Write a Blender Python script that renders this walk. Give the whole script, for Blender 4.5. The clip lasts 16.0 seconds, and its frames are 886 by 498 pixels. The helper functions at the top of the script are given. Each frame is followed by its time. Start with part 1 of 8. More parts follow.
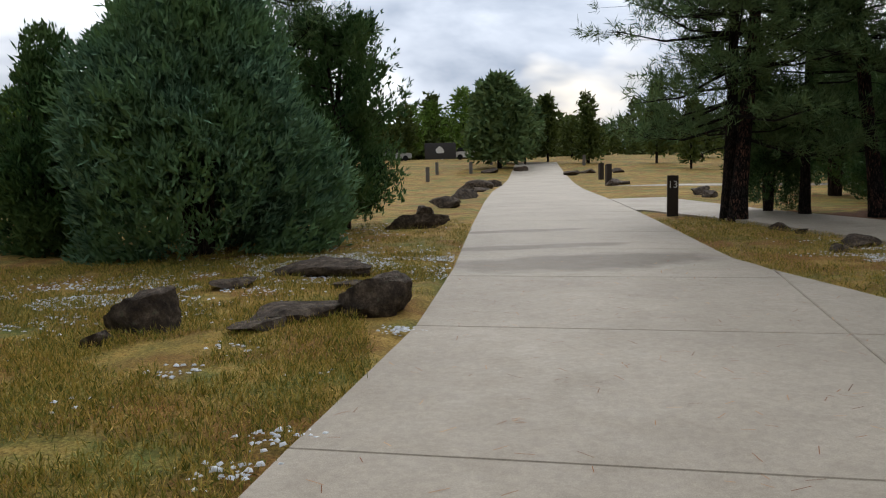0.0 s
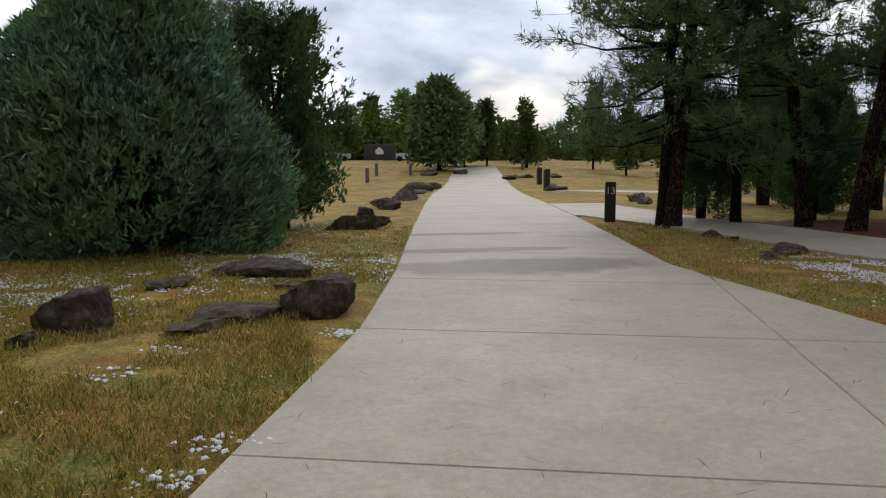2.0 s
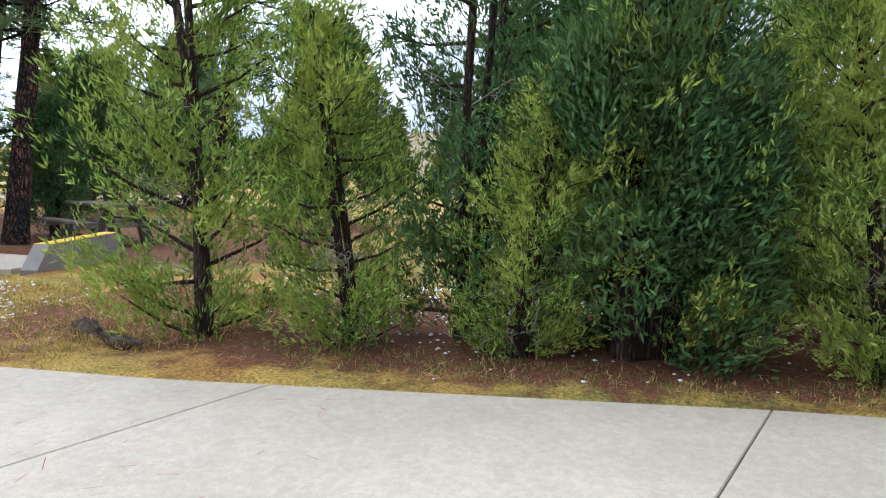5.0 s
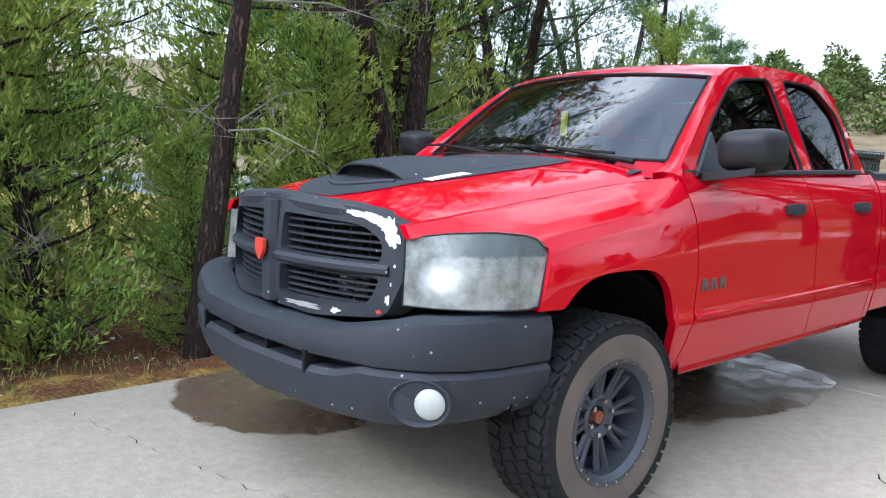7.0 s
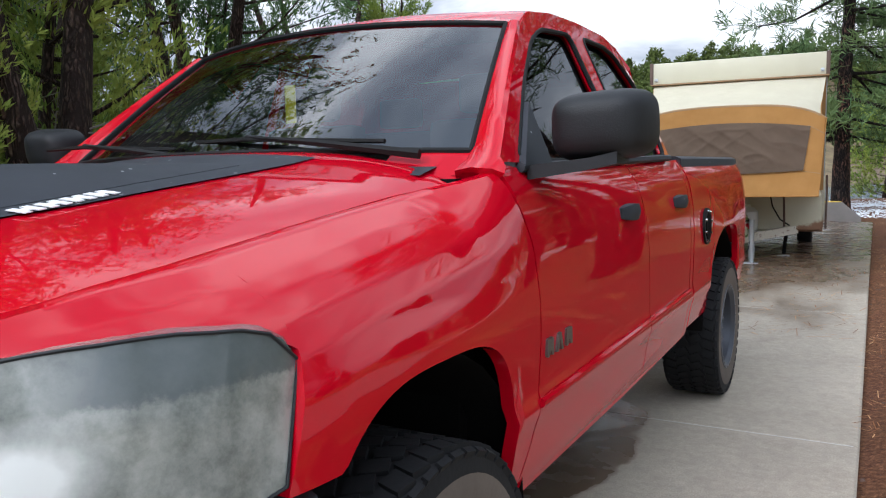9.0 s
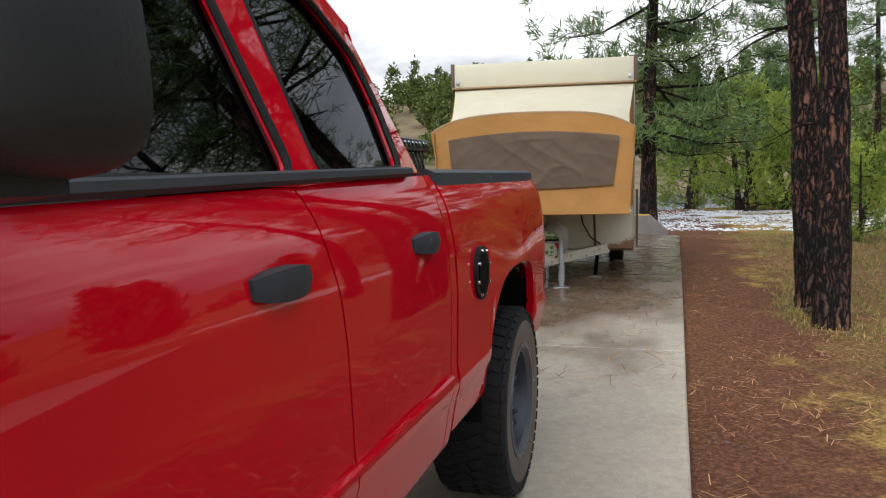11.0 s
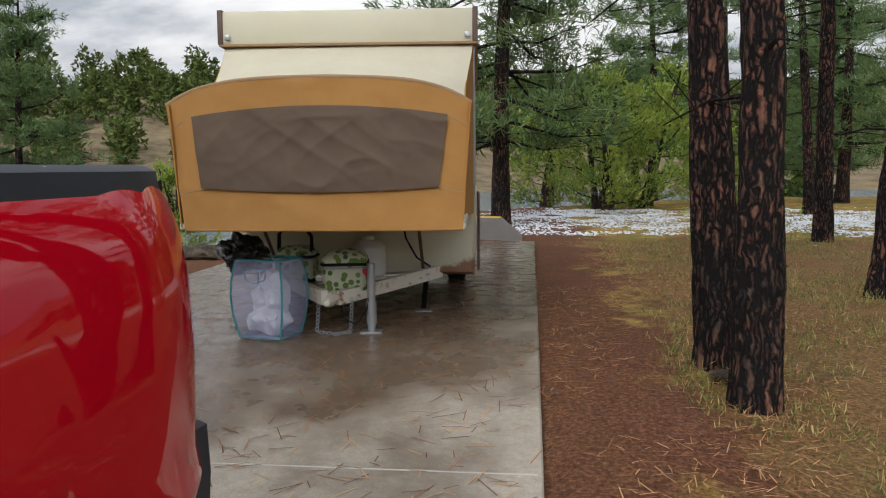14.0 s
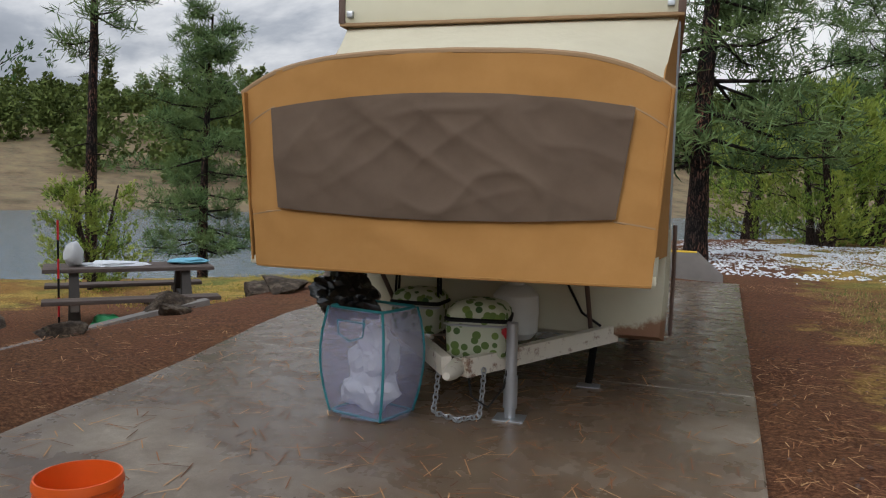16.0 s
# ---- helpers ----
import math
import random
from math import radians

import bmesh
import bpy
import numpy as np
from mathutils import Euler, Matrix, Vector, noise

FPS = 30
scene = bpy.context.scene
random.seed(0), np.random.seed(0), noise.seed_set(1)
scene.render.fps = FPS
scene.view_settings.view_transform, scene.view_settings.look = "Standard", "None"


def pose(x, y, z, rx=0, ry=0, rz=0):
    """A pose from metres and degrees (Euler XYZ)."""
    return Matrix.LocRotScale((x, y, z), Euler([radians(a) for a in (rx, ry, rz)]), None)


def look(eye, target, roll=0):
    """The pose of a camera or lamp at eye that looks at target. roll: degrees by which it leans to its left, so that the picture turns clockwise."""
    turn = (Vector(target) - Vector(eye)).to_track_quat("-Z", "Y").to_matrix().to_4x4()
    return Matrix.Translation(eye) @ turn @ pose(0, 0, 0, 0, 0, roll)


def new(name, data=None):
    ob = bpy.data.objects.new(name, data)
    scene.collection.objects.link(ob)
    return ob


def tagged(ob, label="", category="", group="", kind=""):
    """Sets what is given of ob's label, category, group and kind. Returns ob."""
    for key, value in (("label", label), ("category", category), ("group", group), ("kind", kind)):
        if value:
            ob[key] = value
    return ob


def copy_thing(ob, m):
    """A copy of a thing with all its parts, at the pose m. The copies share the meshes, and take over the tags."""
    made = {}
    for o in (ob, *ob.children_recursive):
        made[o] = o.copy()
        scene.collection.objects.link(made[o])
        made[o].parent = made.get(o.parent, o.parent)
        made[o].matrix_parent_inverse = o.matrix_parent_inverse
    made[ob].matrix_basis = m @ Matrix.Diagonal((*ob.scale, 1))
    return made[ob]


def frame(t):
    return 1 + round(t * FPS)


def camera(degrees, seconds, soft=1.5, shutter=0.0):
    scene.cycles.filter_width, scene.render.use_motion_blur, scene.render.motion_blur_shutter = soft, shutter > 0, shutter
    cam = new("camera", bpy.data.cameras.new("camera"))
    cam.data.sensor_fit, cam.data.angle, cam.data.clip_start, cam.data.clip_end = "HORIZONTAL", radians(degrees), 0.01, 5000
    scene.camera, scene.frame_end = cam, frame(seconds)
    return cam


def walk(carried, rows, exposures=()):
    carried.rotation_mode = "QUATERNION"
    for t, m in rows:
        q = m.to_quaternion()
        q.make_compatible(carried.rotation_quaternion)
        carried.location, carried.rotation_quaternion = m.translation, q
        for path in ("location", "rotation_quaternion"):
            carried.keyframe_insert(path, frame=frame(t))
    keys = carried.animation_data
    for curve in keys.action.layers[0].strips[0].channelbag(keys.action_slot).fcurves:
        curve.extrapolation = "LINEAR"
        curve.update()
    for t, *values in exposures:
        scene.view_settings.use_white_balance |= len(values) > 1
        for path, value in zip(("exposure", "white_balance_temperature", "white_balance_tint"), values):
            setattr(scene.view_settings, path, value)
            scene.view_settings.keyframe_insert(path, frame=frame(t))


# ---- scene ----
cam = camera(59.7, 16.0, soft=1.15)
PATH = [
    (0, (3.809, -3.419, 1.42), (3.534, -5.387, 1.198), -1.4),
    (0.5, (3.835, -3.435, 1.42), (3.512, -5.396, 1.197), -1.2),
    (1, (3.862, -3.444, 1.42), (3.488, -5.396, 1.199), -1.1),
    (1.5, (3.885, -3.465, 1.42), (3.45, -5.404, 1.199), -0.1),
    (2, (3.867, -3.482, 1.42), (3.433, -5.422, 1.201), -0.0),
    (2.5, (3.747, -3.468, 1.42), (3.314, -5.409, 1.207), 0.6),
    (3, (3.535, -3.415, 1.42), (3.067, -5.348, 1.207), 1.7),
    (3.5, (3.361, -3.374, 1.42), (2.473, -5.155, 1.222), 1.3),
    (3.7, (3.3, -3.36, 1.42), (2.236, -5.039, 1.2), 1.4),
    (5.8, (3.238, -2.935, 1.411), (1.335, -2.322, 1.354), 0.2),
    (6, (3.15, -2.845, 1.428), (1.323, -2.031, 1.401), -0.1),
    (6.5, (2.981, -2.619, 1.415), (1.314, -1.523, 1.279), 0.3),
    (7, (2.755, -2.366, 1.411), (1.245, -1.075, 1.177), 2.1),
    (7.5, (2.458, -2.155, 1.404), (1.171, -0.651, 1.116), 0.4),
    (8, (2.179, -1.898, 1.369), (0.878, -0.394, 1.158), -0.5),
    (8.5, (1.933, -1.592, 1.377), (0.625, -0.097, 1.148), -0.6),
    (9, (1.735, -1.26, 1.384), (0.761, 0.475, 1.179), -1.2),
    (9.5, (1.659, -0.902, 1.376), (0.841, 0.91, 1.167), -1.4),
    (10, (1.64, -0.516, 1.397), (0.863, 1.317, 1.214), -1.2),
    (12.3, (1.611, 1.378, 1.399), (1.248, 3.334, 1.189), -1.0),
    (12.5, (1.607, 1.576, 1.396), (1.244, 3.531, 1.185), -1.0),
    (13, (1.6, 2.001, 1.392), (1.269, 3.962, 1.176), -1.1),
    (13.5, (1.58, 2.402, 1.418), (1.386, 4.382, 1.212), -0.8),
    (14, (1.646, 2.859, 1.414), (1.42, 4.835, 1.206), -0.4),
    (14.5, (1.669, 3.286, 1.436), (1.432, 5.261, 1.227), 0.1),
    (15, (1.678, 3.716, 1.418), (1.449, 5.693, 1.222), -0.1),
    (15.5, (1.61, 4.138, 1.424), (1.268, 6.103, 1.28), 1.4),
    (16, (1.479, 4.555, 1.414), (0.798, 6.429, 1.252), 1.5),
]
walk(cam, [(t, look(eye, target, roll)) for t, eye, target, roll in PATH],
     exposures=[(0, -0.85, 6500, 10), (2.5, -0.85, 6500, 10), (3.7, -0.55, 6500, 10), (5.8, 1.28, 5600, 10), (7, 0.86, 5600, 10), (8, 0.38, 5700, 10), (10, 0.08, 6200, 10), (12.3, -0.08, 6600, 10), (16, -0.40, 6400, 10)])
# ---- end of walk ----

# ---- light ----
world = bpy.data.worlds.new("sky")
scene.world = world
world.use_nodes = True
_wn, _wl = world.node_tree.nodes, world.node_tree.links
_wn.clear()
_sky = _wn.new("ShaderNodeTexSky")
_sky.sky_type, _sky.sun_disc = "NISHITA", False
_sky.sun_elevation, _sky.sun_rotation = radians(33), radians(198)
_sky.air_density, _sky.dust_density = 1.0, 2.0
_tc = _wn.new("ShaderNodeTexCoord")
_map = _wn.new("ShaderNodeMapping")
_map.inputs["Scale"].default_value = (1.0, 1.0, 2.4)
_n1 = _wn.new("ShaderNodeTexNoise")
_n1.inputs["Scale"].default_value, _n1.inputs["Detail"].default_value, _n1.inputs["Roughness"].default_value = 1.7, 7.0, 0.56
_n1.inputs["Distortion"].default_value = 0.3
_cr = _wn.new("ShaderNodeValToRGB")
_cr.color_ramp.elements[0].position, _cr.color_ramp.elements[0].color = 0.36, (3.6, 4.2, 5.2, 1)
_cr.color_ramp.elements[1].position, _cr.color_ramp.elements[1].color = 0.60, (16.0, 16.2, 16.5, 1)
_e = _cr.color_ramp.elements.new(0.50)
_e.color = (7.6, 8.2, 9.2, 1)
_cov = _wn.new("ShaderNodeValToRGB")
_cov.color_ramp.elements[0].position, _cov.color_ramp.elements[1].position = 0.30, 0.40
_n2 = _wn.new("ShaderNodeTexNoise")
_n2.inputs["Scale"].default_value, _n2.inputs["Detail"].default_value = 1.1, 6.0
_mx = _wn.new("ShaderNodeMixRGB")
_bg = _wn.new("ShaderNodeBackground")
_bg.inputs["Strength"].default_value = 0.10
_wo = _wn.new("ShaderNodeOutputWorld")
_wl.new(_tc.outputs["Generated"], _map.inputs["Vector"])
_wl.new(_map.outputs["Vector"], _n1.inputs["Vector"])
_wl.new(_map.outputs["Vector"], _n2.inputs["Vector"])
_wl.new(_n1.outputs["Fac"], _cr.inputs["Fac"])
_wl.new(_n2.outputs["Fac"], _cov.inputs["Fac"])
_wl.new(_cov.outputs["Color"], _mx.inputs["Fac"])
_wl.new(_sky.outputs["Color"], _mx.inputs["Color1"])
_wl.new(_cr.outputs["Color"], _mx.inputs["Color2"])
# clouds are brighter round the hidden sun
_nrm = _wn.new("ShaderNodeVectorMath")
_nrm.operation = "DOT_PRODUCT"
_nrm.inputs[1].default_value = (-0.28, -0.88, 0.38)
_glow = _wn.new("ShaderNodeMapRange")
for _k, _v in (("From Min", 0.45), ("From Max", 1.0), ("To Min", 0.72), ("To Max", 2.5)):
    _glow.inputs[_k].default_value = _v
_mul = _wn.new("ShaderNodeMixRGB")
_mul.blend_type = "MULTIPLY"
_mul.inputs["Fac"].default_value = 1.0
_wl.new(_tc.outputs["Generated"], _nrm.inputs[0])
_wl.new(_nrm.outputs["Value"], _glow.inputs["Value"])
_sep = _wn.new("ShaderNodeSeparateXYZ")
_wl.new(_tc.outputs["Generated"], _sep.inputs[0])
_zen = _wn.new("ShaderNodeMapRange")
for _k, _v in (("From Min", 0.0), ("From Max", 1.0), ("To Min", 0.85), ("To Max", 1.75)):
    _zen.inputs[_k].default_value = _v
_wl.new(_sep.outputs["Z"], _zen.inputs["Value"])
_both = _wn.new("ShaderNodeMath")
_both.operation = "MULTIPLY"
_wl.new(_glow.outputs["Result"], _both.inputs[0])
_wl.new(_zen.outputs["Result"], _both.inputs[1])
_wl.new(_mx.outputs["Color"], _mul.inputs["Color1"])
_wl.new(_both.outputs[0], _mul.inputs["Color2"])
_wl.new(_mul.outputs["Color"], _bg.inputs["Color"])
_wl.new(_bg.outputs["Background"], _wo.inputs["Surface"])

sun_data = bpy.data.lights.new("sun", "SUN")
sun_data.energy, sun_data.angle, sun_data.color = 1.1, radians(12), (1.0, 0.95, 0.88)
sun = new("sun", sun_data)
sun.matrix_world = look((0, 0, 30), (6.5, 20.0, 16.4))


# ---- materials ----
def srgb(r, g, b):
    return tuple(((v / 255) / 12.92 if v / 255 <= 0.04045 else ((v / 255 + 0.055) / 1.055) ** 2.4) for v in (r, g, b)) + (1.0,)


class Nodes:
    """A small builder for node materials."""

    def __init__(self, name, rough=0.7, metal=0.0, spec=0.5):
        self.m = bpy.data.materials.new(name)
        self.m.use_nodes = True
        self.t = self.m.node_tree
        self.b = self.t.nodes["Principled BSDF"]
        self.b.inputs["Roughness"].default_value = rough
        self.b.inputs["Metallic"].default_value = metal
        self.b.inputs["Specular IOR Level"].default_value = spec
        self.tc = self.t.nodes.new("ShaderNodeTexCoord")

    def add(self, kind, **values):
        n = self.t.nodes.new(kind)
        for k, v in values.items():
            n.inputs[k].default_value = v
        return n

    def link(self, a, b):
        self.t.links.new(a, b)
        return self

    def coords(self, scale=(1, 1, 1), rot=(0, 0, 0)):
        m = self.add("ShaderNodeMapping", Scale=scale, Rotation=rot)
        self.link(self.tc.outputs["Object"], m.inputs["Vector"])
        return m.outputs["Vector"]

    def noise(self, scale, detail=4.0, rough=0.55, vec=None, distort=0.0):
        n = self.add("ShaderNodeTexNoise", Scale=scale, Detail=detail, Roughness=rough, Distortion=distort)
        self.link(vec if vec is not None else self.tc.outputs["Object"], n.inputs["Vector"])
        return n.outputs["Fac"]

    def cells(self, scale, vec=None, feature="F1", out="Distance"):
        n = self.add("ShaderNodeTexVoronoi", Scale=scale)
        n.feature = feature
        self.link(vec if vec is not None else self.tc.outputs["Object"], n.inputs["Vector"])
        return n.outputs[out]

    def ramp(self, fac, *stops):
        n = self.t.nodes.new("ShaderNodeValToRGB")
        while len(n.color_ramp.elements) < len(stops):
            n.color_ramp.elements.new(0.5)
        for e, (p, c) in zip(n.color_ramp.elements, stops):
            e.position, e.color = p, (c if isinstance(c, tuple) else (c, c, c, 1))
        self.link(fac, n.inputs["Fac"])
        return n.outputs["Color"]

    def mix(self, fac, a, b, mode="MIX"):
        n = self.t.nodes.new("ShaderNodeMixRGB")
        n.blend_type = mode
        for sock, v in (("Fac", fac), ("Color1", a), ("Color2", b)):
            if isinstance(v, (int, float)):
                n.inputs[sock].default_value = v if sock == "Fac" else (v, v, v, 1)
            elif isinstance(v, tuple):
                n.inputs[sock].default_value = v
            else:
                self.link(v, n.inputs[sock])
        return n.outputs["Color"]

    def math(self, op, a, b=0.0, clamp=False):
        n = self.t.nodes.new("ShaderNodeMath")
        n.operation, n.use_clamp = op, clamp
        for i, v in enumerate((a, b)):
            if isinstance(v, (int, float)):
                n.inputs[i].default_value = v
            else:
                self.link(v, n.inputs[i])
        return n.outputs[0]

    def xyz(self):
        n = self.t.nodes.new("ShaderNodeSeparateXYZ")
        self.link(self.tc.outputs["Object"], n.inputs[0])
        return n.outputs

    def island(self):
        return self.t.nodes.new("ShaderNodeNewGeometry").outputs["Random Per Island"]

    def per_object(self):
        return self.t.nodes.new("ShaderNodeObjectInfo").outputs["Random"]

    def color(self, v):
        if isinstance(v, tuple):
            self.b.inputs["Base Color"].default_value = v
        else:
            self.link(v, self.b.inputs["Base Color"])
        return self

    def rough(self, v):
        self.link(v, self.b.inputs["Roughness"])
        return self

    def bump(self, height, strength=0.4, distance=0.02):
        n = self.add("ShaderNodeBump", Strength=strength, Distance=distance)
        self.link(height, n.inputs["Height"])
        self.link(n.outputs["Normal"], self.b.inputs["Normal"])
        return self


def simple(name, c, rough=0.7, metal=0.0, vary=0.15, scale=6.0, bump=0.0, bump_scale=60.0, spec=0.5):
    n = Nodes(name, rough, metal, spec)
    dark = tuple(v * (1 - vary) for v in c[:3]) + (1,)
    light = tuple(min(1, v * (1 + vary)) for v in c[:3]) + (1,)
    n.color(n.mix(n.noise(scale), dark, light))
    if bump:
        n.bump(n.noise(bump_scale), bump, 0.004)
    return n.m


def leaf_material(name, dark, mid, light, yellow=None):
    n = Nodes(name, 0.7, 0, 0.12)
    c = n.ramp(n.island(), (0.0, tuple(v * 0.55 for v in dark[:3]) + (1,)), (0.45, mid), (1.0, light))
    c = n.mix(n.ramp(n.noise(0.9, 2), (0.42, 0.0), (0.62, 1.0)), c, yellow or light)
    n.color(c)
    tr = n.t.nodes.new("ShaderNodeBsdfTranslucent")
    mixer = n.t.nodes.new("ShaderNodeMixShader")
    mixer.inputs["Fac"].default_value = 0.14
    out = n.t.nodes["Material Output"]
    n.link(c, tr.inputs["Color"])
    n.link(n.b.outputs["BSDF"], mixer.inputs[1]).link(tr.outputs["BSDF"], mixer.inputs[2]).link(mixer.outputs["Shader"], out.inputs["Surface"])
    return n.m


M_BLUE_JUNIPER = leaf_material("blue_green_juniper", (0.055, 0.120, 0.072, 1), (0.118, 0.222, 0.134, 1), (0.205, 0.335, 0.205, 1), (0.150, 0.260, 0.110, 1))
M_JUNIPER = leaf_material("olive_juniper", (0.070, 0.140, 0.034, 1), (0.165, 0.262, 0.052, 1), (0.300, 0.400, 0.080, 1), (0.330, 0.390, 0.080, 1))
M_DARK_JUNIPER = leaf_material("dark_juniper", (0.035, 0.085, 0.032, 1), (0.065, 0.137, 0.051, 1), (0.106, 0.195, 0.071, 1), (0.094, 0.156, 0.051, 1))
M_NEEDLES = leaf_material("pine_needles", (0.057, 0.110, 0.047, 1), (0.106, 0.182, 0.075, 1), (0.175, 0.259, 0.109, 1), (0.150, 0.214, 0.082, 1))
M_FAR_LEAVES = leaf_material("far_foliage", (0.045, 0.071, 0.020, 1), (0.081, 0.115, 0.029, 1), (0.126, 0.158, 0.041, 1), (0.099, 0.126, 0.035, 1))
M_BRIGHT_LEAVES = leaf_material("broad_leaves", (0.09, 0.17, 0.03, 1), (0.15, 0.25, 0.05, 1), (0.22, 0.33, 0.08, 1), (0.18, 0.28, 0.05, 1))


def bark_material(name, crack, plate, flake, sx, sz):
    n = Nodes(name, 0.9, 0, 0.2)
    wav = n.add("ShaderNodeTexNoise", Scale=5.0, Detail=5.0)
    n.link(n.coords((2.2, 2.2, 1.4)), wav.inputs["Vector"])
    v = n.mix(1.0, n.coords((sx, sx, sz)), n.mix(1.0, wav.outputs["Color"], (2.6, 2.6, 2.6, 1), "MULTIPLY"), "ADD")
    cell = n.cells(1.0, v, "DISTANCE_TO_EDGE")
    plates = n.ramp(cell, (0.08, 0.0), (0.30, 1.0))
    worn = n.math("ADD", n.math("MULTIPLY", n.noise(2.2, 4, 0.55), 0.80), n.math("MULTIPLY", n.noise(11.0, 6, 0.7), 0.28))
    tone = n.mix(n.ramp(worn, (0.46, 0.0), (0.62, 1.0)), plate, flake)
    grain = n.noise(1.0, 8, 0.72, n.coords((26, 26, 7)))
    n.color(n.mix(n.ramp(grain, (0.42, 0.0), (0.64, 0.92)), n.mix(plates, crack, tone), crack))
    n.bump(n.mix(0.35, plates, grain), 0.9, 0.03)
    return n.m


M_PINE_BARK = bark_material("pine_bark", (0.006, 0.005, 0.005, 1), (0.070, 0.050, 0.042, 1), (0.24, 0.110, 0.074, 1), 24, 4.6)
M_JUNIPER_BARK = bark_material("juniper_bark", (0.025, 0.017, 0.014, 1), (0.10, 0.065, 0.05, 1), (0.19, 0.13, 0.10, 1), 34, 1.6)
M_DARK_BARK = bark_material("dark_bark", (0.008, 0.006, 0.005, 1), (0.03, 0.022, 0.018, 1), (0.07, 0.045, 0.034, 1), 14, 2.5)
M_DEADWOOD = simple("dead_wood", (0.25, 0.225, 0.195, 1), 0.85, bump=0.4)


def concrete_material(name):
    n = Nodes(name, 0.75, 0, 0.4)
    x, y, z = n.xyz()
    wob = n.math("MULTIPLY", n.math("SUBTRACT", n.noise(1.3, 5, 0.6), 0.5), 1.1)

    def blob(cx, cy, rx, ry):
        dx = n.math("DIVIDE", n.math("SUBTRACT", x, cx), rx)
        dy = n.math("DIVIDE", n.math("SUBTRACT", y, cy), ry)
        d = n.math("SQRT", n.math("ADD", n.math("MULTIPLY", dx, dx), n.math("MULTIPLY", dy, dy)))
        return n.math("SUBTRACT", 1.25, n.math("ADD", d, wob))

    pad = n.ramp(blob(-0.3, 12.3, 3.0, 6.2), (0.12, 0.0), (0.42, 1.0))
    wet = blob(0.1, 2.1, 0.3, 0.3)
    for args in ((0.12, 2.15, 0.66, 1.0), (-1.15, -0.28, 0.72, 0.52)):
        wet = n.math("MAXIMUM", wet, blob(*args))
    # tree shade across the road, put into the colour as darker bands
    road_shade = n.math("MAXIMUM", n.math("MAXIMUM", blob(0.5, -13.6, 2.1, 0.9), blob(0.9, -15.6, 2.4, 0.35)), blob(0.2, -18.5, 1.8, 0.3))
    road_shade = n.ramp(road_shade, (0.20, 0.0), (0.55, 1.0))
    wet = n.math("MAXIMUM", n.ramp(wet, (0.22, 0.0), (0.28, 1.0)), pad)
    tone = n.ramp(n.noise(0.55, 6, 0.6), (0.3, srgb(165, 154, 138)), (0.7, srgb(186, 175, 158)))
    fine = n.ramp(n.noise(140, 3, 0.7), (0.35, 0.80), (0.65, 1.08))
    c = n.mix(1.0, tone, fine, "MULTIPLY")
    blot = n.ramp(n.noise(22, 7, 0.75), (0.40, 0.86), (0.62, 1.05))
    c = n.mix(1.0, c, blot, "MULTIPLY")
    stain = n.ramp(n.noise(2.3, 7, 0.65), (0.55, 0.0), (0.75, 0.35))
    c = n.mix(stain, c, srgb(135, 122, 106))
    speck = n.ramp(n.cells(26.0), (0.03, 1.0), (0.06, 0.0))
    c = n.mix(n.math("MULTIPLY", speck, 0.32), c, srgb(90, 76, 62))
    c = n.mix(n.math("MULTIPLY", road_shade, 0.55), c, srgb(84, 74, 64))
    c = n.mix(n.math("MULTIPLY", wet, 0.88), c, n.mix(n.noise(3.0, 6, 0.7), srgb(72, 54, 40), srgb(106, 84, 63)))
    n.color(c)
    n.rough(n.mix(wet, n.ramp(n.noise(4), (0.3, 0.62), (0.7, 0.82)), n.ramp(n.noise(5, 4), (0.4, 0.18), (0.7, 0.40))))
    n.bump(n.math("ADD", n.math("MULTIPLY", n.noise(120, 4, 0.7), 0.7), n.noise(9, 4)), 0.16, 0.006)
    return n.m


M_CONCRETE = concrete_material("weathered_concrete")


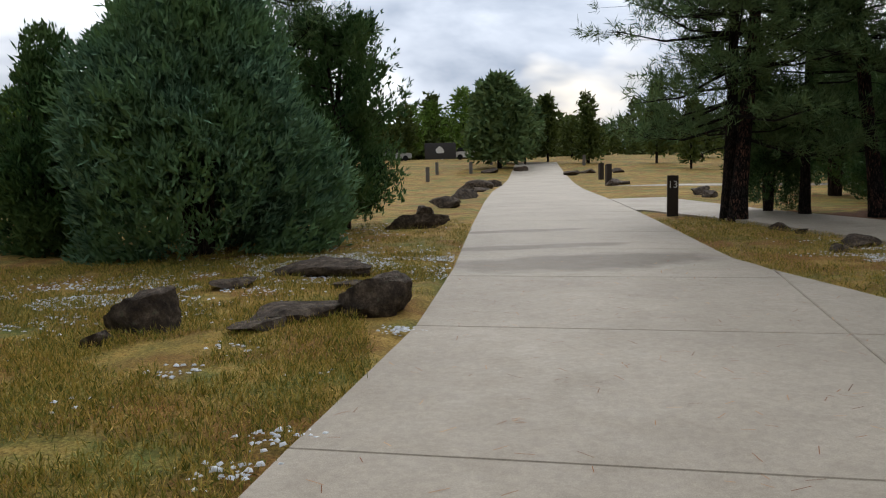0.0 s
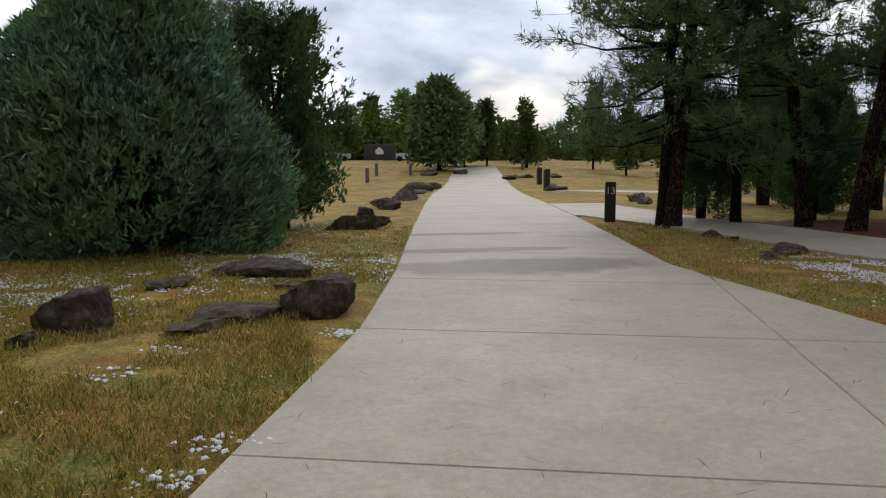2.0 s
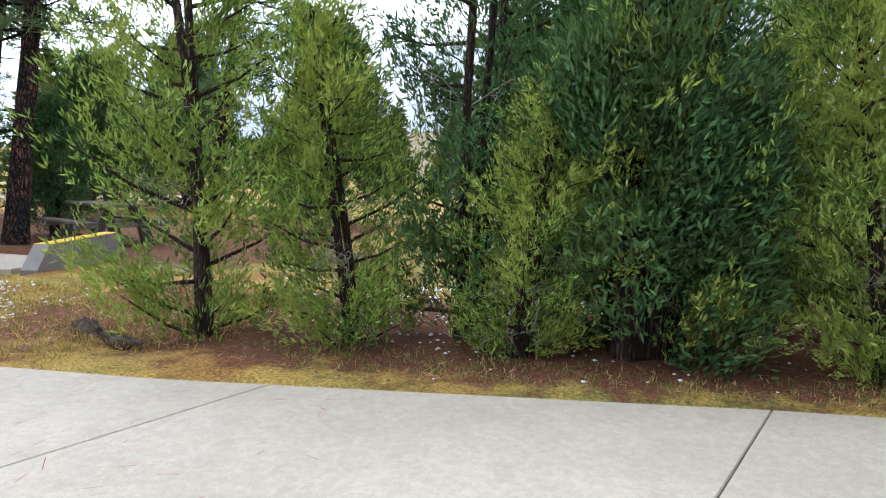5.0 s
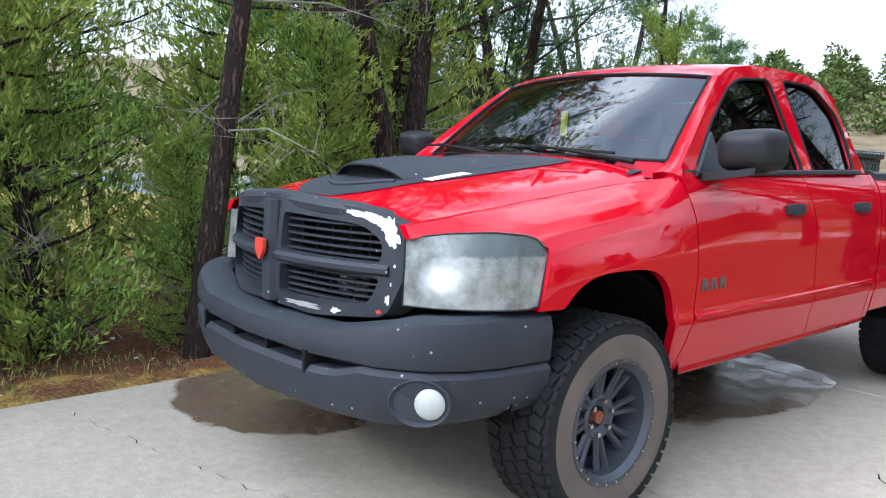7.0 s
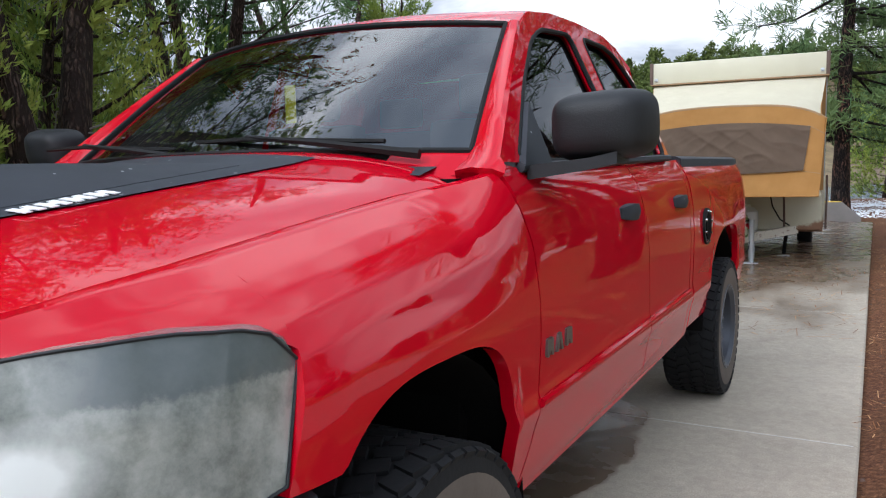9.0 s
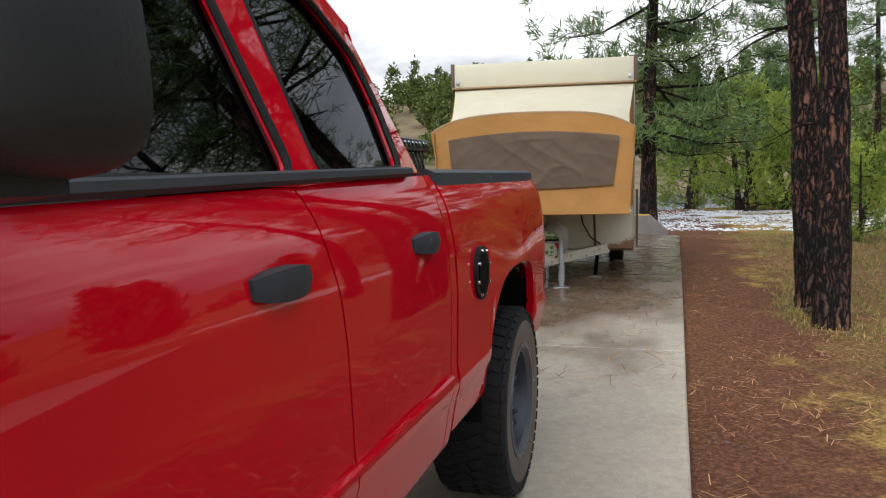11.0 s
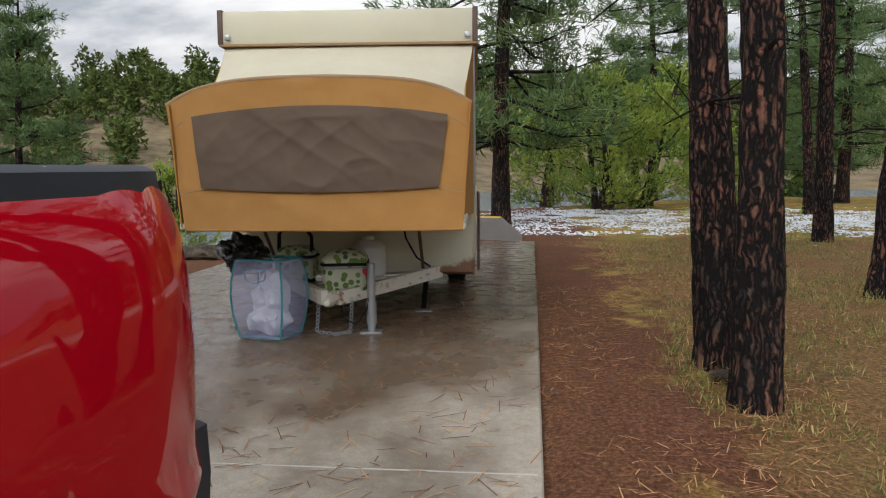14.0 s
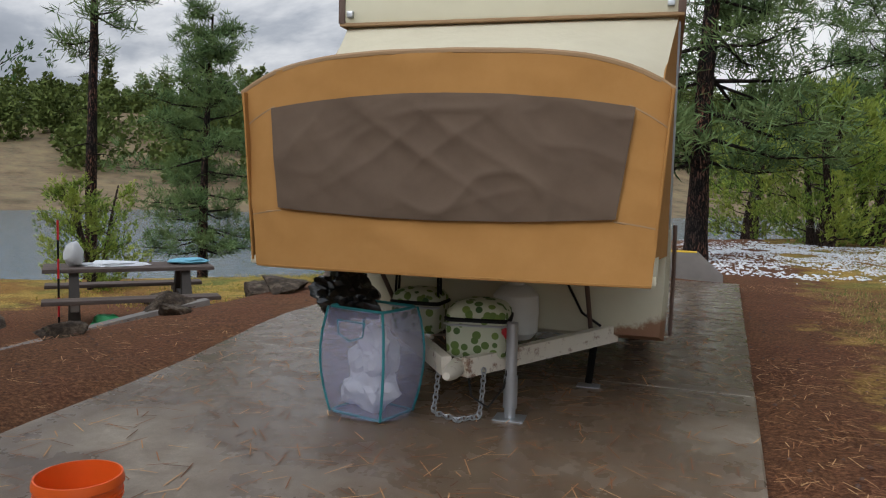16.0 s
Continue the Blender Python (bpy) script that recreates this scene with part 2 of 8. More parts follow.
def ground_material():
    n = Nodes("dry_grass_and_dirt", 0.95, 0, 0.2)
    x, y, z = n.xyz()
    big, mid, fine = n.noise(0.35, 5, 0.6), n.noise(2.2, 6, 0.65), n.noise(38, 7, 0.78)
    straw = n.ramp(fine, (0.3, srgb(54, 42, 24)), (0.5, srgb(162, 132, 66)), (0.72, srgb(216, 184, 110)))
    green = n.ramp(fine, (0.3, srgb(34, 40, 18)), (0.52, srgb(106, 114, 54)), (0.75, srgb(160, 156, 90)))
    soil = n.ramp(fine, (0.3, srgb(46, 27, 20)), (0.52, srgb(102, 64, 47)), (0.75, srgb(164, 116, 88)))
    grass = n.mix(n.ramp(n.math("ADD", n.math("MULTIPLY", mid, 0.6), n.math("MULTIPLY", big, 0.5)), (0.48, 0.0), (0.62, 1.0)), straw, green)
    rust = n.ramp(fine, (0.3, srgb(58, 36, 20)), (0.52, srgb(142, 98, 52)), (0.75, srgb(196, 148, 90)))
    grass = n.mix(n.ramp(n.noise(1.1, 5, 0.6), (0.46, 0.0), (0.60, 0.80)), grass, rust)
    needles = n.ramp(fine, (0.3, srgb(44, 30, 20)), (0.52, srgb(116, 86, 56)), (0.75, srgb(176, 138, 94)))
    bed = n.math("MINIMUM", n.math("SUBTRACT", 9.0, x), n.math("MINIMUM", n.math("SUBTRACT", x, 1.5), n.math("MINIMUM", n.math("SUBTRACT", 17.0, y), y)))
    bed = n.math("ADD", n.math("MULTIPLY", bed, 0.25), n.math("MULTIPLY", n.math("SUBTRACT", n.noise(0.8, 5, 0.6), 0.5), 1.6))
    grass = n.mix(n.ramp(bed, (0.05, 0.0), (0.40, 0.85)), grass, needles)
    # bare red soil beside the pads and beneath the trees
    bx = n.math("ABSOLUTE", n.math("SUBTRACT", x, 0.2))
    edge = n.math("SUBTRACT", 2.95, bx)
    south = n.math("SUBTRACT", y, 0.0)
    bare = n.math("MINIMUM", edge, south)
    camp = n.math("SUBTRACT", 5.5, n.math("MAXIMUM", n.math("ABSOLUTE", n.math("ADD", x, 12.0)), n.math("MULTIPLY", n.math("ABSOLUTE", n.math("ADD", y, 14.5)), 0.8)))
    grove = n.math("SUBTRACT", 2.2, n.math("MAXIMUM", n.math("ABSOLUTE", n.math("ADD", x, 3.6)), n.math("SUBTRACT", n.math("ABSOLUTE", n.math("SUBTRACT", y, 1.0)), 8.0)))
    table = n.math("SUBTRACT", 3.6, n.math("MAXIMUM", n.math("ABSOLUTE", n.math("ADD", x, 4.6)), n.math("MULTIPLY", n.math("ABSOLUTE", n.math("SUBTRACT", y, 10.5)), 0.85)))
    bare = n.math("MAXIMUM", n.math("MAXIMUM", n.math("MAXIMUM", bare, camp), grove), table)
    bare = n.math("ADD", bare, n.math("MULTIPLY", n.math("SUBTRACT", mid, 0.5), 2.4))
    c = n.mix(n.ramp(bare, (0.35, 0.0), (0.75, 0.92)), grass, soil)
    stony = n.ramp(n.noise(0.25, 8, 0.7), (0.35, srgb(72, 64, 54)), (0.5, srgb(108, 96, 80)), (0.65, srgb(126, 114, 88)))
    c = n.mix(n.ramp(n.math("MULTIPLY", n.math("SUBTRACT", n.math("SUBTRACT", y, n.math("MULTIPLY", x, 0.85)), 40.0), 0.01), (0.1, 0.0), (0.4, 0.85)), c, stony)
    n.color(c)
    n.bump(n.math("ADD", n.math("MULTIPLY", fine, 0.6), mid), 0.7, 0.04)
    return n.m


M_GROUND = ground_material()
M_ROCK = Nodes("basalt_rock", 0.88, 0, 0.3)
_c = M_ROCK.ramp(M_ROCK.noise(8.0, 8, 0.75), (0.3, srgb(28, 24, 21)), (0.50, srgb(78, 66, 55)), (0.75, srgb(146, 130, 112)))
M_ROCK.color(M_ROCK.mix(M_ROCK.ramp(M_ROCK.noise(14, 5), (0.62, 0.0), (0.72, 0.5)), _c, srgb(120, 124, 100)))
M_ROCK.bump(M_ROCK.noise(11, 10, 0.78), 1.0, 0.06)
M_ROCK = M_ROCK.m
M_SNOW = simple("hail_snow", (0.70, 0.72, 0.75, 1), 0.6, vary=0.06, scale=40, bump=0.3)


def blades_material(name, *cols):
    n = Nodes(name, 0.8, 0, 0.2)
    n.color(n.ramp(n.island(), *[(i / (len(cols) - 1), c) for i, c in enumerate(cols)]))
    return n.m


M_GRASS = blades_material("grass_blades", srgb(84, 96, 40), srgb(130, 130, 56), srgb(174, 152, 72), srgb(208, 176, 100))
M_TUFT = blades_material("green_tufts", srgb(58, 76, 38), srgb(98, 112, 56), srgb(146, 134, 82), srgb(178, 156, 106))
M_STRAW = blades_material("fallen_needles", srgb(96, 62, 42), srgb(150, 100, 66), srgb(214, 170, 122))
M_PAINT = Nodes("red_car_paint", 0.35, 0, 0.0)
M_PAINT.color(M_PAINT.mix(M_PAINT.ramp(M_PAINT.noise(1.3, 5, 0.6), (0.4, 0.0), (0.75, 0.35)), (0.48, 0.0006, 0.011, 1), (0.41, 0.0010, 0.012, 1)))
M_PAINT.b.inputs["Coat Weight"].default_value = 0.9
M_PAINT.b.inputs["Coat Roughness"].default_value = 0.025
M_PAINT.rough(M_PAINT.ramp(M_PAINT.noise(7, 5), (0.35, 0.26), (0.7, 0.4)))
M_PAINT = M_PAINT.m
M_PLASTIC = Nodes("faded_black_plastic", 0.62, 0, 0.4)
_c = M_PLASTIC.mix(M_PLASTIC.noise(5, 6, 0.65), (0.013, 0.015, 0.020, 1), (0.032, 0.037, 0.047, 1))
M_PLASTIC.color(M_PLASTIC.mix(M_PLASTIC.math("MULTIPLY", M_PLASTIC.ramp(M_PLASTIC.cells(19), (0.07, 1.0), (0.10, 0.0)), M_PLASTIC.ramp(M_PLASTIC.noise(4, 3), (0.48, 0.0), (0.54, 0.8))), _c, (0.45, 0.46, 0.48, 1)))
M_PLASTIC.bump(M_PLASTIC.noise(220, 3), 0.15, 0.002)
M_PLASTIC = M_PLASTIC.m
M_BLACK = simple("matte_black", (0.004, 0.004, 0.0045, 1), 0.7, spec=0.3)
M_CHARCOAL = simple("charcoal_plastic", (0.011, 0.012, 0.014, 1), 0.55, vary=0.3, bump=0.2, bump_scale=200, spec=0.35)
M_HAZE = simple("hazed_reflector", (0.40, 0.41, 0.385, 1), 0.3, 0.1, vary=0.2, scale=24)
M_INNER = simple("dark_underbody", (0.004, 0.0036, 0.0034, 1), 0.95, spec=0.1)
M_RUBBER = simple("tyre_rubber", (0.010, 0.010, 0.011, 1), 0.8, vary=0.3, scale=14, bump=0.3, spec=0.3)
M_DUSTY = simple("dusty_sidewall", (0.115, 0.092, 0.075, 1), 0.9, vary=0.45, scale=5, bump=0.3)
M_RIM = simple("grey_wheel_metal", (0.07, 0.075, 0.09, 1), 0.45, 0.5, vary=0.25, scale=9)
M_CHROME = simple("bright_metal", (0.62, 0.62, 0.62, 1), 0.25, 1.0, vary=0.1)
M_STEEL = simple("galvanised_steel", (0.42, 0.44, 0.47, 1), 0.4, 0.8, vary=0.2)


def glass_material(name, tint, ior=1.9, rough=0.02):
    n = Nodes(name, rough)
    out = n.t.nodes["Material Output"]
    tr = n.t.nodes.new("ShaderNodeBsdfTransparent")
    tr.inputs["Color"].default_value = tint
    gl = n.t.nodes.new("ShaderNodeBsdfGlossy")
    gl.inputs["Roughness"].default_value = rough
    fr = n.t.nodes.new("ShaderNodeFresnel")
    fr.inputs["IOR"].default_value = ior
    mixer = n.t.nodes.new("ShaderNodeMixShader")
    n.link(fr.outputs["Fac"], mixer.inputs["Fac"]).link(tr.outputs["BSDF"], mixer.inputs[1]).link(gl.outputs["BSDF"], mixer.inputs[2])
    n.link(mixer.outputs["Shader"], out.inputs["Surface"])
    return n.m


M_GLASS = glass_material("windscreen_glass", (0.50, 0.57, 0.56, 1), 2.8, 0.008)
M_TINT = glass_material("tinted_glass", (0.02, 0.024, 0.028, 1), 1.6)
M_LENS = Nodes("hazed_headlight_lens", 0.25, 0, 0.6)
_c = M_LENS.ramp(M_LENS.noise(9, 6, 0.7), (0.36, (0.17, 0.185, 0.17, 1)), (0.62, (0.40, 0.41, 0.38, 1)))
_x, _y, _z = M_LENS.xyz()
# highlight and halo of the reflector behind, put into the lens colour
_d = M_LENS.math("SQRT", M_LENS.math("ADD", M_LENS.math("POWER", M_LENS.math("SUBTRACT", M_LENS.math("ABSOLUTE", _x), 0.81), 2.0), M_LENS.math("POWER", M_LENS.math("SUBTRACT", _z, 1.0), 2.0)))
_d = M_LENS.math("ADD", _d, M_LENS.math("MULTIPLY", M_LENS.math("SUBTRACT", M_LENS.noise(22, 3), 0.5), 0.03))
_c = M_LENS.mix(M_LENS.ramp(_d, (0.030, 1.0), (0.052, 0.35), (0.085, 0.0)), _c, (0.88, 0.89, 0.86, 1))
_w = M_LENS.math("ADD", _z, M_LENS.math("MULTIPLY", M_LENS.math("SUBTRACT", M_LENS.noise(26, 5, 0.7), 0.5), 0.05))
M_LENS.color(M_LENS.mix(M_LENS.math("MULTIPLY", M_LENS.ramp(M_LENS.math("SUBTRACT", _w, 0.6), (0.478, 0.0), (0.49, 0.85)), M_LENS.ramp(M_LENS.math("ABSOLUTE", _x), (0.80, 0.0), (0.86, 1.0))), _c, (0.10, 0.12, 0.125, 1)))
M_LENS.b.inputs["Transmission Weight"].default_value = 0.25
M_LENS.b.inputs["Coat Weight"].default_value = 0.5
M_LENS = M_LENS.m
M_LAMP_CLEAR = simple("clear_lamp_glass", (0.55, 0.56, 0.56, 1), 0.12, 0.8, vary=0.25, scale=30)
M_CHIP = simple("bare_white_primer", (0.72, 0.72, 0.74, 1), 0.7, vary=0.1)
M_EMBLEM = simple("red_emblem", (0.55, 0.05, 0.03, 1), 0.45)
M_YELLOW = simple("yellow_tag", (0.80, 0.72, 0.03, 1), 0.6, vary=0.08)
M_WHITE = simple("white_decal", (0.75, 0.75, 0.76, 1), 0.6, vary=0.08)
M_DASH = simple("grey_dashboard", (0.16, 0.17, 0.18, 1), 0.75)
M_SEAT = simple("grey_seat_cloth", (0.09, 0.09, 0.10, 1), 0.9)


# ---- building helpers ----
def mesh_of(bm, name, smooth=True):
    me = bpy.data.meshes.new(name)
    bm.normal_update()
    bm.to_mesh(me)
    bm.free()
    if smooth:
        me.polygons.foreach_set("use_smooth", [True] * len(me.polygons))
        me.set_sharp_from_angle(angle=radians(35))
    return me


def part(name, bm, material, parent, label="", smooth=True):
    """One mesh object under a thing or a part; material may be a list."""
    ob = new(name, mesh_of(bm, name, smooth))
    for m in material if isinstance(material, list) else [material]:
        ob.data.materials.append(m)
    ob.parent = parent
    return tagged(ob, label)


def thing(name, m=None, label="", category="", group="", kind=""):
    ob = new(name)
    ob.empty_display_size = 0.2
    ob.matrix_basis = m or Matrix()
    return tagged(ob, label, category, group, kind)


def solo(name, bm, material, label="", category="", group="", kind="", smooth=True, m=None):
    ob = new(name, mesh_of(bm, name, smooth))
    ob.data.materials.append(material)
    if m:
        ob.matrix_basis = m
    return tagged(ob, label, category, group, kind)


def box(bm, x0, x1, y0, y1, z0, z1, bevel=0.0, m=None, mat=0):
    made = bmesh.ops.create_cube(bm, size=1.0)["verts"]
    t = Matrix.Translation(((x0 + x1) / 2, (y0 + y1) / 2, (z0 + z1) / 2)) @ Matrix.Diagonal((x1 - x0, y1 - y0, z1 - z0, 1))
    bmesh.ops.transform(bm, matrix=t, verts=made)
    faces = list({f for v in made for f in v.link_faces})
    if bevel:
        edges = list({e for v in made for e in v.link_edges})
        res = bmesh.ops.bevel(bm, geom=edges, offset=bevel, segments=2, profile=0.6, affect="EDGES")
        made = list({v for f in res["faces"] for v in f.verts} | {v for v in made if v.is_valid})
        faces = list({f for v in made for f in v.link_faces})
    for f in faces:
        f.material_index = mat
    if m:
        bmesh.ops.transform(bm, matrix=m, verts=made)
    return made


def ring_loft(bm, rings, caps=True, mat=0, closed=True):
    vs = [[bm.verts.new(p) for p in r] for r in rings]
    n = len(vs[0])
    for a, b in zip(vs, vs[1:]):
        for i in range(n if closed else n - 1):
            j = (i + 1) % n
            f = bm.faces.new((a[i], a[j], b[j], b[i]))
            f.material_index = mat
    if caps and closed:
        for r in (list(reversed(vs[0])), vs[-1]):
            bm.faces.new(r).material_index = mat
    return vs


def tube(bm, pts, radii, seg=8, mat=0, wobble=0.0, seed=0.0, relief=0.0):
    pts = [Vector(p) for p in pts]
    if isinstance(radii, (int, float)):
        radii = [radii] * len(pts)
    rings, side = [], None
    for i, p in enumerate(pts):
        d = (pts[min(i + 1, len(pts) - 1)] - pts[max(i - 1, 0)]).normalized()
        if side is None:
            side = d.cross(Vector((0.3, 0.2, 0.9)) if abs(d.z) < 0.9 else Vector((1, 0, 0))).normalized()
        side = (side - d * side.dot(d)).normalized()
        up = d.cross(side)
        ring = []
        for k in range(seg):
            a = 2 * math.pi * k / seg
            w = 1.0
            if wobble:
                w += wobble * noise.noise(Vector((math.cos(a) * 1.7 + seed, math.sin(a) * 1.7, p.z * 1.3 + seed)))
            if relief:
                c = Vector((math.cos(a) * 2.6, math.sin(a) * 2.6, p.z * 2.6 + seed))
                w += relief * (min(0.42, abs(noise.noise(c)) + 0.6 * abs(noise.noise(c * 2.1))) - 0.25)
            ring.append(p + (side * math.cos(a) + up * math.sin(a)) * radii[i] * w)
        rings.append(ring)
    ring_loft(bm, rings, True, mat)


def disc_cyl(bm, p0, p1, r, seg=20, mat=0, r1=None):
    tube(bm, [p0, p1], [r, r if r1 is None else r1], seg, mat)


def grid(bm, nu, nv, fn, mat=0):
    vs = [[bm.verts.new(fn(i / nu, j / nv)) for j in range(nv + 1)] for i in range(nu + 1)]
    for i in range(nu):
        for j in range(nv):
            bm.faces.new((vs[i][j], vs[i + 1][j], vs[i + 1][j + 1], vs[i][j + 1])).material_index = mat
    return vs


def thicken(bm, d):
    """Give an open sheet a thickness, away from its normals."""
    bm.normal_update()
    bmesh.ops.solidify(bm, geom=list(bm.faces), thickness=d)


def holed_plate(bm, outer, holes, depth, place):
    """A flat plate with openings, from outlines in two coordinates, set in space by place(u, v, w)."""
    loops = []
    for pts in [outer, *holes]:
        vs = [bm.verts.new((u, v, 0)) for u, v in pts]
        loops += [bm.edges.new((vs[i], vs[(i + 1) % len(vs)])) for i in range(len(vs))]
    bmesh.ops.triangle_fill(bm, use_beauty=True, edges=loops, normal=(0, 0, 1))
    faces = list(bm.faces)
    ext = bmesh.ops.extrude_face_region(bm, geom=faces)
    for v in [g for g in ext["geom"] if isinstance(g, bmesh.types.BMVert)]:
        v.co.z += depth
    for v in bm.verts:
        v.co = Vector(place(v.co.x, v.co.y, v.co.z))
    bmesh.ops.recalc_face_normals(bm, faces=bm.faces)


def rounded(pts, r, n=4):
    """An outline with its corners rounded."""
    out = []
    for i, p in enumerate(pts):
        p, a, b = Vector(p), Vector(pts[i - 1]), Vector(pts[(i + 1) % len(pts)])
        da, db = (a - p), (b - p)
        k = min(r, da.length * 0.45, db.length * 0.45)
        s, e = p + da.normalized() * k, p + db.normalized() * k
        for j in range(n + 1):
            t = j / n
            out.append(tuple((s * (1 - t) ** 2 + p * 2 * t * (1 - t) + e * t * t)))
    return out


def lerp_table(x, xs, ys):
    return float(np.interp(x, xs, ys))


def from_arrays(name, verts, quads):
    me = bpy.data.meshes.new(name)
    me.vertices.add(len(verts))
    me.vertices.foreach_set("co", np.asarray(verts, dtype=np.float32).ravel())
    q = np.asarray(quads, dtype=np.int32)
    me.loops.add(q.size)
    me.loops.foreach_set("vertex_index", q.ravel())
    me.polygons.add(len(q))
    me.polygons.foreach_set("loop_start", np.arange(0, q.size, q.shape[1], dtype=np.int32))
    me.update(calc_edges=True)
    return me


# ---- ground and concrete ----
def smooth(a, b, x):
    t = min(1.0, max(0.0, (x - a) / (b - a)))
    return t * t * (3 - 2 * t)


def past_shore(x, y):
    """Metres past the lake's near shore, to the north."""
    return (y - (36.0 + 0.85 * min(x, 12.0) + 2.0 * math.sin(x * 0.21))) / 1.2


def ground_z(x, y):
    z = 0.2 * smooth(4.5, 8.8, y)
    z -= 0.62 * smooth(-2.9, -5.6, x) * smooth(5.5, 8.5, y)
    s = past_shore(x, y)
    z += (-2.6 - z) * smooth(-10.0, 3.0, s)
    z += (24.0 + 7.0 * math.sin(x * 0.02 + 1.0)) * smooth(66.0, 190.0, s) + 1.8 * smooth(58, 68, s)
    z += 1.9 * smooth(45.0, 110.0, -y)
    z += 5.0 * smooth(60, 200, x) + 4.0 * smooth(50, 160, -x) * smooth(40, -10, y)
    return z


def stretched(lo, hi, step, far):
    core = list(np.arange(lo, hi + 1e-6, step))
    out, d = [], step
    while (out[-1] if out else 0) < far:
        d *= 1.28
        out.append((out[-1] if out else 0) + d)
    return np.array([lo - v for v in reversed(out)] + core + [hi + v for v in out])


PAD_W, PAD_E, PAD_END = -1.78, 1.71, 15.5


def road_east(y):
    return lerp_table(y, [-90, -56, -39, -30, -20.4, -13.4, -10, -8, -6.7, -4, 0, 20], [-17, -8.2, -3.55, -1.4, 0.77, 2.3, 3.15, 3.83, 4.27, 5.2, 6.6, 13.5])


def road_west(y):
    return lerp_table(y, [-90, -56, -39, -30, -23.1, -17.4, -13.3, -10.4], [-21.5, -12.6, -8.0, -5.9, -4.2, -2.7, -1.6, -1.45])


def seam(y):
    """The joint between the road and the camp site's pad."""
    return -0.13 + 0.41 * (y + 8.8)


def apron_west(y):
    return lerp_table(y, [-12.2, -11, -10.4, -8, -6, -4, -2, 0.4], [-1.50, -1.47, -1.45, -1.28, -1.3, -1.5, -1.7, PAD_W])


def on_concrete(x, y, margin=0.0):
    m = margin
    if PAD_W - m < x < PAD_E + m and 0 < y < PAD_END + m:
        return True
    if y <= 0.4 and y > -10.4 and apron_west(y) - m < x < road_east(y) + m:
        return True
    if y <= -10.4 and road_west(y) - m < x < road_east(y) + m:
        return True
    if y > 0.4 and seam(y) - m < x < road_east(y) + m:
        return True
    return -7.6 - m < x < -4.7 + m and -23 < y < -10.6 + m


gx, gy = stretched(-12, 10, 0.22, 900), stretched(-24, 26, 0.22, 900)
gv = []
for yy in gy:
    for xx in gx:
        bumpy = 0.0
        if abs(xx) < 60 and abs(yy) < 80:
            bumpy = 0.035 * noise.noise((xx * 0.8, yy * 0.8, 0)) + 0.02 * noise.noise((xx * 2.7, yy * 2.7, 5))
            bumpy = -0.05 if on_concrete(xx, yy, 0.12) else bumpy
        elif abs(xx) > 60 or yy > 60:
            bumpy = 2.2 * noise.noise((xx * 0.02, yy * 0.02, 3)) + 0.5 * noise.noise((xx * 0.1, yy * 0.1, 3))
        gv.append((xx, yy, ground_z(xx, yy) + bumpy))
nx = len(gx)
gq = [(j * nx + i, j * nx + i + 1, (j + 1) * nx + i + 1, (j + 1) * nx + i) for j in range(len(gy) - 1) for i in range(nx - 1)]
ground = new("ground", from_arrays("ground", gv, gq))
ground.data.polygons.foreach_set("use_smooth", [True] * len(ground.data.polygons))
ground.data.materials.append(M_GROUND)
tagged(ground, "dry gold and green grass with bare red soil and needles", "ground", kind="structure")


def slab(parent, outline, top=0.022, deep=0.14, name="slab"):
    """One cast slab with softened rims, its top following the ground."""
    bm = bmesh.new()
    pts = [Vector((x, y, 0)) for x, y in outline]
    c = sum(pts, Vector()) / len(pts)
    n = len(pts)
    area = sum(pts[i].x * pts[(i + 1) % n].y - pts[(i + 1) % n].x * pts[i].y for i in range(n))
    if area < 0:
        pts.reverse()
    bottom, low, high = [], [], []
    for i, p in enumerate(pts):
        e = (pts[(i + 1) % n] - p).normalized() + (p - pts[i - 1]).normalized()
        inward = Vector((-e.y, e.x, 0)).normalized()
        q, r = p + inward * 0.005, p + inward * 0.016
        g = ground_z(p.x, p.y)
        bottom.append((q.x, q.y, g - deep))
        low.append((q.x, q.y, g + top - 0.010))
        high.append((r.x, r.y, g + top))
    vs = ring_loft(bm, [bottom, low, high], caps=False)
    bmesh.ops.triangle_fill(bm, use_beauty=True, edges=[bm.edges.get((vs[2][i], vs[2][(i + 1) % n])) for i in range(n)], normal=(0, 0, 1))
    return part(name, bm, M_CONCRETE, parent, smooth=False)


driveway = thing("pavement", label="pale weathered concrete camp pad with wet patches", category="pavement", kind="structure")
pad_joints = [0.4, 2.82, 6.12, 9.4, 12.5, PAD_END]
for y0, y1 in zip(pad_joints, pad_joints[1:]):
    ys = list(np.linspace(y0, y1, 6))
    west = [PAD_W - 0.5 * smooth(8, 11, y) for y in ys]
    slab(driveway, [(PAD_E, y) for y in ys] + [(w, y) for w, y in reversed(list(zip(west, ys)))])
# apron between the pad and the road, cut by the road's cross joints
cuts = [(-12.15, -12.15)]
for c0 in (-8.85, -5.75, -2.7):
    ye = yw = c0
    for _ in range(20):
        ye, yw = c0 - 0.36 * seam(ye), c0 - 0.36 * apron_west(yw)
    cuts.append((yw, ye))
cuts.append((0.4, 0.4))
for (w0, e0), (w1, e1) in zip(cuts, cuts[1:]):
    wy, ey = np.linspace(w0, w1, 8), np.linspace(e0, e1, 8)
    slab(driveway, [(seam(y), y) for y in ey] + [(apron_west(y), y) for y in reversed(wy)])

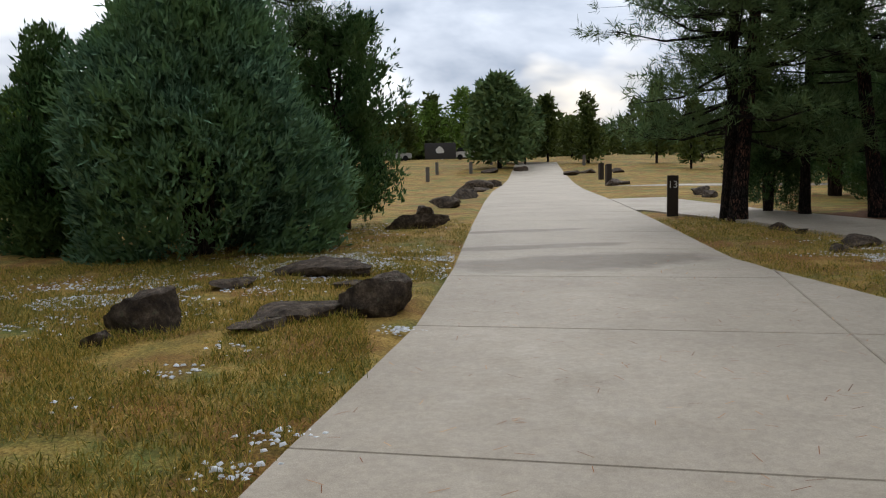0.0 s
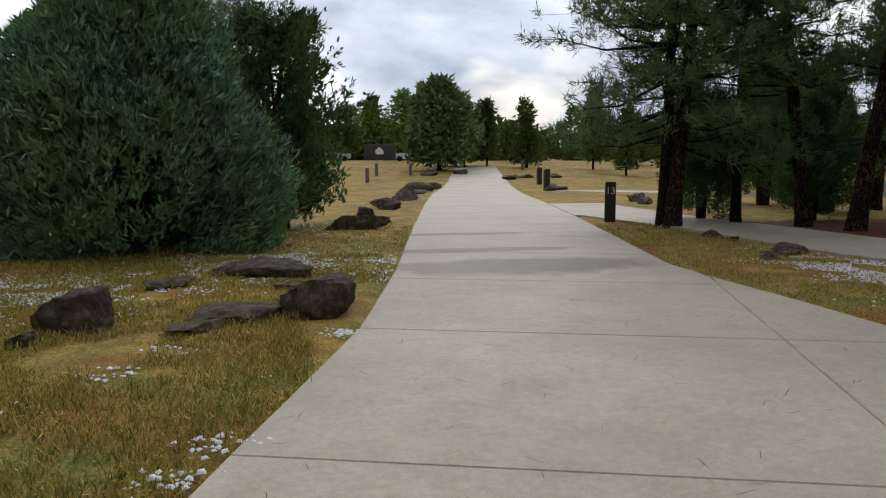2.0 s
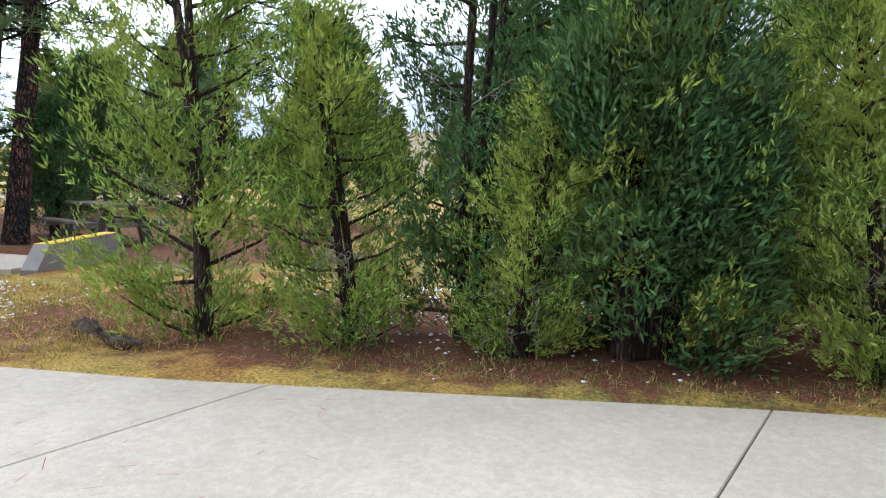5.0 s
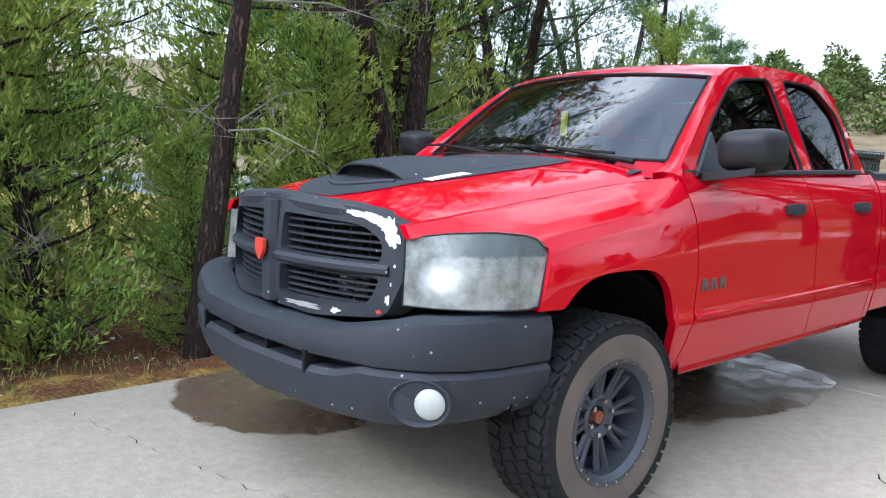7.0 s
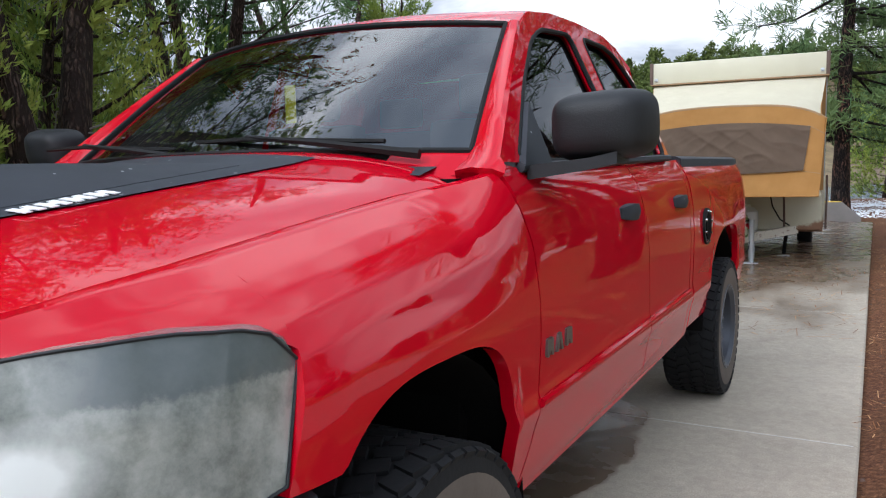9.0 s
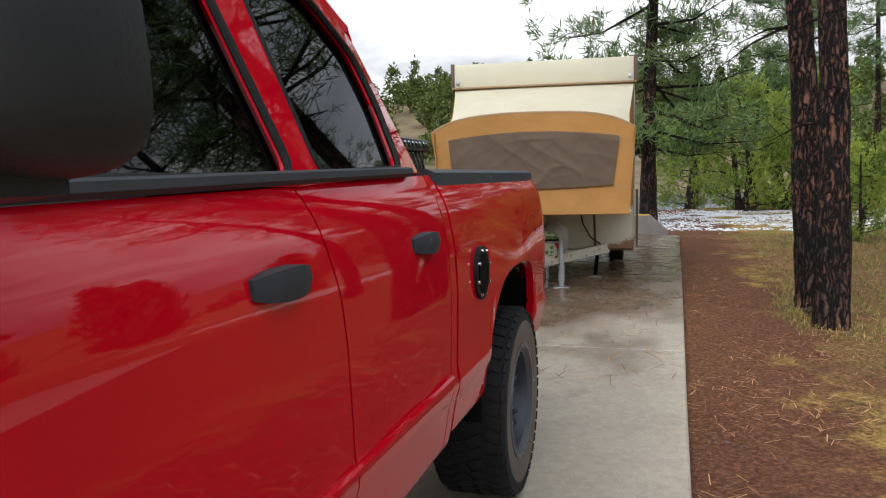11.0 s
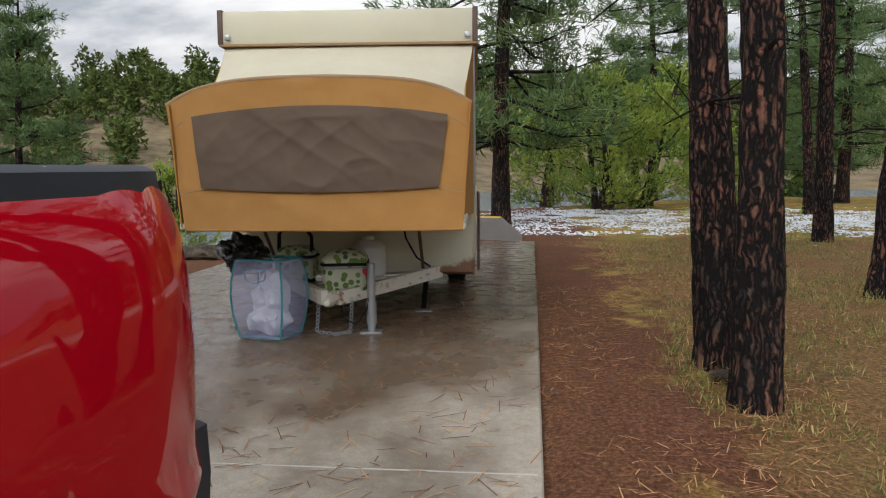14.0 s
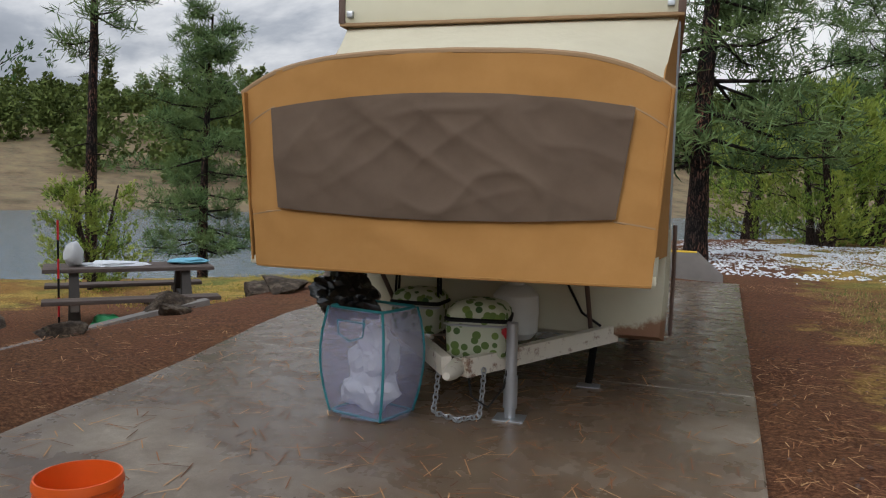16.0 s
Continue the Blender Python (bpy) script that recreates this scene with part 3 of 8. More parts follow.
road = thing("road", label="pale concrete campground road with tree shade painted in stripes", category="road", kind="structure")


def inner_edge(y):
    return seam(y) if y > -12.2 else road_west(y)


marks = []
for k in range(-26, 8):
    c0 = -8.85 + 3.1 * k
    ye = yw = c0
    for _ in range(30):
        ye, yw = 0.5 * ye + 0.5 * (c0 - 0.36 * road_east(ye)), 0.5 * yw + 0.5 * (c0 - 0.36 * inner_edge(yw))
    if yw < 15 and ye > -88:
        marks.append((yw, ye))
for (w0, e0), (w1, e1) in zip(marks, marks[1:]):
    wy, ey = np.linspace(w0, w1, 6), np.linspace(e0, e1, 6)
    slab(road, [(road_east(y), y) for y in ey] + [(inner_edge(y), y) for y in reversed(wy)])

spur = thing("pavement", label="grey concrete pad of the next camp site", category="pavement", kind="structure")
spur_e = lambda y: lerp_table(y, [-23.4, -18.6, -14, -10.7], [-4.5, -5.0, -4.8, -5.75])
spur_w = lambda y: lerp_table(y, [-40, -22.3, -17.6, -14, -11.3], [-8.6, -7.3, -7.5, -7.45, -7.1])
for y0, y1 in ((-23.4, -20), (-20, -16.8), (-16.8, -13.7), (-13.7, -10.9)):
    ys = np.linspace(y0, y1, 5)
    slab(spur, [(spur_e(y), y) for y in ys] + [(spur_w(y), y) for y in reversed(ys)])
for y0, y1 in ((-29.5, -26.5), (-26.5, -23.4)):
    ys = np.linspace(y0, y1, 5)
    slab(spur, [(road_west(y) - 0.02, y) for y in ys] + [(spur_w(y), y) for y in reversed(ys)], top=0.02)
# farther loop lane seen across the grass
lane = thing("road", label="far pale concrete lane across dry grass", category="road", kind="structure")
for k in range(6):
    ys = np.linspace(-42 + 3.2 * k, -38.8 + 3.2 * k, 4)
    slab(lane, [(-10.5 - 1.1 * (y + 42), y) for y in ys] + [(-14.5 - 1.1 * (y + 42), y) for y in reversed(ys)])

bm = bmesh.new()
grid(bm, 40, 40, lambda u, v: (-160 + 330 * u, 0 + 190 * v, -1.75))
lake = solo("water", bm, Nodes("lake_water", 0.16, 0, 0.5).m, "grey-blue rippled lake water below the bank", "lake", kind="structure")
_w = lake.data.materials[0]
_nb = _w.node_tree.nodes["Principled BSDF"]
_nb.inputs["Base Color"].default_value = (0.10, 0.145, 0.18, 1)
_nt = _w.node_tree.nodes.new("ShaderNodeTexNoise")
_nt.inputs["Scale"].default_value, _nt.inputs["Detail"].default_value = 2.2, 6
_bp = _w.node_tree.nodes.new("ShaderNodeBump")
_bp.inputs["Strength"].default_value, _bp.inputs["Distance"].default_value = 0.35, 0.15
_tcw = _w.node_tree.nodes.new("ShaderNodeTexCoord")
_w.node_tree.links.new(_tcw.outputs["Object"], _nt.inputs["Vector"])
_w.node_tree.links.new(_nt.outputs["Fac"], _bp.inputs["Height"])
_w.node_tree.links.new(_bp.outputs["Normal"], _nb.inputs["Normal"])


# ---- foliage ----
def unit(a):
    return a / np.maximum(1e-6, np.linalg.norm(a, axis=1, keepdims=True))


def blade_cloud(rng, centers, dirs, n, spread, length, width, aim=1.0):
    """n small leaf blades about each centre, as four-cornered diamonds."""
    c = np.repeat(np.asarray(centers, dtype=float), n, axis=0)
    d = np.repeat(np.asarray(dirs, dtype=float), n, axis=0)
    k = len(c)
    way = unit(d * aim + rng.normal(size=(k, 3)) * 0.75)
    base = c + rng.normal(size=(k, 3)) * spread
    ln = (length * rng.uniform(0.6, 1.25, size=(k, 1)))
    side = unit(np.cross(way, rng.normal(size=(k, 3)))) * (width * rng.uniform(0.7, 1.2, size=(k, 1)) / 2)
    midp = base + way * ln * 0.45
    v = np.stack([base, midp + side, base + way * ln, midp - side], axis=1).reshape(-1, 3)
    q = np.arange(4 * k, dtype=np.int32).reshape(-1, 4)
    return v, q


def leaf_part(name, clouds, material, parent, label=""):
    vs, qs, off = [], [], 0
    for v, q in clouds:
        vs.append(v)
        qs.append(q + off)
        off += len(v)
    ob = new(name, from_arrays(name, np.concatenate(vs), np.concatenate(qs)))
    ob.data.materials.append(material)
    ob.parent = parent
    return tagged(ob, label, kind="stuff")


def dense_juniper(seed, height, radius, clumps, per, size, material, label, blade=(0.10, 0.022), bark=None, low=0.05, full=0.9):
    """A full, rounded juniper: feathery sprays all over lobes that reach to the ground."""
    rng = np.random.default_rng(seed)
    t = thing("juniper_tree", label=label, category="tree")
    bm = bmesh.new()
    for k in range(3):
        a = 2.1 * k + seed
        pts = [(0.1 * math.cos(a), 0.1 * math.sin(a), -0.15), (0.2 * math.cos(a), 0.2 * math.sin(a), height * 0.25), (radius * 0.25 * math.cos(a), radius * 0.25 * math.sin(a), height * 0.8)]
        tube(bm, pts, [0.16, 0.11, 0.03], 8, wobble=0.3, seed=seed)
    part("trunk", bm, bark or M_JUNIPER_BARK, t)
    # lobes
    n_l = 54
    lz = rng.uniform(0.02, 0.96, n_l) ** full
    prof = np.interp(lz, [0, 0.12, 0.40, 0.69, 0.9, 1.0], [0.88, 1.0, 0.94, 0.52, 0.17, 0.03])
    la = rng.uniform(0, 2 * math.pi, n_l)
    reach = prof * radius * rng.uniform(0.45, 0.70, n_l)
    lobes = np.stack([np.cos(la) * reach, np.sin(la) * reach, height * (low + (0.97 - low) * lz)], axis=1)
    lr = radius * rng.uniform(0.22, 0.40, n_l)
    pick = rng.integers(0, n_l, clumps)
    d = unit(rng.normal(size=(clumps, 3)) + np.array([0, 0, 0.25]))
    stretch = np.array([1.0, 1.0, 1.35])
    c = lobes[pick] + d * stretch * (lr[pick] * rng.uniform(0.55, 1.08, clumps) ** 0.5)[:, None]
    c[:, 2] = np.maximum(c[:, 2], 0.05)
    outward = c - np.array([0, 0, height * 0.35])
    outward[:, 2] *= 0.4
    dirs = unit(unit(outward) * 0.8 + np.array([0, 0, 0.95]))
    leaf_part("crown", [blade_cloud(rng, c, dirs, per, size, blade[0], blade[1], 1.5)], material, t)
    return t


def open_juniper(seed, height, radius, boughs, sprays, per, material, label, trunks=2, lean=0.2, blade=(0.085, 0.019), bare=8, trunk_r=0.09, low=0.12, toward=None):
    """A looser juniper with visible stems, dead twigs and hanging sprays."""
    rng = np.random.default_rng(seed)
    t = thing("juniper_tree", label=label, category="tree")
    bm, dead = bmesh.new(), bmesh.new()
    stems = []
    for k in range(trunks):
        a = rng.uniform(0, 6.28) if toward is None else toward + 0.9 * k
        dx, dy = math.cos(a) * lean * height * 0.5, math.sin(a) * lean * height * 0.5
        pts = []
        for i in range(8):
            f = i / 7
            pts.append(Vector((dx * f ** 1.4 + 0.10 * math.sin(3.1 * f + seed + k) + 0.06 * k, dy * f ** 1.4 + 0.10 * math.cos(2.3 * f + k), -0.2 + (height * 0.95 + 0.2) * f)))
        stems.append(pts)
        tube(bm, pts, [trunk_r * (1.25 - 0.25 * min(1, 4 * i / 7)) * (1 - 0.82 * i / 7) + 0.008 for i in range(8)], 9, wobble=0.35, seed=seed + k)
    cs, ds = [], []
    for b in range(boughs):
        pts = stems[b % trunks]
        f = low + (0.97 - low) * (b + rng.uniform(0, 1)) / boughs
        base = pts[min(6, int(f * 7))].lerp(pts[min(7, int(f * 7) + 1)], f * 7 - int(f * 7))
        a = b * 2.4 + rng.uniform(-0.5, 0.5)
        prof = np.interp(f, [0, 0.15, 0.45, 0.75, 1.0], [0.75, 0.95, 1.0, 0.65, 0.2])
        ln = radius * prof * rng.uniform(0.7, 1.1)
        rise = rng.uniform(0.1, 0.6)
        end = base + Vector((math.cos(a) * ln, math.sin(a) * ln, ln * rise))
        midp = base.lerp(end, 0.5) + Vector((0, 0, -0.06 * ln))
        tube(bm, [base, midp, end], [0.022, 0.013, 0.004], 5)
        for s in range(sprays):
            u = rng.uniform(0.25, 1.05)
            p = np.array(base.lerp(midp, u * 2) if u < 0.5 else midp.lerp(end, (u - 0.5) * 2))
            p = p + rng.normal(size=3) * np.array([0.12, 0.12, 0.12]) * (0.5 + ln * 0.5)
            cs.append(p)
            ds.append(np.array([math.cos(a) * 0.55, math.sin(a) * 0.55, 0.9]) + rng.normal(size=3) * 0.30)
    for b in range(bare):
        pts = stems[b % trunks]
        f = rng.uniform(0.06, 0.55)
        base = pts[int(f * 7)]
        a = rng.uniform(0, 6.28)
        ln = radius * rng.uniform(0.35, 0.8)
        e = base + Vector((math.cos(a) * ln, math.sin(a) * ln, ln * rng.uniform(-0.2, 0.4)))
        tube(dead, [base, base.lerp(e, 0.5) + Vector((0, 0, 0.08)), e], [0.008, 0.005, 0.0015], 4)
        for s in range(10):
            q = base.lerp(e, rng.uniform(0.3, 0.95))
            tube(dead, [q, q + Vector(rng.normal(size=3) * 0.17)], [0.0035, 0.001], 3)
    part("trunk", bm, M_JUNIPER_BARK, t)
    tagged(part("deadwood", dead, M_DEADWOOD, t, "bare grey dead twigs"), kind="stuff")
    cs, ds = np.array(cs), unit(np.array(ds))
    cs[:, 2] = np.maximum(cs[:, 2], 0.12)
    # each spray is an upright plume that narrows to its tip
    k, steps = len(cs), 5
    long = rng.uniform(0.16, 0.50, size=(k, 1, 1))
    f = np.linspace(0, 1, steps)[None, :, None]
    plume = cs[:, None, :] + ds[:, None, :] * long * (f - 0.3) + rng.normal(size=(k, steps, 3)) * (0.058 - 0.046 * f)
    leaf_part("crown", [blade_cloud(rng, plume.reshape(-1, 3), np.repeat(ds, steps, axis=0), per, 0.020, blade[0], blade[1], 1.9)], material, t)
    return t


def pine(seed, height, crown_from, reach, whorls, tufts, per, label, trunk_r=0.14, needle=(0.17, 0.007), bark=None, lean=(0, 0), spread_tuft=0.05, stubs=6, seg=14):
    """A ponderosa pine: a tall plated trunk, drooping limbs and starry needle tufts."""
    rng = np.random.default_rng(seed)
    t = thing("pine_tree", label=label, category="tree")
    bm, limbs = bmesh.new(), bmesh.new()
    steps = 26 if seg < 26 else 150
    pts = [Vector((lean[0] * f + 0.06 * math.sin(5 * f + seed), lean[1] * f + 0.06 * math.cos(4 * f + seed), -0.2 + (height + 0.2) * f)) for f in [i / steps for i in range(steps + 1)]]
    radii = [trunk_r * (1 + 0.5 * math.exp(-9 * i / steps * height / 4)) * (1 - 0.9 * (i / steps) ** 1.3) + 0.012 for i in range(steps + 1)]
    tube(bm, pts, radii, seg if seg < 26 else 60, wobble=0.22, seed=seed, relief=0.0 if seg < 26 else 0.30)
    part("trunk", bm, bark or M_PINE_BARK, t)

    def at(z):
        f = min(0.999, max(0, (z + 0.2) / (height + 0.2))) * steps
        return pts[int(f)].lerp(pts[int(f) + 1], f - int(f))

    cs, ds = [], []
    for w in range(whorls):
        z = crown_from + (height - crown_from) * (w + rng.uniform(0, 0.8)) / whorls
        f = (z - crown_from) / (height - crown_from)
        for b in range(3 if f < 0.85 else 2):
            a = rng.uniform(0, 6.28)
            ln = reach * np.interp(f, [0, 0.25, 0.6, 1.0], [0.8, 1.0, 0.75, 0.22]) * rng.uniform(0.65, 1.12)
            base = at(z)
            rise = rng.uniform(-0.38, 0.22) + 0.42 * f
            end = base + Vector((math.cos(a) * ln, math.sin(a) * ln, ln * rise))
            midp = base.lerp(end, 0.55) + Vector((0, 0, -0.08 * ln))
            tube(limbs, [base, midp, end], [0.012 + 0.013 * ln, 0.008 + 0.006 * ln, 0.006], 5)
            for s in range(tufts):
                u = rng.uniform(0.35, 1.0)
                p = midp.lerp(end, (u - 0.5) * 2) if u > 0.5 else base.lerp(midp, u * 2)
                off = Vector(rng.normal(size=3)) * (0.11 + 0.12 * ln)
                off.z = abs(off.z) * 0.7 - 0.03
                q = p + off
                tube(limbs, [p, q], [0.006, 0.003], 3)
                cs.append(q)
                ds.append((off.normalized() * 0.7 + Vector((math.cos(a) * 0.5, math.sin(a) * 0.5, 0.45))))
    for s in range(stubs):
        z = rng.uniform(1.6, max(1.8, crown_from))
        a = rng.uniform(0, 6.28)
        base = at(z)
        ln = rng.uniform(0.4, 1.3)
        e = base + Vector((math.cos(a) * ln, math.sin(a) * ln, ln * rng.uniform(-0.35, 0.1)))
        tube(limbs, [base, base.lerp(e, 0.5) + Vector((0, 0, 0.05)), e], [0.018, 0.010, 0.003], 5)
        for j in range(3):
            p = base.lerp(e, rng.uniform(0.4, 0.95))
            tube(limbs, [p, p + Vector(rng.normal(size=3)) * 0.16], [0.005, 0.002], 3)
    tagged(part("branchwork", limbs, M_DARK_BARK, t), kind="stuff")
    leaf_part("crown", [blade_cloud(rng, np.array(cs), unit(np.array(ds)), per, spread_tuft, needle[0], needle[1], 0.7)], M_NEEDLES, t)
    return t


def plant(proto, spots):
    """Sets the prototype on its first spot and copies of it on the others: x, y, turn, size."""
    for i, (x, y, turn, size) in enumerate(spots):
        m = pose(x, y, ground_z(x, y), 0, 0, turn)
        ob = proto if i == 0 else copy_thing(proto, m)
        ob.matrix_basis = m
        ob.scale = (size, size, size)


# the great blue-green juniper beside the road and its neighbours
plant(dense_juniper(3, 4.35, 2.5, 16000, 9, 0.05, M_BLUE_JUNIPER, "large dense blue-green juniper bush on the grass", blade=(0.17, 0.046)), [(6.05, -16.6, 0, 1.0)])
plant(dense_juniper(4, 5.6, 2.2, 5200, 8, 0.06, M_DARK_JUNIPER, "dark green rounded juniper behind the larger one", blade=(0.19, 0.055)), [(-18.5, -19.0, 40, 0.80), (-7.0, -21.5, 10, 0.50), (-12, -23.3, 60, 0.65), (-13, -27.5, 10, 0.9), (-22, -17.5, 70, 1.0), (-26, -23.5, 130, 1.0), (-20, -37, 50, 1.1), (-10.5, -14.0, 20, 0.45), (-17.5, -10.5, 80, 0.9)])
plant(open_juniper(11, 4.7, 1.55, 62, 28, 4, M_DARK_JUNIPER, "loose dark juniper with thin stems", trunks=3, trunk_r=0.05, lean=0.12, low=0.08, blade=(0.14, 0.042)), [(3.6, -20.6, 0, 1.0), (-9.6, -20.6, 50, 0.65)])
plant(dense_juniper(7, 3.75, 1.1, 4200, 8, 0.05, M_DARK_JUNIPER, "dark pointed juniper hard by the blue-green one", blade=(0.16, 0.045), low=0.0, full=1.5), [(8.75, -18.0, 0, 1.0)])
# the thicket along the pad
plant(open_juniper(21, 5.0, 1.05, 44, 20, 6, M_JUNIPER, "yellow-green juniper with sparse feathery sprays", trunks=2, low=0.02, trunk_r=0.055), [(-2.75, -6.5, 0, 1.0), (-3.1, -2.6, 70, 0.9), (-3.5, 2.2, 200, 1.0), (-6.2, -0.4, 300, 1.1), (-3.4, 7.0, 30, 0.7)])
plant(open_juniper(22, 5.4, 1.1, 44, 20, 6, M_DARK_JUNIPER, "dark green juniper beside the concrete pad", trunks=3, low=0.02, trunk_r=0.055, blade=(0.09, 0.022)), [(-3.5, -4.3, 0, 0.95), (-7.2, -3.4, 120, 0.95), (-8.2, 4.6, 240, 0.9), (-5.4, 5.4, 20, 0.75)])
plant(open_juniper(23, 3.6, 0.95, 42, 20, 6, M_JUNIPER, "small bright juniper with bare twigs below", trunks=2, bare=22, low=0.02, trunk_r=0.045), [(-2.8, -1.15, 0, 0.85), (-4.4, 0.9, 100, 1.05), (-4.7, -1.6, 200, 1.0), (-2.75, -5.2, 10, 0.8), (-7.5, 5.5, 30, 1.0), (-2.7, -3.7, 150, 0.62), (-2.9, 1.1, 60, 0.7), (-2.6, -0.2, 250, 0.45), (-5.4, -2.6, 20, 1.1)])
plant(dense_juniper(8, 5.4, 1.15, 9000, 7, 0.05, M_DARK_JUNIPER, "tall dense dark green juniper at the thicket's edge", blade=(0.10, 0.026), low=0.02, full=1.2), [(-3.0, -2.87, 0, 1.0)])
# stout bare stems rising out of the thicket
plant(open_juniper(31, 6.2, 1.5, 26, 16, 6, M_JUNIPER, "old juniper with a stout shredding brown trunk", trunks=1, lean=0.34, trunk_r=0.085, low=0.42, bare=10, toward=1.57), [(-2.25, -0.36, 0, 1.0), (-6.8, 0.6, 150, 1.0)])
plant(open_juniper(32, 7.0, 2.0, 34, 18, 6, M_DARK_JUNIPER, "old forked juniper with reddish-brown trunks", trunks=3, lean=0.45, trunk_r=0.13, low=0.40, bare=14), [(-4.6, 2.6, 0, 1.0), (-2.75, 1.7, 60, 0.95), (-4.9, 5.2, 140, 0.85), (-5.6, 8.2, 30, 0.75), (-8.5, 3.5, 80, 1.1), (-9.5, -4.0, 200, 1.0)])
# pines of the next camp site
plant(pine(41, 11.5, 1.7, 2.7, 34, 28, 24, "tall ponderosa pine with low sweeping limbs", trunk_r=0.125, needle=(0.24, 0.022), bark=M_DARK_BARK), [(-5.0, -19.75, 0, 1.0), (5.35, -22.0, 90, 0.95), (-13.2, -19.9, 200, 0.9), (-7.2, -20.2, 120, 0.8)])
plant(pine(42, 12.5, 3.4, 2.3, 20, 22, 22, "tall ponderosa pine with dark scaly trunk", trunk_r=0.16, needle=(0.24, 0.022), bark=M_PINE_BARK, stubs=9, lean=(1.5, 0.2)), [(-5.10, -19.5, 200, 0.95), (-8.1, -19.0, 330, 0.9), (-8.35, -17.6, 120, 1.0), (-8.8, -16.8, 150, 0.95), (-9.0, -14.5, 140, 1.0), (-8.9, -13.5, 165, 1.05), (-14.5, -24.0, 60, 1.0), (-17.0, -14.0, 100, 0.95)])
# pines by the trailer
plant(pine(51, 9.5, 3.9, 1.7, 15, 14, 22, "ponderosa pine with black and rust-red plated bark", trunk_r=0.104, needle=(0.20, 0.016), lean=(-0.25, 0.2), seg=26), [(2.81, 7.02, 0, 1.0)])
plant(pine(52, 10.0, 4.2, 1.8, 15, 14, 22, "ponderosa pine with rust-red plates twinned with another", trunk_r=0.110, needle=(0.20, 0.016), lean=(-0.35, 0.5), seg=26), [(2.76, 7.78, 0, 1.0), (6.3, 15.8, 90, 1.05), (4.95, 10.4, 210, 0.95), (8.5, 23, 30, 1.0)])
plant(pine(53, 9.5, 1.7, 2.5, 22, 22, 22, "ponderosa pine with broad green limbs near the lake", trunk_r=0.16, needle=(0.27, 0.028), lean=(0.3, -0.2)), [(1.0, 19.0, 0, 1.05), (-12.5, 22.8, 70, 0.85), (6.2, 33.0, 140, 1.1), (-13.5, 9.0, 200, 0.9), (11.5, 29, 80, 1.1), (15, 40, 20, 1.2), (-24, 14, 100, 0.9)])
plant(pine(54, 10.5, 5.2, 1.6, 11, 11, 16, "thin ponderosa pine by the water", trunk_r=0.12, needle=(0.27, 0.028)), [(-10.4, 16.7, 0, 0.9), (9.5, 36.0, 140, 1.1)])
plant(open_juniper(61, 3.6, 1.6, 36, 17, 4, M_JUNIPER, "bushy bright green juniper in the meadow", trunks=4, lean=0.5, blade=(0.13, 0.038), low=0.02), [(3.6, 25.0, 0, 1.05), (5.0, 26.5, 80, 1.15), (2.2, 27.5, 160, 0.9), (7.6, 30.0, 240, 0.7), (-8.2, 14.5, 300, 0.5), (-6.4, 19.5, 20, 0.6), (-12.5, 14.2, 60, 0.62), (4.6, 14.6, 120, 0.42)])


# pines and junipers east of the road, which the truck's paint and glass mirror
for proto, spots in (("pine", [(14.5, 0.5, 30, 0.9), (16.5, 6.5, 140, 1.0), (15.0, -5.5, 250, 0.85), (18.0, 12.0, 200, 0.9)]), ("juniper", [(13.6, 4.0, 20, 0.75), (15.2, -2.0, 110, 0.8), (15.5, 9.5, 200, 0.8)])):
    made = pine(56, 10.5, 2.2, 2.5, 22, 18, 18, "tall ponderosa pine across the road", trunk_r=0.16, needle=(0.26, 0.028)) if proto == "pine" else dense_juniper(57, 4.6, 2.0, 3600, 7, 0.07, M_DARK_JUNIPER, "rounded dark juniper across the road", blade=(0.20, 0.06))
    plant(made, spots)


# far woods, each a simple crown of clumps
def far_tree(seed, height, radius, clumps, conical, material, label):
    rng = np.random.default_rng(seed)
    t = thing("distant_tree", label=label, category="tree")
    bm = bmesh.new()
    tube(bm, [(0, 0, -0.5), (0.05, 0, height * 0.5), (0, 0.05, height * 0.93)], [0.05 * radius + 0.06, 0.04 * radius + 0.04, 0.02], 6)
    part("trunk", bm, M_DARK_BARK, t)
    f = rng.uniform(0.12, 1.0, clumps)
    prof = np.interp(f, [0, 0.2, 0.5, 0.8, 1.0], [0.6, 1.0, 0.72, 0.4, 0.04] if conical else [0.75, 1.0, 1.0, 0.75, 0.2])
    a = rng.uniform(0, 6.28, clumps)
    lump = 0.72 + 0.4 * np.sin(a * 3 + f * 17 + seed) * np.sin(f * 23 + seed * 2)
    r = radius * prof * lump * rng.uniform(0.25, 1.0, clumps) ** 0.5
    c = np.stack([np.cos(a) * r, np.sin(a) * r, f * height], axis=1)
    d = unit(np.stack([np.cos(a), np.sin(a), np.full(clumps, 0.6)], axis=1))
    leaf_part("crown", [blade_cloud(rng, c, d, 6, 0.25, 0.75, 0.30, 0.8)], material, t)
    return t


rng_far = np.random.default_rng(77)


def ring_spots(count, ok, lo=0.8, hi=1.3):
    out = []
    while len(out) < count:
        x, y = rng_far.uniform(-150, 150), rng_far.uniform(-170, 240)
        if ok(x, y):
            out.append((x, y, rng_far.uniform(0, 360), rng_far.uniform(lo, hi)))
    return out


def south_woods(x, y):
    return y < -88 and abs(x + 12) < 70 or (y < -32 and -75 < x < -16 and x < -20 - 0.1 * (y + 32)) or (-70 < x < -18 and -30 < y < 8)


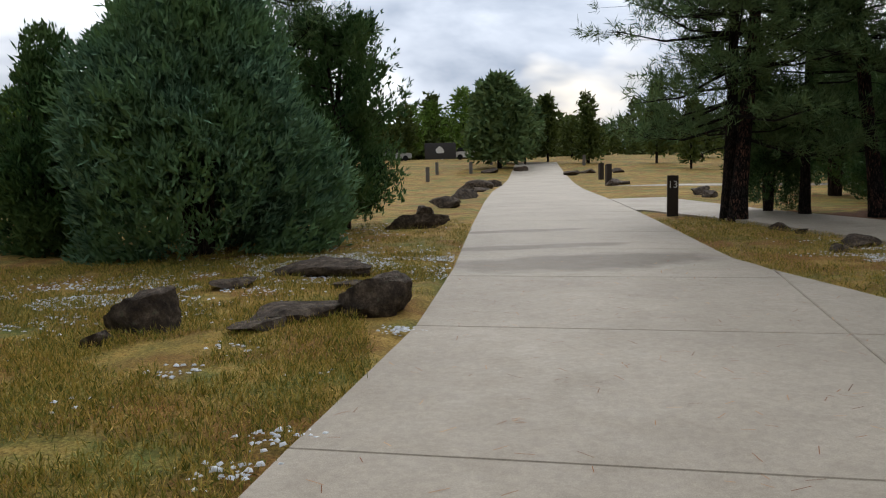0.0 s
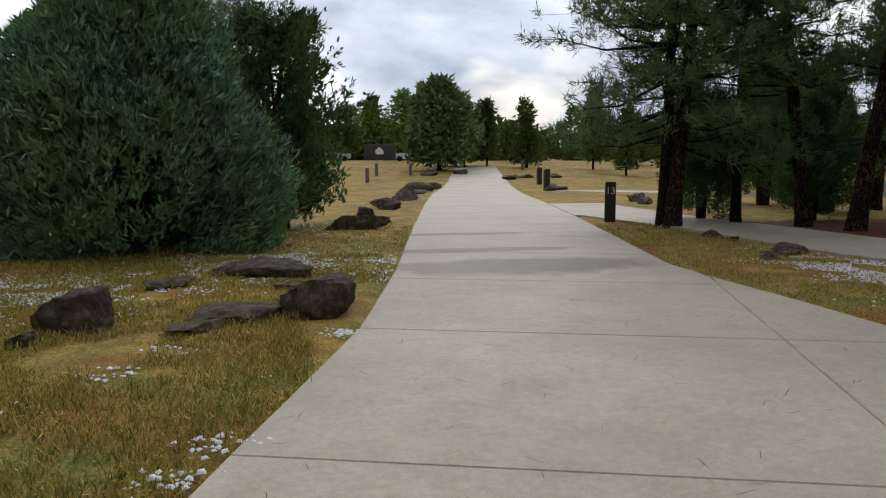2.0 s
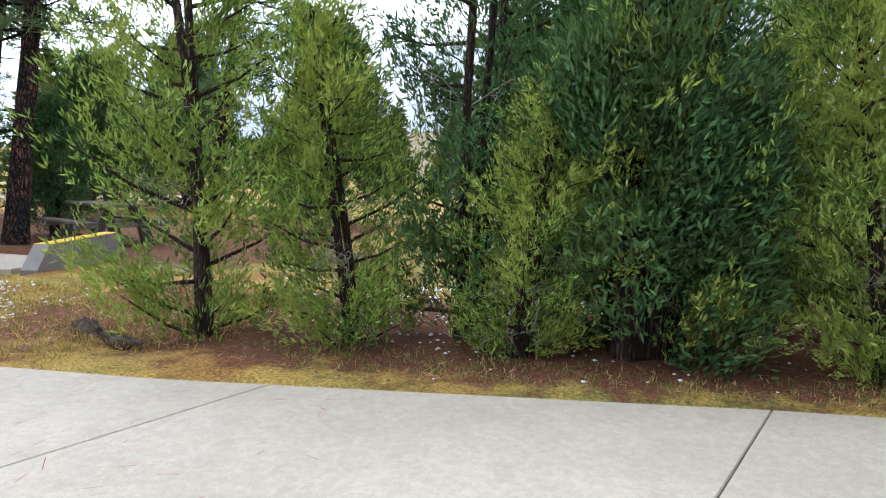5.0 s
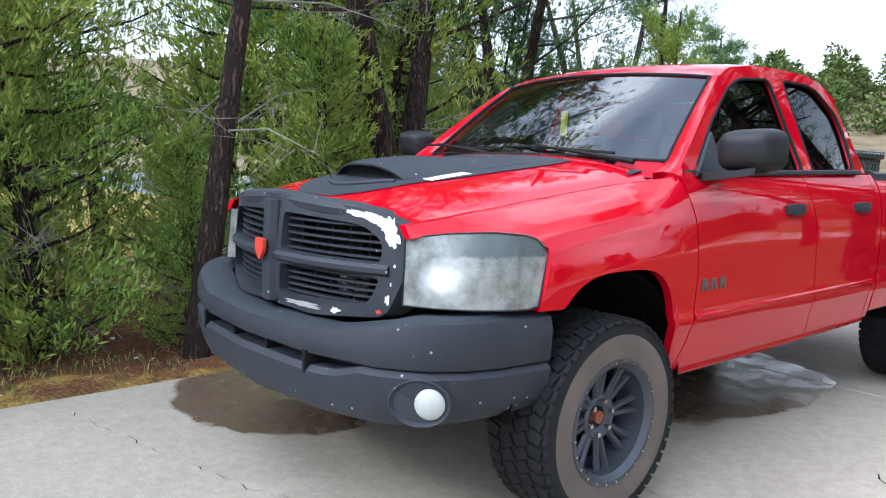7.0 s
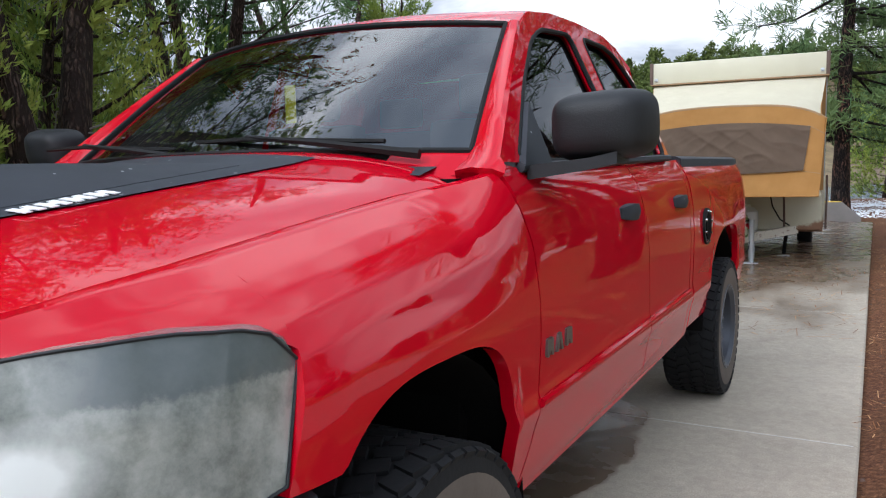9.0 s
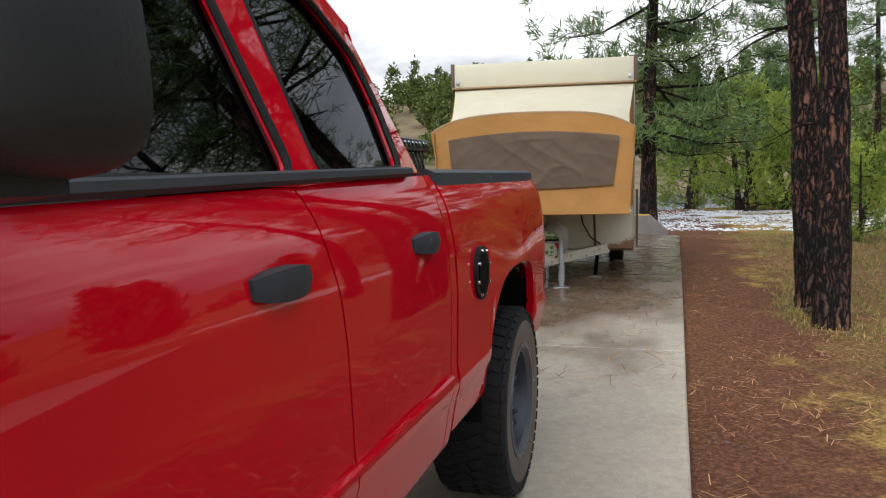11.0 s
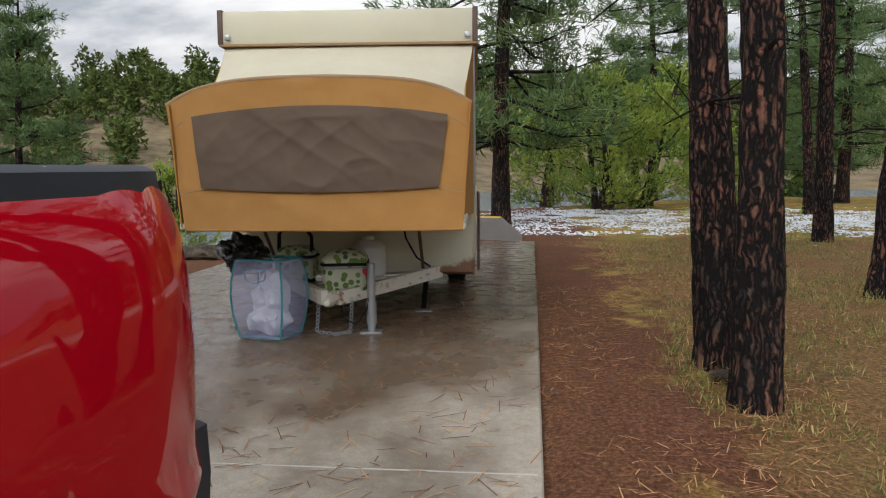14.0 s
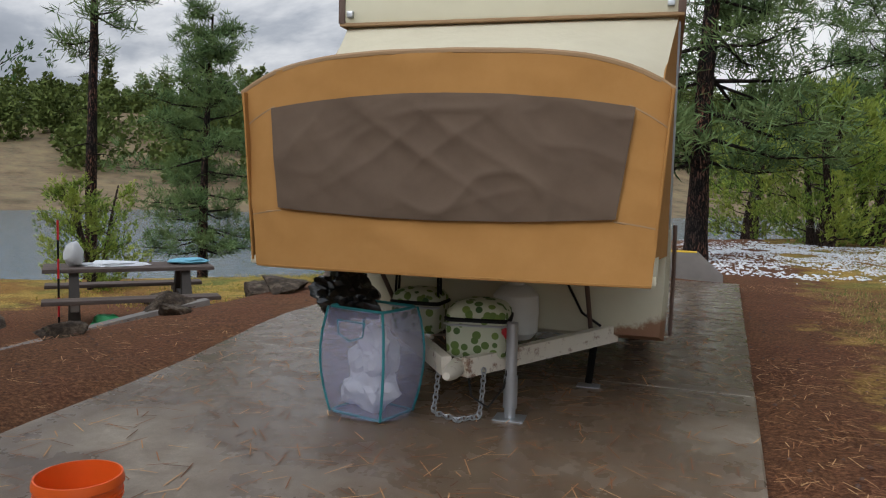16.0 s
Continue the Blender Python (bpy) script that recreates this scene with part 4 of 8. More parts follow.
def far_shore(x, y):
    return past_shore(x, y) > 88 and -150 < x < 110


def far_woods(count, ok, label, seed):
    rng = np.random.default_rng(seed)
    clouds = []
    for x, y, turn, size in ring_spots(count, ok, 0.6, 1.3):
        conical = rng.uniform() < 0.45
        h, r = (8.5 * size, 2.0 * size) if conical else (5.0 * size, 2.7 * size)
        n = 95
        f = rng.uniform(0.04, 1.0, n)
        prof = np.interp(f, [0, 0.2, 0.5, 0.8, 1.0], [0.6, 1.0, 0.72, 0.4, 0.04] if conical else [0.8, 1.0, 1.0, 0.75, 0.2])
        a = rng.uniform(0, 6.28, n)
        rr = r * prof * rng.uniform(0.3, 1.05, n) ** 0.5
        c = np.stack([x + np.cos(a) * rr, y + np.sin(a) * rr, ground_z(x, y) + f * h], axis=1)
        d = unit(np.stack([np.cos(a), np.sin(a), np.full(n, 0.6)], axis=1))
        clouds.append(blade_cloud(rng, c, d, 5, 0.35, 1.0, 0.5, 0.8))
    ob = leaf_part("far_woods", clouds, M_FAR_LEAVES, None, label)
    return tagged(ob, category="trees", kind="stuff")


far_woods(190, lambda x, y: -165 < y < -112 and -110 < x < 75, "dark treeline beyond the campground meadow", 6)
far_woods(560, far_shore, "wooded far shore of pines and junipers", 5)
plant(far_tree(71, 9.0, 2.0, 240, True, M_FAR_LEAVES, "distant dark green pine among other trees"), ring_spots(60, south_woods, 0.5, 0.95))
plant(far_tree(72, 6.0, 2.6, 240, False, M_FAR_LEAVES, "distant rounded juniper on dry ground"), ring_spots(60, south_woods, 0.5, 0.95))
plant(far_tree(73, 10.0, 3.2, 420, False, M_BRIGHT_LEAVES, "distant bright green leafy tree behind the sign"), [(-7.5, -114.8, 0, 0.75), (-11.2, -120.5, 50, 0.85), (-15.7, -117.8, 100, 1.00), (-19.6, -125.2, 150, 0.90), (12, -112, 70, 0.9), (28, -108, 70, 0.9), (40, -100, 20, 0.9)])
plant(far_tree(75, 8.0, 3.4, 1500, False, M_NEEDLES, "broad rounded dark green tree beside the road"), [(-11.5, -73.8, 0, 1.0), (-15.5, -84, 90, 0.9)])
plant(far_tree(74, 8.0, 1.8, 240, True, M_FAR_LEAVES, "slender distant pine on the meadow's edge"), [(18, 52, 0, 1.0), (26, 47, 50, 1.0), (22, 41, 90, 0.9), (30, 38, 10, 1.1), (14, 58, 10, 0.8), (26, 30, 60, 1.0), (34, 24, 80, 1.1), (36, 44, 100, 1.2), (24, 20, 140, 0.9), (42, 30, 10, 1.2), (-15.5, -80, 0, 0.75), (-19, -84, 60, 0.85), (-22, -80, 30, 0.7), (-26, -65, 10, 0.7), (-30, -48, 50, 0.8), (-36, -60, 40, 1.0)])


# ---- the pickup truck: nose towards -y, its left flank at +x ----
def flank_x(y, z):
    """Half width of the truck's sheet metal."""
    x = lerp_table(z, [0.50, 0.58, 0.70, 0.765, 0.80, 0.90, 1.05, 1.18, 1.28, 1.34, 1.40], [0.925, 0.955, 0.975, 0.995, 0.982, 0.985, 0.988, 0.982, 0.965, 0.945, 0.905])
    # swelling over the arches
    for cy, amp in ((0.045, 0.022), (3.42, 0.020)):
        x += amp * math.exp(-(((y - cy) / 0.5) ** 2)) * math.exp(-(((z - 1.0) / 0.18) ** 2))
    # the tail tucks in, the nose rounds off
    if y > 4.1:
        x -= 0.20 * ((y - 4.1) / 0.55) ** 2.2
    if y < -0.25:
        t = min(1.0, (-0.25 - y) / 0.62)
        x *= 1 - 0.36 * t ** 2.3
    return x


def arch_low(y, cy, floor):
    """The lower rim of a panel, cut by a wheel arch."""
    mid, r, top = (0.045, 0.40, 1.012) if cy < 1 else (3.42, 0.475, 1.035)
    d = abs(y - mid) / r
    return floor if d >= 1 else max(floor, 0.44 + (top - 0.44) * (1 - d ** 3.2) ** (1 / 3.2))


def seam_z(y):
    return lerp_table(y, [-0.95, -0.76, -0.53, -0.09, 0.28, 0.46, 0.50], [1.155, 1.178, 1.222, 1.285, 1.335, 1.368, 1.385])


truck = thing("pickup_truck", label="red lifted pickup truck with black bumper on concrete", category="truck")


def both(maker):
    for s in (1, -1):
        maker(s)


def side_panel(name, y0, y1, low, high, s, nu=28, nv=16, label="", fn=flank_x):
    """A sheet-metal panel; its ends y0 and y1 may follow the height."""
    bm = bmesh.new()
    end = lambda e, z: e(z) if callable(e) else e

    def at(u, v):
        z = 1.0
        for _ in range(3):
            y = end(y0, z) + (end(y1, z) - end(y0, z)) * u
            z = low(y) + (high(y) - low(y)) * v
        return (s * fn(y, z), y, z)

    grid(bm, nu, nv, at)
    rim = [e for e in bm.edges if e.is_boundary]
    ext = bmesh.ops.extrude_edge_only(bm, edges=rim)
    for v in [g for g in ext["geom"] if isinstance(g, bmesh.types.BMVert)]:
        v.co.x -= s * 0.035
    bmesh.ops.recalc_face_normals(bm, faces=bm.faces)
    return part(name, bm, M_PAINT, truck, label)


def hood_half(y):
    return lerp_table(y, [-0.95, -0.85, -0.76, -0.6, -0.4, 0.0, 0.3, 0.46], [0.58, 0.62, 0.672, 0.735, 0.765, 0.785, 0.808, 0.812])


def door_front(z):
    """The line along which the front door meets the fender."""
    return lerp_table(z, [0.54, 0.58, 0.667, 0.8, 0.95, 1.06, 1.2, 1.3, 1.36, 1.41], [0.485, 0.503, 0.552, 0.570, 0.570, 0.560, 0.542, 0.502, 0.484, 0.48])


def door_split(z):
    return lerp_table(z, [0.55, 0.8, 1.15, 1.33, 1.40], [1.715, 1.715, 1.67, 1.62, 1.60])


def lamp_top(y):
    return lerp_table(y, [-0.78, -0.70, -0.56, -0.44, -0.37, -0.345], [1.137, 1.160, 1.170, 1.160, 1.140, 1.118])


def lamp_back(z):
    return -0.400 + 0.058 * min(1.0, max(0.0, (z - 0.905) / 0.21))


def fender_x(y, z):
    d = max(0.0, seam_z(y) - z)
    base, inner = flank_x(y, min(z, 1.12)), hood_half(y) + 0.010
    g = lerp_table(d, [0.0, 0.015, 0.035, 0.065, 0.10, 0.15, 0.21, 0.27], [1.0, 0.86, 0.66, 0.44, 0.26, 0.11, 0.03, 0.0])
    k = smooth(0.20, 0.56, y)
    return (base - (base - inner) * g) * (1 - k) + flank_x(y, z) * k


def door_low(y):
    return 0.535 + 0.012 * y


def fender_low(y):
    return max(arch_low(y, 0.0, 0.545), 0.895 if y < -0.28 else 0.0)


# front edge of the cab's side, from the fender up to the roof
CAB_FRONT = [(0.488, 1.40), (0.785, 1.625), (1.08, 1.845)]


def make_sides(s):
    # front fender behind the lamp, with its round-shouldered top
    side_panel("front_fender", lamp_back, lambda z: door_front(z) - 0.004, fender_low, lambda y: seam_z(y), s, 70, 40, fn=fender_x)
    # strip of fender above the headlight
    side_panel("fender_crown", -0.765, -0.342, lambda y: min(lamp_top(y) - 0.008, seam_z(y) - 0.004), lambda y: seam_z(y), s, 26, 10, fn=fender_x)
    door_top = lambda y: lerp_table(y, [0.48, 0.60, 0.75, 1.6, 2.5], [1.40, 1.385, 1.372, 1.385, 1.405])
    side_panel("front_door", lambda z: door_front(z) + 0.004, lambda z: door_split(z) - 0.004, door_low, door_top, s, 34, 26)
    side_panel("rear_door", lambda z: door_split(z) + 0.004, 2.44, door_low, door_top, s, 24, 26)
    side_panel("cab_corner", 2.448, 2.505, door_low, door_top, s, 4, 22)
    side_panel("bed_side", 2.525, 4.63, lambda y: arch_low(y, 3.56, 0.60 + 0.01 * (y - 2.5)), lambda y: 1.385, s, 60, 22)
    # A-pillar foot
    # rail cap on the bed
    bm = bmesh.new()
    rings = []
    for i in range(13):
        y = 2.53 + (4.60 - 2.53) * i / 12
        x = flank_x(y, 1.39)
        rings.append([(s * (x + 0.012), y, 1.372), (s * (x + 0.006), y, 1.412), (s * (x - 0.02), y, 1.424), (s * (x - 0.11), y, 1.424), (s * (x - 0.12), y, 1.38)])
    ring_loft(bm, rings)
    part("bed_rail_cap", bm, M_PLASTIC, truck, "black plastic rail cap")
    # inner bed wall
    bm = bmesh.new()
    box(bm, s * 0.78 - 0.02, s * 0.78 + 0.02, 2.53, 4.56, 0.92, 1.39)
    part("bed_wall", bm, M_BLACK, truck)
    # wheel-arch liners
    for cy in (0.02, 3.44):
        bm = bmesh.new()
        rings = []
        for k in range(17):
            a = math.pi * (k / 16)
            r = 0.515
            rings.append([(s * 0.955, cy - r * math.cos(a), 0.50 + r * math.sin(a)), (s * 0.50, cy - r * math.cos(a), 0.50 + r * math.sin(a))])
        vs = ring_loft(bm, rings, caps=False, closed=False)
        box(bm, s * 0.49 - 0.02, s * 0.49 + 0.02, cy - 0.5, cy + 0.5, 0.55, 1.05)
        part("wheel_well", bm, M_INNER, truck)
    # rocker fold
    bm = bmesh.new()
    tube(bm, [(s * 0.90, 0.50, 0.525), (s * 0.905, 1.5, 0.535), (s * 0.905, 2.5, 0.555)], [0.03, 0.03, 0.03], 8)
    part("rocker_panel", bm, M_PAINT, truck)
    # crease moulding along the doors
    bm = bmesh.new()
    tube(bm, [(s * (flank_x(y, 0.77) - 0.004), y, 0.765 + 0.012 * y) for y in np.linspace(0.57, 2.43, 10)], 0.013, 8)
    part("door_moulding", bm, M_PAINT, truck, "scuffed red body-side moulding")
    # handles
    for y in (1.435, 2.235):
        h = part("door_handle", handle_mesh(s, y), M_PLASTIC, truck, "black plastic door handle")
    # fuel cap
    if s == 1:
        bm = bmesh.new()
        x = flank_x(2.8, 1.07)
        disc_cyl(bm, (x - 0.03, 2.80, 1.07), (x + 0.010, 2.80, 1.07), 0.092, 32)
        cap = part("fuel_door", bm, M_BLACK, truck, "round black fuel door with bright screws")
        bm = bmesh.new()
        disc_cyl(bm, (x + 0.010, 2.80, 1.07), (x + 0.014, 2.80, 1.07), 0.068, 28)
        part("fuel_lid", bm, M_INNER, cap)
        for k in range(8):
            a = k * math.pi / 4 + 0.3
            bm = bmesh.new()
            disc_cyl(bm, (x + 0.008, 2.80 + 0.080 * math.cos(a), 1.07 + 0.080 * math.sin(a)), (x + 0.018, 2.80 + 0.080 * math.cos(a), 1.07 + 0.080 * math.sin(a)), 0.006, 8)
            part("screw", bm, M_CHROME, cap)
    # greenhouse frame: pillars and window rims
    lean = lambda v: 0.930 - 0.44 * max(0.0, v - 1.37)
    outer = [*CAB_FRONT, (1.2, 1.905), (1.45, 1.940), (1.75, 1.952), (2.08, 1.945), (2.22, 1.910), (2.34, 1.83), (2.42, 1.62), (2.475, 1.41), (1.6, 1.385)]
    w1 = rounded([(0.615, 1.402), (0.88, 1.625), (1.12, 1.795), (1.27, 1.855), (1.58, 1.880), (1.625, 1.405)], 0.05)
    w2 = rounded([(1.735, 1.410), (1.735, 1.888), (2.02, 1.888), (2.13, 1.862), (2.27, 1.74), (2.29, 1.60), (2.26, 1.425)], 0.04)
    bm = bmesh.new()
    holed_plate(bm, outer, [w1, w2], 0.05, lambda u, v, w: (s * (lean(v) - w - (0.10 * smooth(2.2, 2.5, u) * 0.3)), u, v))
    part("cab_side", bm, M_PAINT, truck)
    for w, nm in ((w1, "front_window"), (w2, "rear_window")):
        bm = bmesh.new()
        face = bm.faces.new([bm.verts.new((s * (lean(v) - 0.022), u, v)) for u, v in w])
        face.normal_update()
        if face.normal.x * s < 0:
            face.normal_flip()
        pane = part(nm, bm, M_TINT, truck, "dark tinted side window")
        pane.visible_shadow = False
        bm = bmesh.new()
        loop = [(s * (lean(v) - 0.004), u, v) for u, v in w]
        tube(bm, loop + [loop[0]], 0.009, 6)
        part("window_seal", bm, M_BLACK, truck)
    bm = bmesh.new()
    tube(bm, [(s * (lean(1.385 + 0.01 * i) + 0.004), y, 1.385 + 0.01 * i) for i, y in enumerate((0.6, 1.2, 1.7, 2.3))], 0.014, 6)
    part("belt_strip", bm, M_PLASTIC, truck)
    # black corner sail and the towing mirror
    bm = bmesh.new()
    sail = [(0.60, 1.388), (0.815, 1.572), (0.80, 1.392)]
    holed_plate(bm, sail, [], 0.03, lambda u, v, w: (s * (lean(v) + 0.02 - w), u, v))
    mirror = part("mirror", bm, M_PLASTIC, truck, "large black towing mirror")
    bm = bmesh.new()
    ring_loft(bm, [[(s * 0.935, 0.625, 1.352), (s * 0.935, 0.78, 1.365), (s * 0.935, 0.78, 1.395), (s * 0.935, 0.625, 1.390)], [(s * 1.10, 0.62, 1.375), (s * 1.10, 0.76, 1.385), (s * 1.10, 0.76, 1.41), (s * 1.10, 0.62, 1.405)], [(s * 1.17, 0.64, 1.39), (s * 1.17, 0.75, 1.39), (s * 1.17, 0.75, 1.42), (s * 1.17, 0.64, 1.42)]])
    part("mirror_arm", bm, M_CHARCOAL, mirror)
    bm = bmesh.new()
    rings = []
    for t, k in ((-0.036, 0.30), (-0.032, 0.52), (-0.022, 0.70), (-0.004, 0.83), (0.022, 0.92), (0.055, 0.98), (0.09, 1.0), (0.105, 0.985)):
        ring = []
        for j in range(40):
            a = 2 * math.pi * j / 40
            ca, sa = math.cos(a), math.sin(a)
            px = 0.134 * k * abs(ca) ** 0.52 * (1 if ca > 0 else -1)
            pz = 0.090 * k * abs(sa) ** 0.52 * (1 if sa > 0 else -1)
            ring.append((s * (1.116 + px), 0.64 + t + 0.06 * px - 0.10 * pz, 1.488 + pz + 0.05 * px))
        rings.append(ring)
    ring_loft(bm, rings)
    part("mirror_shell", bm, M_CHARCOAL, mirror)


def handle_mesh(s, y):
    bm = bmesh.new()
    x = flank_x(y, 1.22)
    rings = []
    for k in range(9):
        f = k / 8
        yy = y - 0.10 + 0.20 * f
        bulge = 0.008 + 0.030 * math.sin(math.pi * f) ** 0.6
        hh = 0.017 + 0.012 * math.sin(math.pi * f) ** 0.7
        rings.append([(s * (x - 0.004), yy, 1.222 - hh), (s * (x + bulge * 0.8), yy, 1.222 - hh), (s * (x + bulge), yy, 1.222), (s * (x + bulge * 0.8), yy, 1.222 + hh), (s * (x - 0.004), yy, 1.222 + hh)])
    ring_loft(bm, rings)
    return bm


both(make_sides)


def nose_y(x, z=1.0):
    return -0.900 + 0.17 * (abs(x) / 0.66) ** 2.2 + 0.10 * max(0.0, z - 1.02)


# bonnet with raised centre, scoop and black panel
def hood_z(x, y):
    e = seam_z(y)
    hw = hood_half(y)
    k = min(1.0, abs(x) / hw)
    z = e + 0.085 * (1 - k ** 2.6) * (0.55 + 0.45 * smooth(-0.9, -0.4, y)) - 0.02 * k ** 6
    z -= 0.012 * smooth(-0.74, -0.90, y)
    return z


bm = bmesh.new()


def hood_at(u, v):
    a = 2 * u - 1
    y0 = nose_y(0.66 * a, 1.2) + 0.060
    y = y0 + (0.455 - y0) * v
    x = hood_half(y) * a
    return (x, y, max(hood_z(x, y), 1.10))


vs = grid(bm, 40, 34, hood_at)
rim = [e for e in bm.edges if e.is_boundary]
ext = bmesh.ops.extrude_edge_only(bm, edges=rim)
for v in [g for g in ext["geom"] if isinstance(g, bmesh.types.BMVert)]:
    v.co.z -= 0.03
bmesh.ops.recalc_face_normals(bm, faces=bm.faces)
hood = part("bonnet", bm, M_PAINT, truck)


def stripe_half(y):
    return lerp_table(y, [-0.72, -0.64, -0.55, -0.3, 0.1, 0.36], [0.13, 0.24, 0.31, 0.38, 0.42, 0.44])


bm = bmesh.new()
grid(bm, 20, 26, lambda u, v: ((2 * u - 1) * stripe_half(-0.72 + 1.09 * v), -0.72 + 1.09 * v, hood_z((2 * u - 1) * stripe_half(-0.72 + 1.09 * v), -0.72 + 1.09 * v) + 0.004))
part("bonnet_panel", bm, M_PLASTIC, hood, "faded black vinyl centre panel")


# scoop: a raised shell with one wide mouth that faces forwards
def scoop_at(u, v):
    a = 2 * u - 1
    y = -0.50 + 0.05 * a * a + (0.70 - 0.05 * a * a) * v
    x = a * lerp_table(y, [-0.50, -0.30, 0.20], [0.245, 0.275, 0.33])
    rise = lerp_table(y, [-0.50, -0.40, -0.20, 0.0, 0.20], [0.064, 0.068, 0.058, 0.030, 0.003]) * (1 - abs(a) ** 2.8)
    return (x, y, hood_z(x, y) + 0.005 + rise)


bm = bmesh.new()
grid(bm, 24, 30, scoop_at)
thicken(bm, 0.009)
scoop = part("bonnet_scoop", bm, M_PLASTIC, hood, "black bonnet scoop with a mesh mouth")
bm = bmesh.new()
grid(bm, 20, 2, lambda u, v: (0.22 * (2 * u - 1), -0.40, hood_z(0.22 * (2 * u - 1), -0.40) + 0.004 + 0.9 * v * max(0.0, scoop_at(u, 0.15)[2] - hood_z(0.22 * (2 * u - 1), -0.40) - 0.012)))
part("scoop_throat", bm, M_BLACK, scoop)
bm = bmesh.new()
for k in range(25):
    u = 0.06 + 0.88 * k / 24
    x, y, z = scoop_at(u, 0.03)
    for lean_ in (-0.018, 0.018):
        tube(bm, [(x - lean_, y + 0.012, hood_z(x, y) + 0.004), (x + lean_, y + 0.008, z - 0.006)], 0.0018, 4)
part("scoop_mesh", bm, M_CHARCOAL, scoop)
# raised lower lip that runs to a point before the mouth
bm = bmesh.new()
tube(bm, [(x, -0.60 + 0.11 * (abs(x) / 0.25) ** 1.6, hood_z(x, -0.60 + 0.11 * (abs(x) / 0.25) ** 1.6) + 0.006) for x in np.linspace(-0.25, 0.25, 21)], 0.010, 6)
part("scoop_lip", bm, M_PLASTIC, scoop)
# white word mark on the bonnet, drawn as plain blocks
for k in range(4):
    bm = bmesh.new()
    y = -0.40 + 0.055 * k
    shape = [(-0.03, 0.0), (0.03, 0.0), (0.03, 0.016), (0.012, 0.016), (0.012, 0.028), (0.03, 0.028), (0.03, 0.044), (-0.03, 0.044), (-0.03, 0.028), (-0.012, 0.028), (-0.012, 0.016), (-0.03, 0.016)]
    bm.faces.new([bm.verts.new((0.345 + a, y + b, hood_z(0.345 + a, y + b) + 0.009)) for a, b in shape])
    thicken(bm, 0.002)
    part("word_mark", bm, M_WHITE, hood, "white block decal", smooth=False)


# roof
def roof_side(y):
    return lerp_table(y, [0.98, 1.08, 1.2, 1.45, 1.75, 2.08, 2.22, 2.34], [1.845, 1.850, 1.907, 1.942, 1.954, 1.947, 1.912, 1.83])


def roof_at(u, v):
    a = 2 * u - 1
    front = 0.985 + 0.095 * a * a
    y = front + (2.34 - front) * v
    z = roof_side(y)
    return (a * (0.928 - 0.44 * (z - 1.37)), y, z + 0.040 * (1 - a * a))


bm = bmesh.new()
grid(bm, 22, 26, roof_at)
thicken(bm, 0.02)
part("roof", bm, M_PAINT, truck)
# rear cab wall
bm = bmesh.new()
grid(bm, 8, 6, lambda u, v: ((2 * u - 1) * (0.90 - 0.18 * v), 2.485 - 0.145 * v ** 1.8, 1.0 + 0.84 * v))
part("cab_back", bm, M_PAINT, truck)


def screen_at(u, v, out=0.0):
    a = 2 * u - 1
    w = 0.802 - 0.127 * v
    y0, y1 = 0.415 + 0.155 * a * a, 0.985 + 0.093 * a * a
    z0, z1 = 1.440 - 0.012 * a * a, 1.880 - 0.034 * a * a
    y, z = y0 + (y1 - y0) * v, z0 + (z1 - z0) * v + 0.012 * math.sin(math.pi * v)
    return (a * w, y - out * 0.6, z + out * 0.8)


bm = bmesh.new()
grid(bm, 22, 14, lambda u, v: screen_at(u, v))
for f in bm.faces:
    f.normal_update()
    if f.normal.z < 0:
        f.normal_flip()
screen = part("windscreen", bm, M_GLASS, truck, "reflective windscreen")
screen.visible_shadow = False
bm = bmesh.new()
edge = [screen_at(u, 0, 0.004) for u in np.linspace(0, 1, 13)] + [screen_at(1, v, 0.004) for v in np.linspace(0, 1, 9)] + [screen_at(u, 1, 0.004) for u in np.linspace(1, 0, 13)] + [screen_at(0, v, 0.004) for v in np.linspace(1, 0, 9)]
tube(bm, edge, 0.009, 6)
part("windscreen_seal", bm, M_BLACK, truck)


def make_pillar(s):
    bm = bmesh.new()
    rings = []
    heights, runs = [z for y, z in CAB_FRONT], [y for y, z in CAB_FRONT]
    for k in range(15):
        v = -0.13 + 1.13 * k / 14
        p = Vector(screen_at(1 if s > 0 else 0, max(v, 0.0)))
        z = 1.40 + 0.445 * max(v, 0.0)
        q = Vector((s * (0.930 - 0.44 * (z - 1.37)), lerp_table(z, heights, runs), z))
        if v < 0:
            p += Vector((s * 0.010, 0.9 * v, 0.38 * v))
            q += Vector((s * 0.02, 0.10 * v, 0.22 * v))
        a1 = p.lerp(q, 0.3) + Vector((s * 0.008, -0.010, 0.012))
        a2 = p.lerp(q, 0.7) + Vector((s * 0.012, -0.008, 0.010))
        rings.append([p + Vector((0, -0.002, 0.002)), a1, a2, q + Vector((s * 0.002, 0, 0)), q + Vector((-s * 0.04, 0.02, -0.03)), p + Vector((-s * 0.01, 0.03, -0.03))])
    ring_loft(bm, rings)
    bmesh.ops.recalc_face_normals(bm, faces=bm.faces)
    part("windscreen_pillar", bm, M_PAINT, truck)


both(make_pillar)


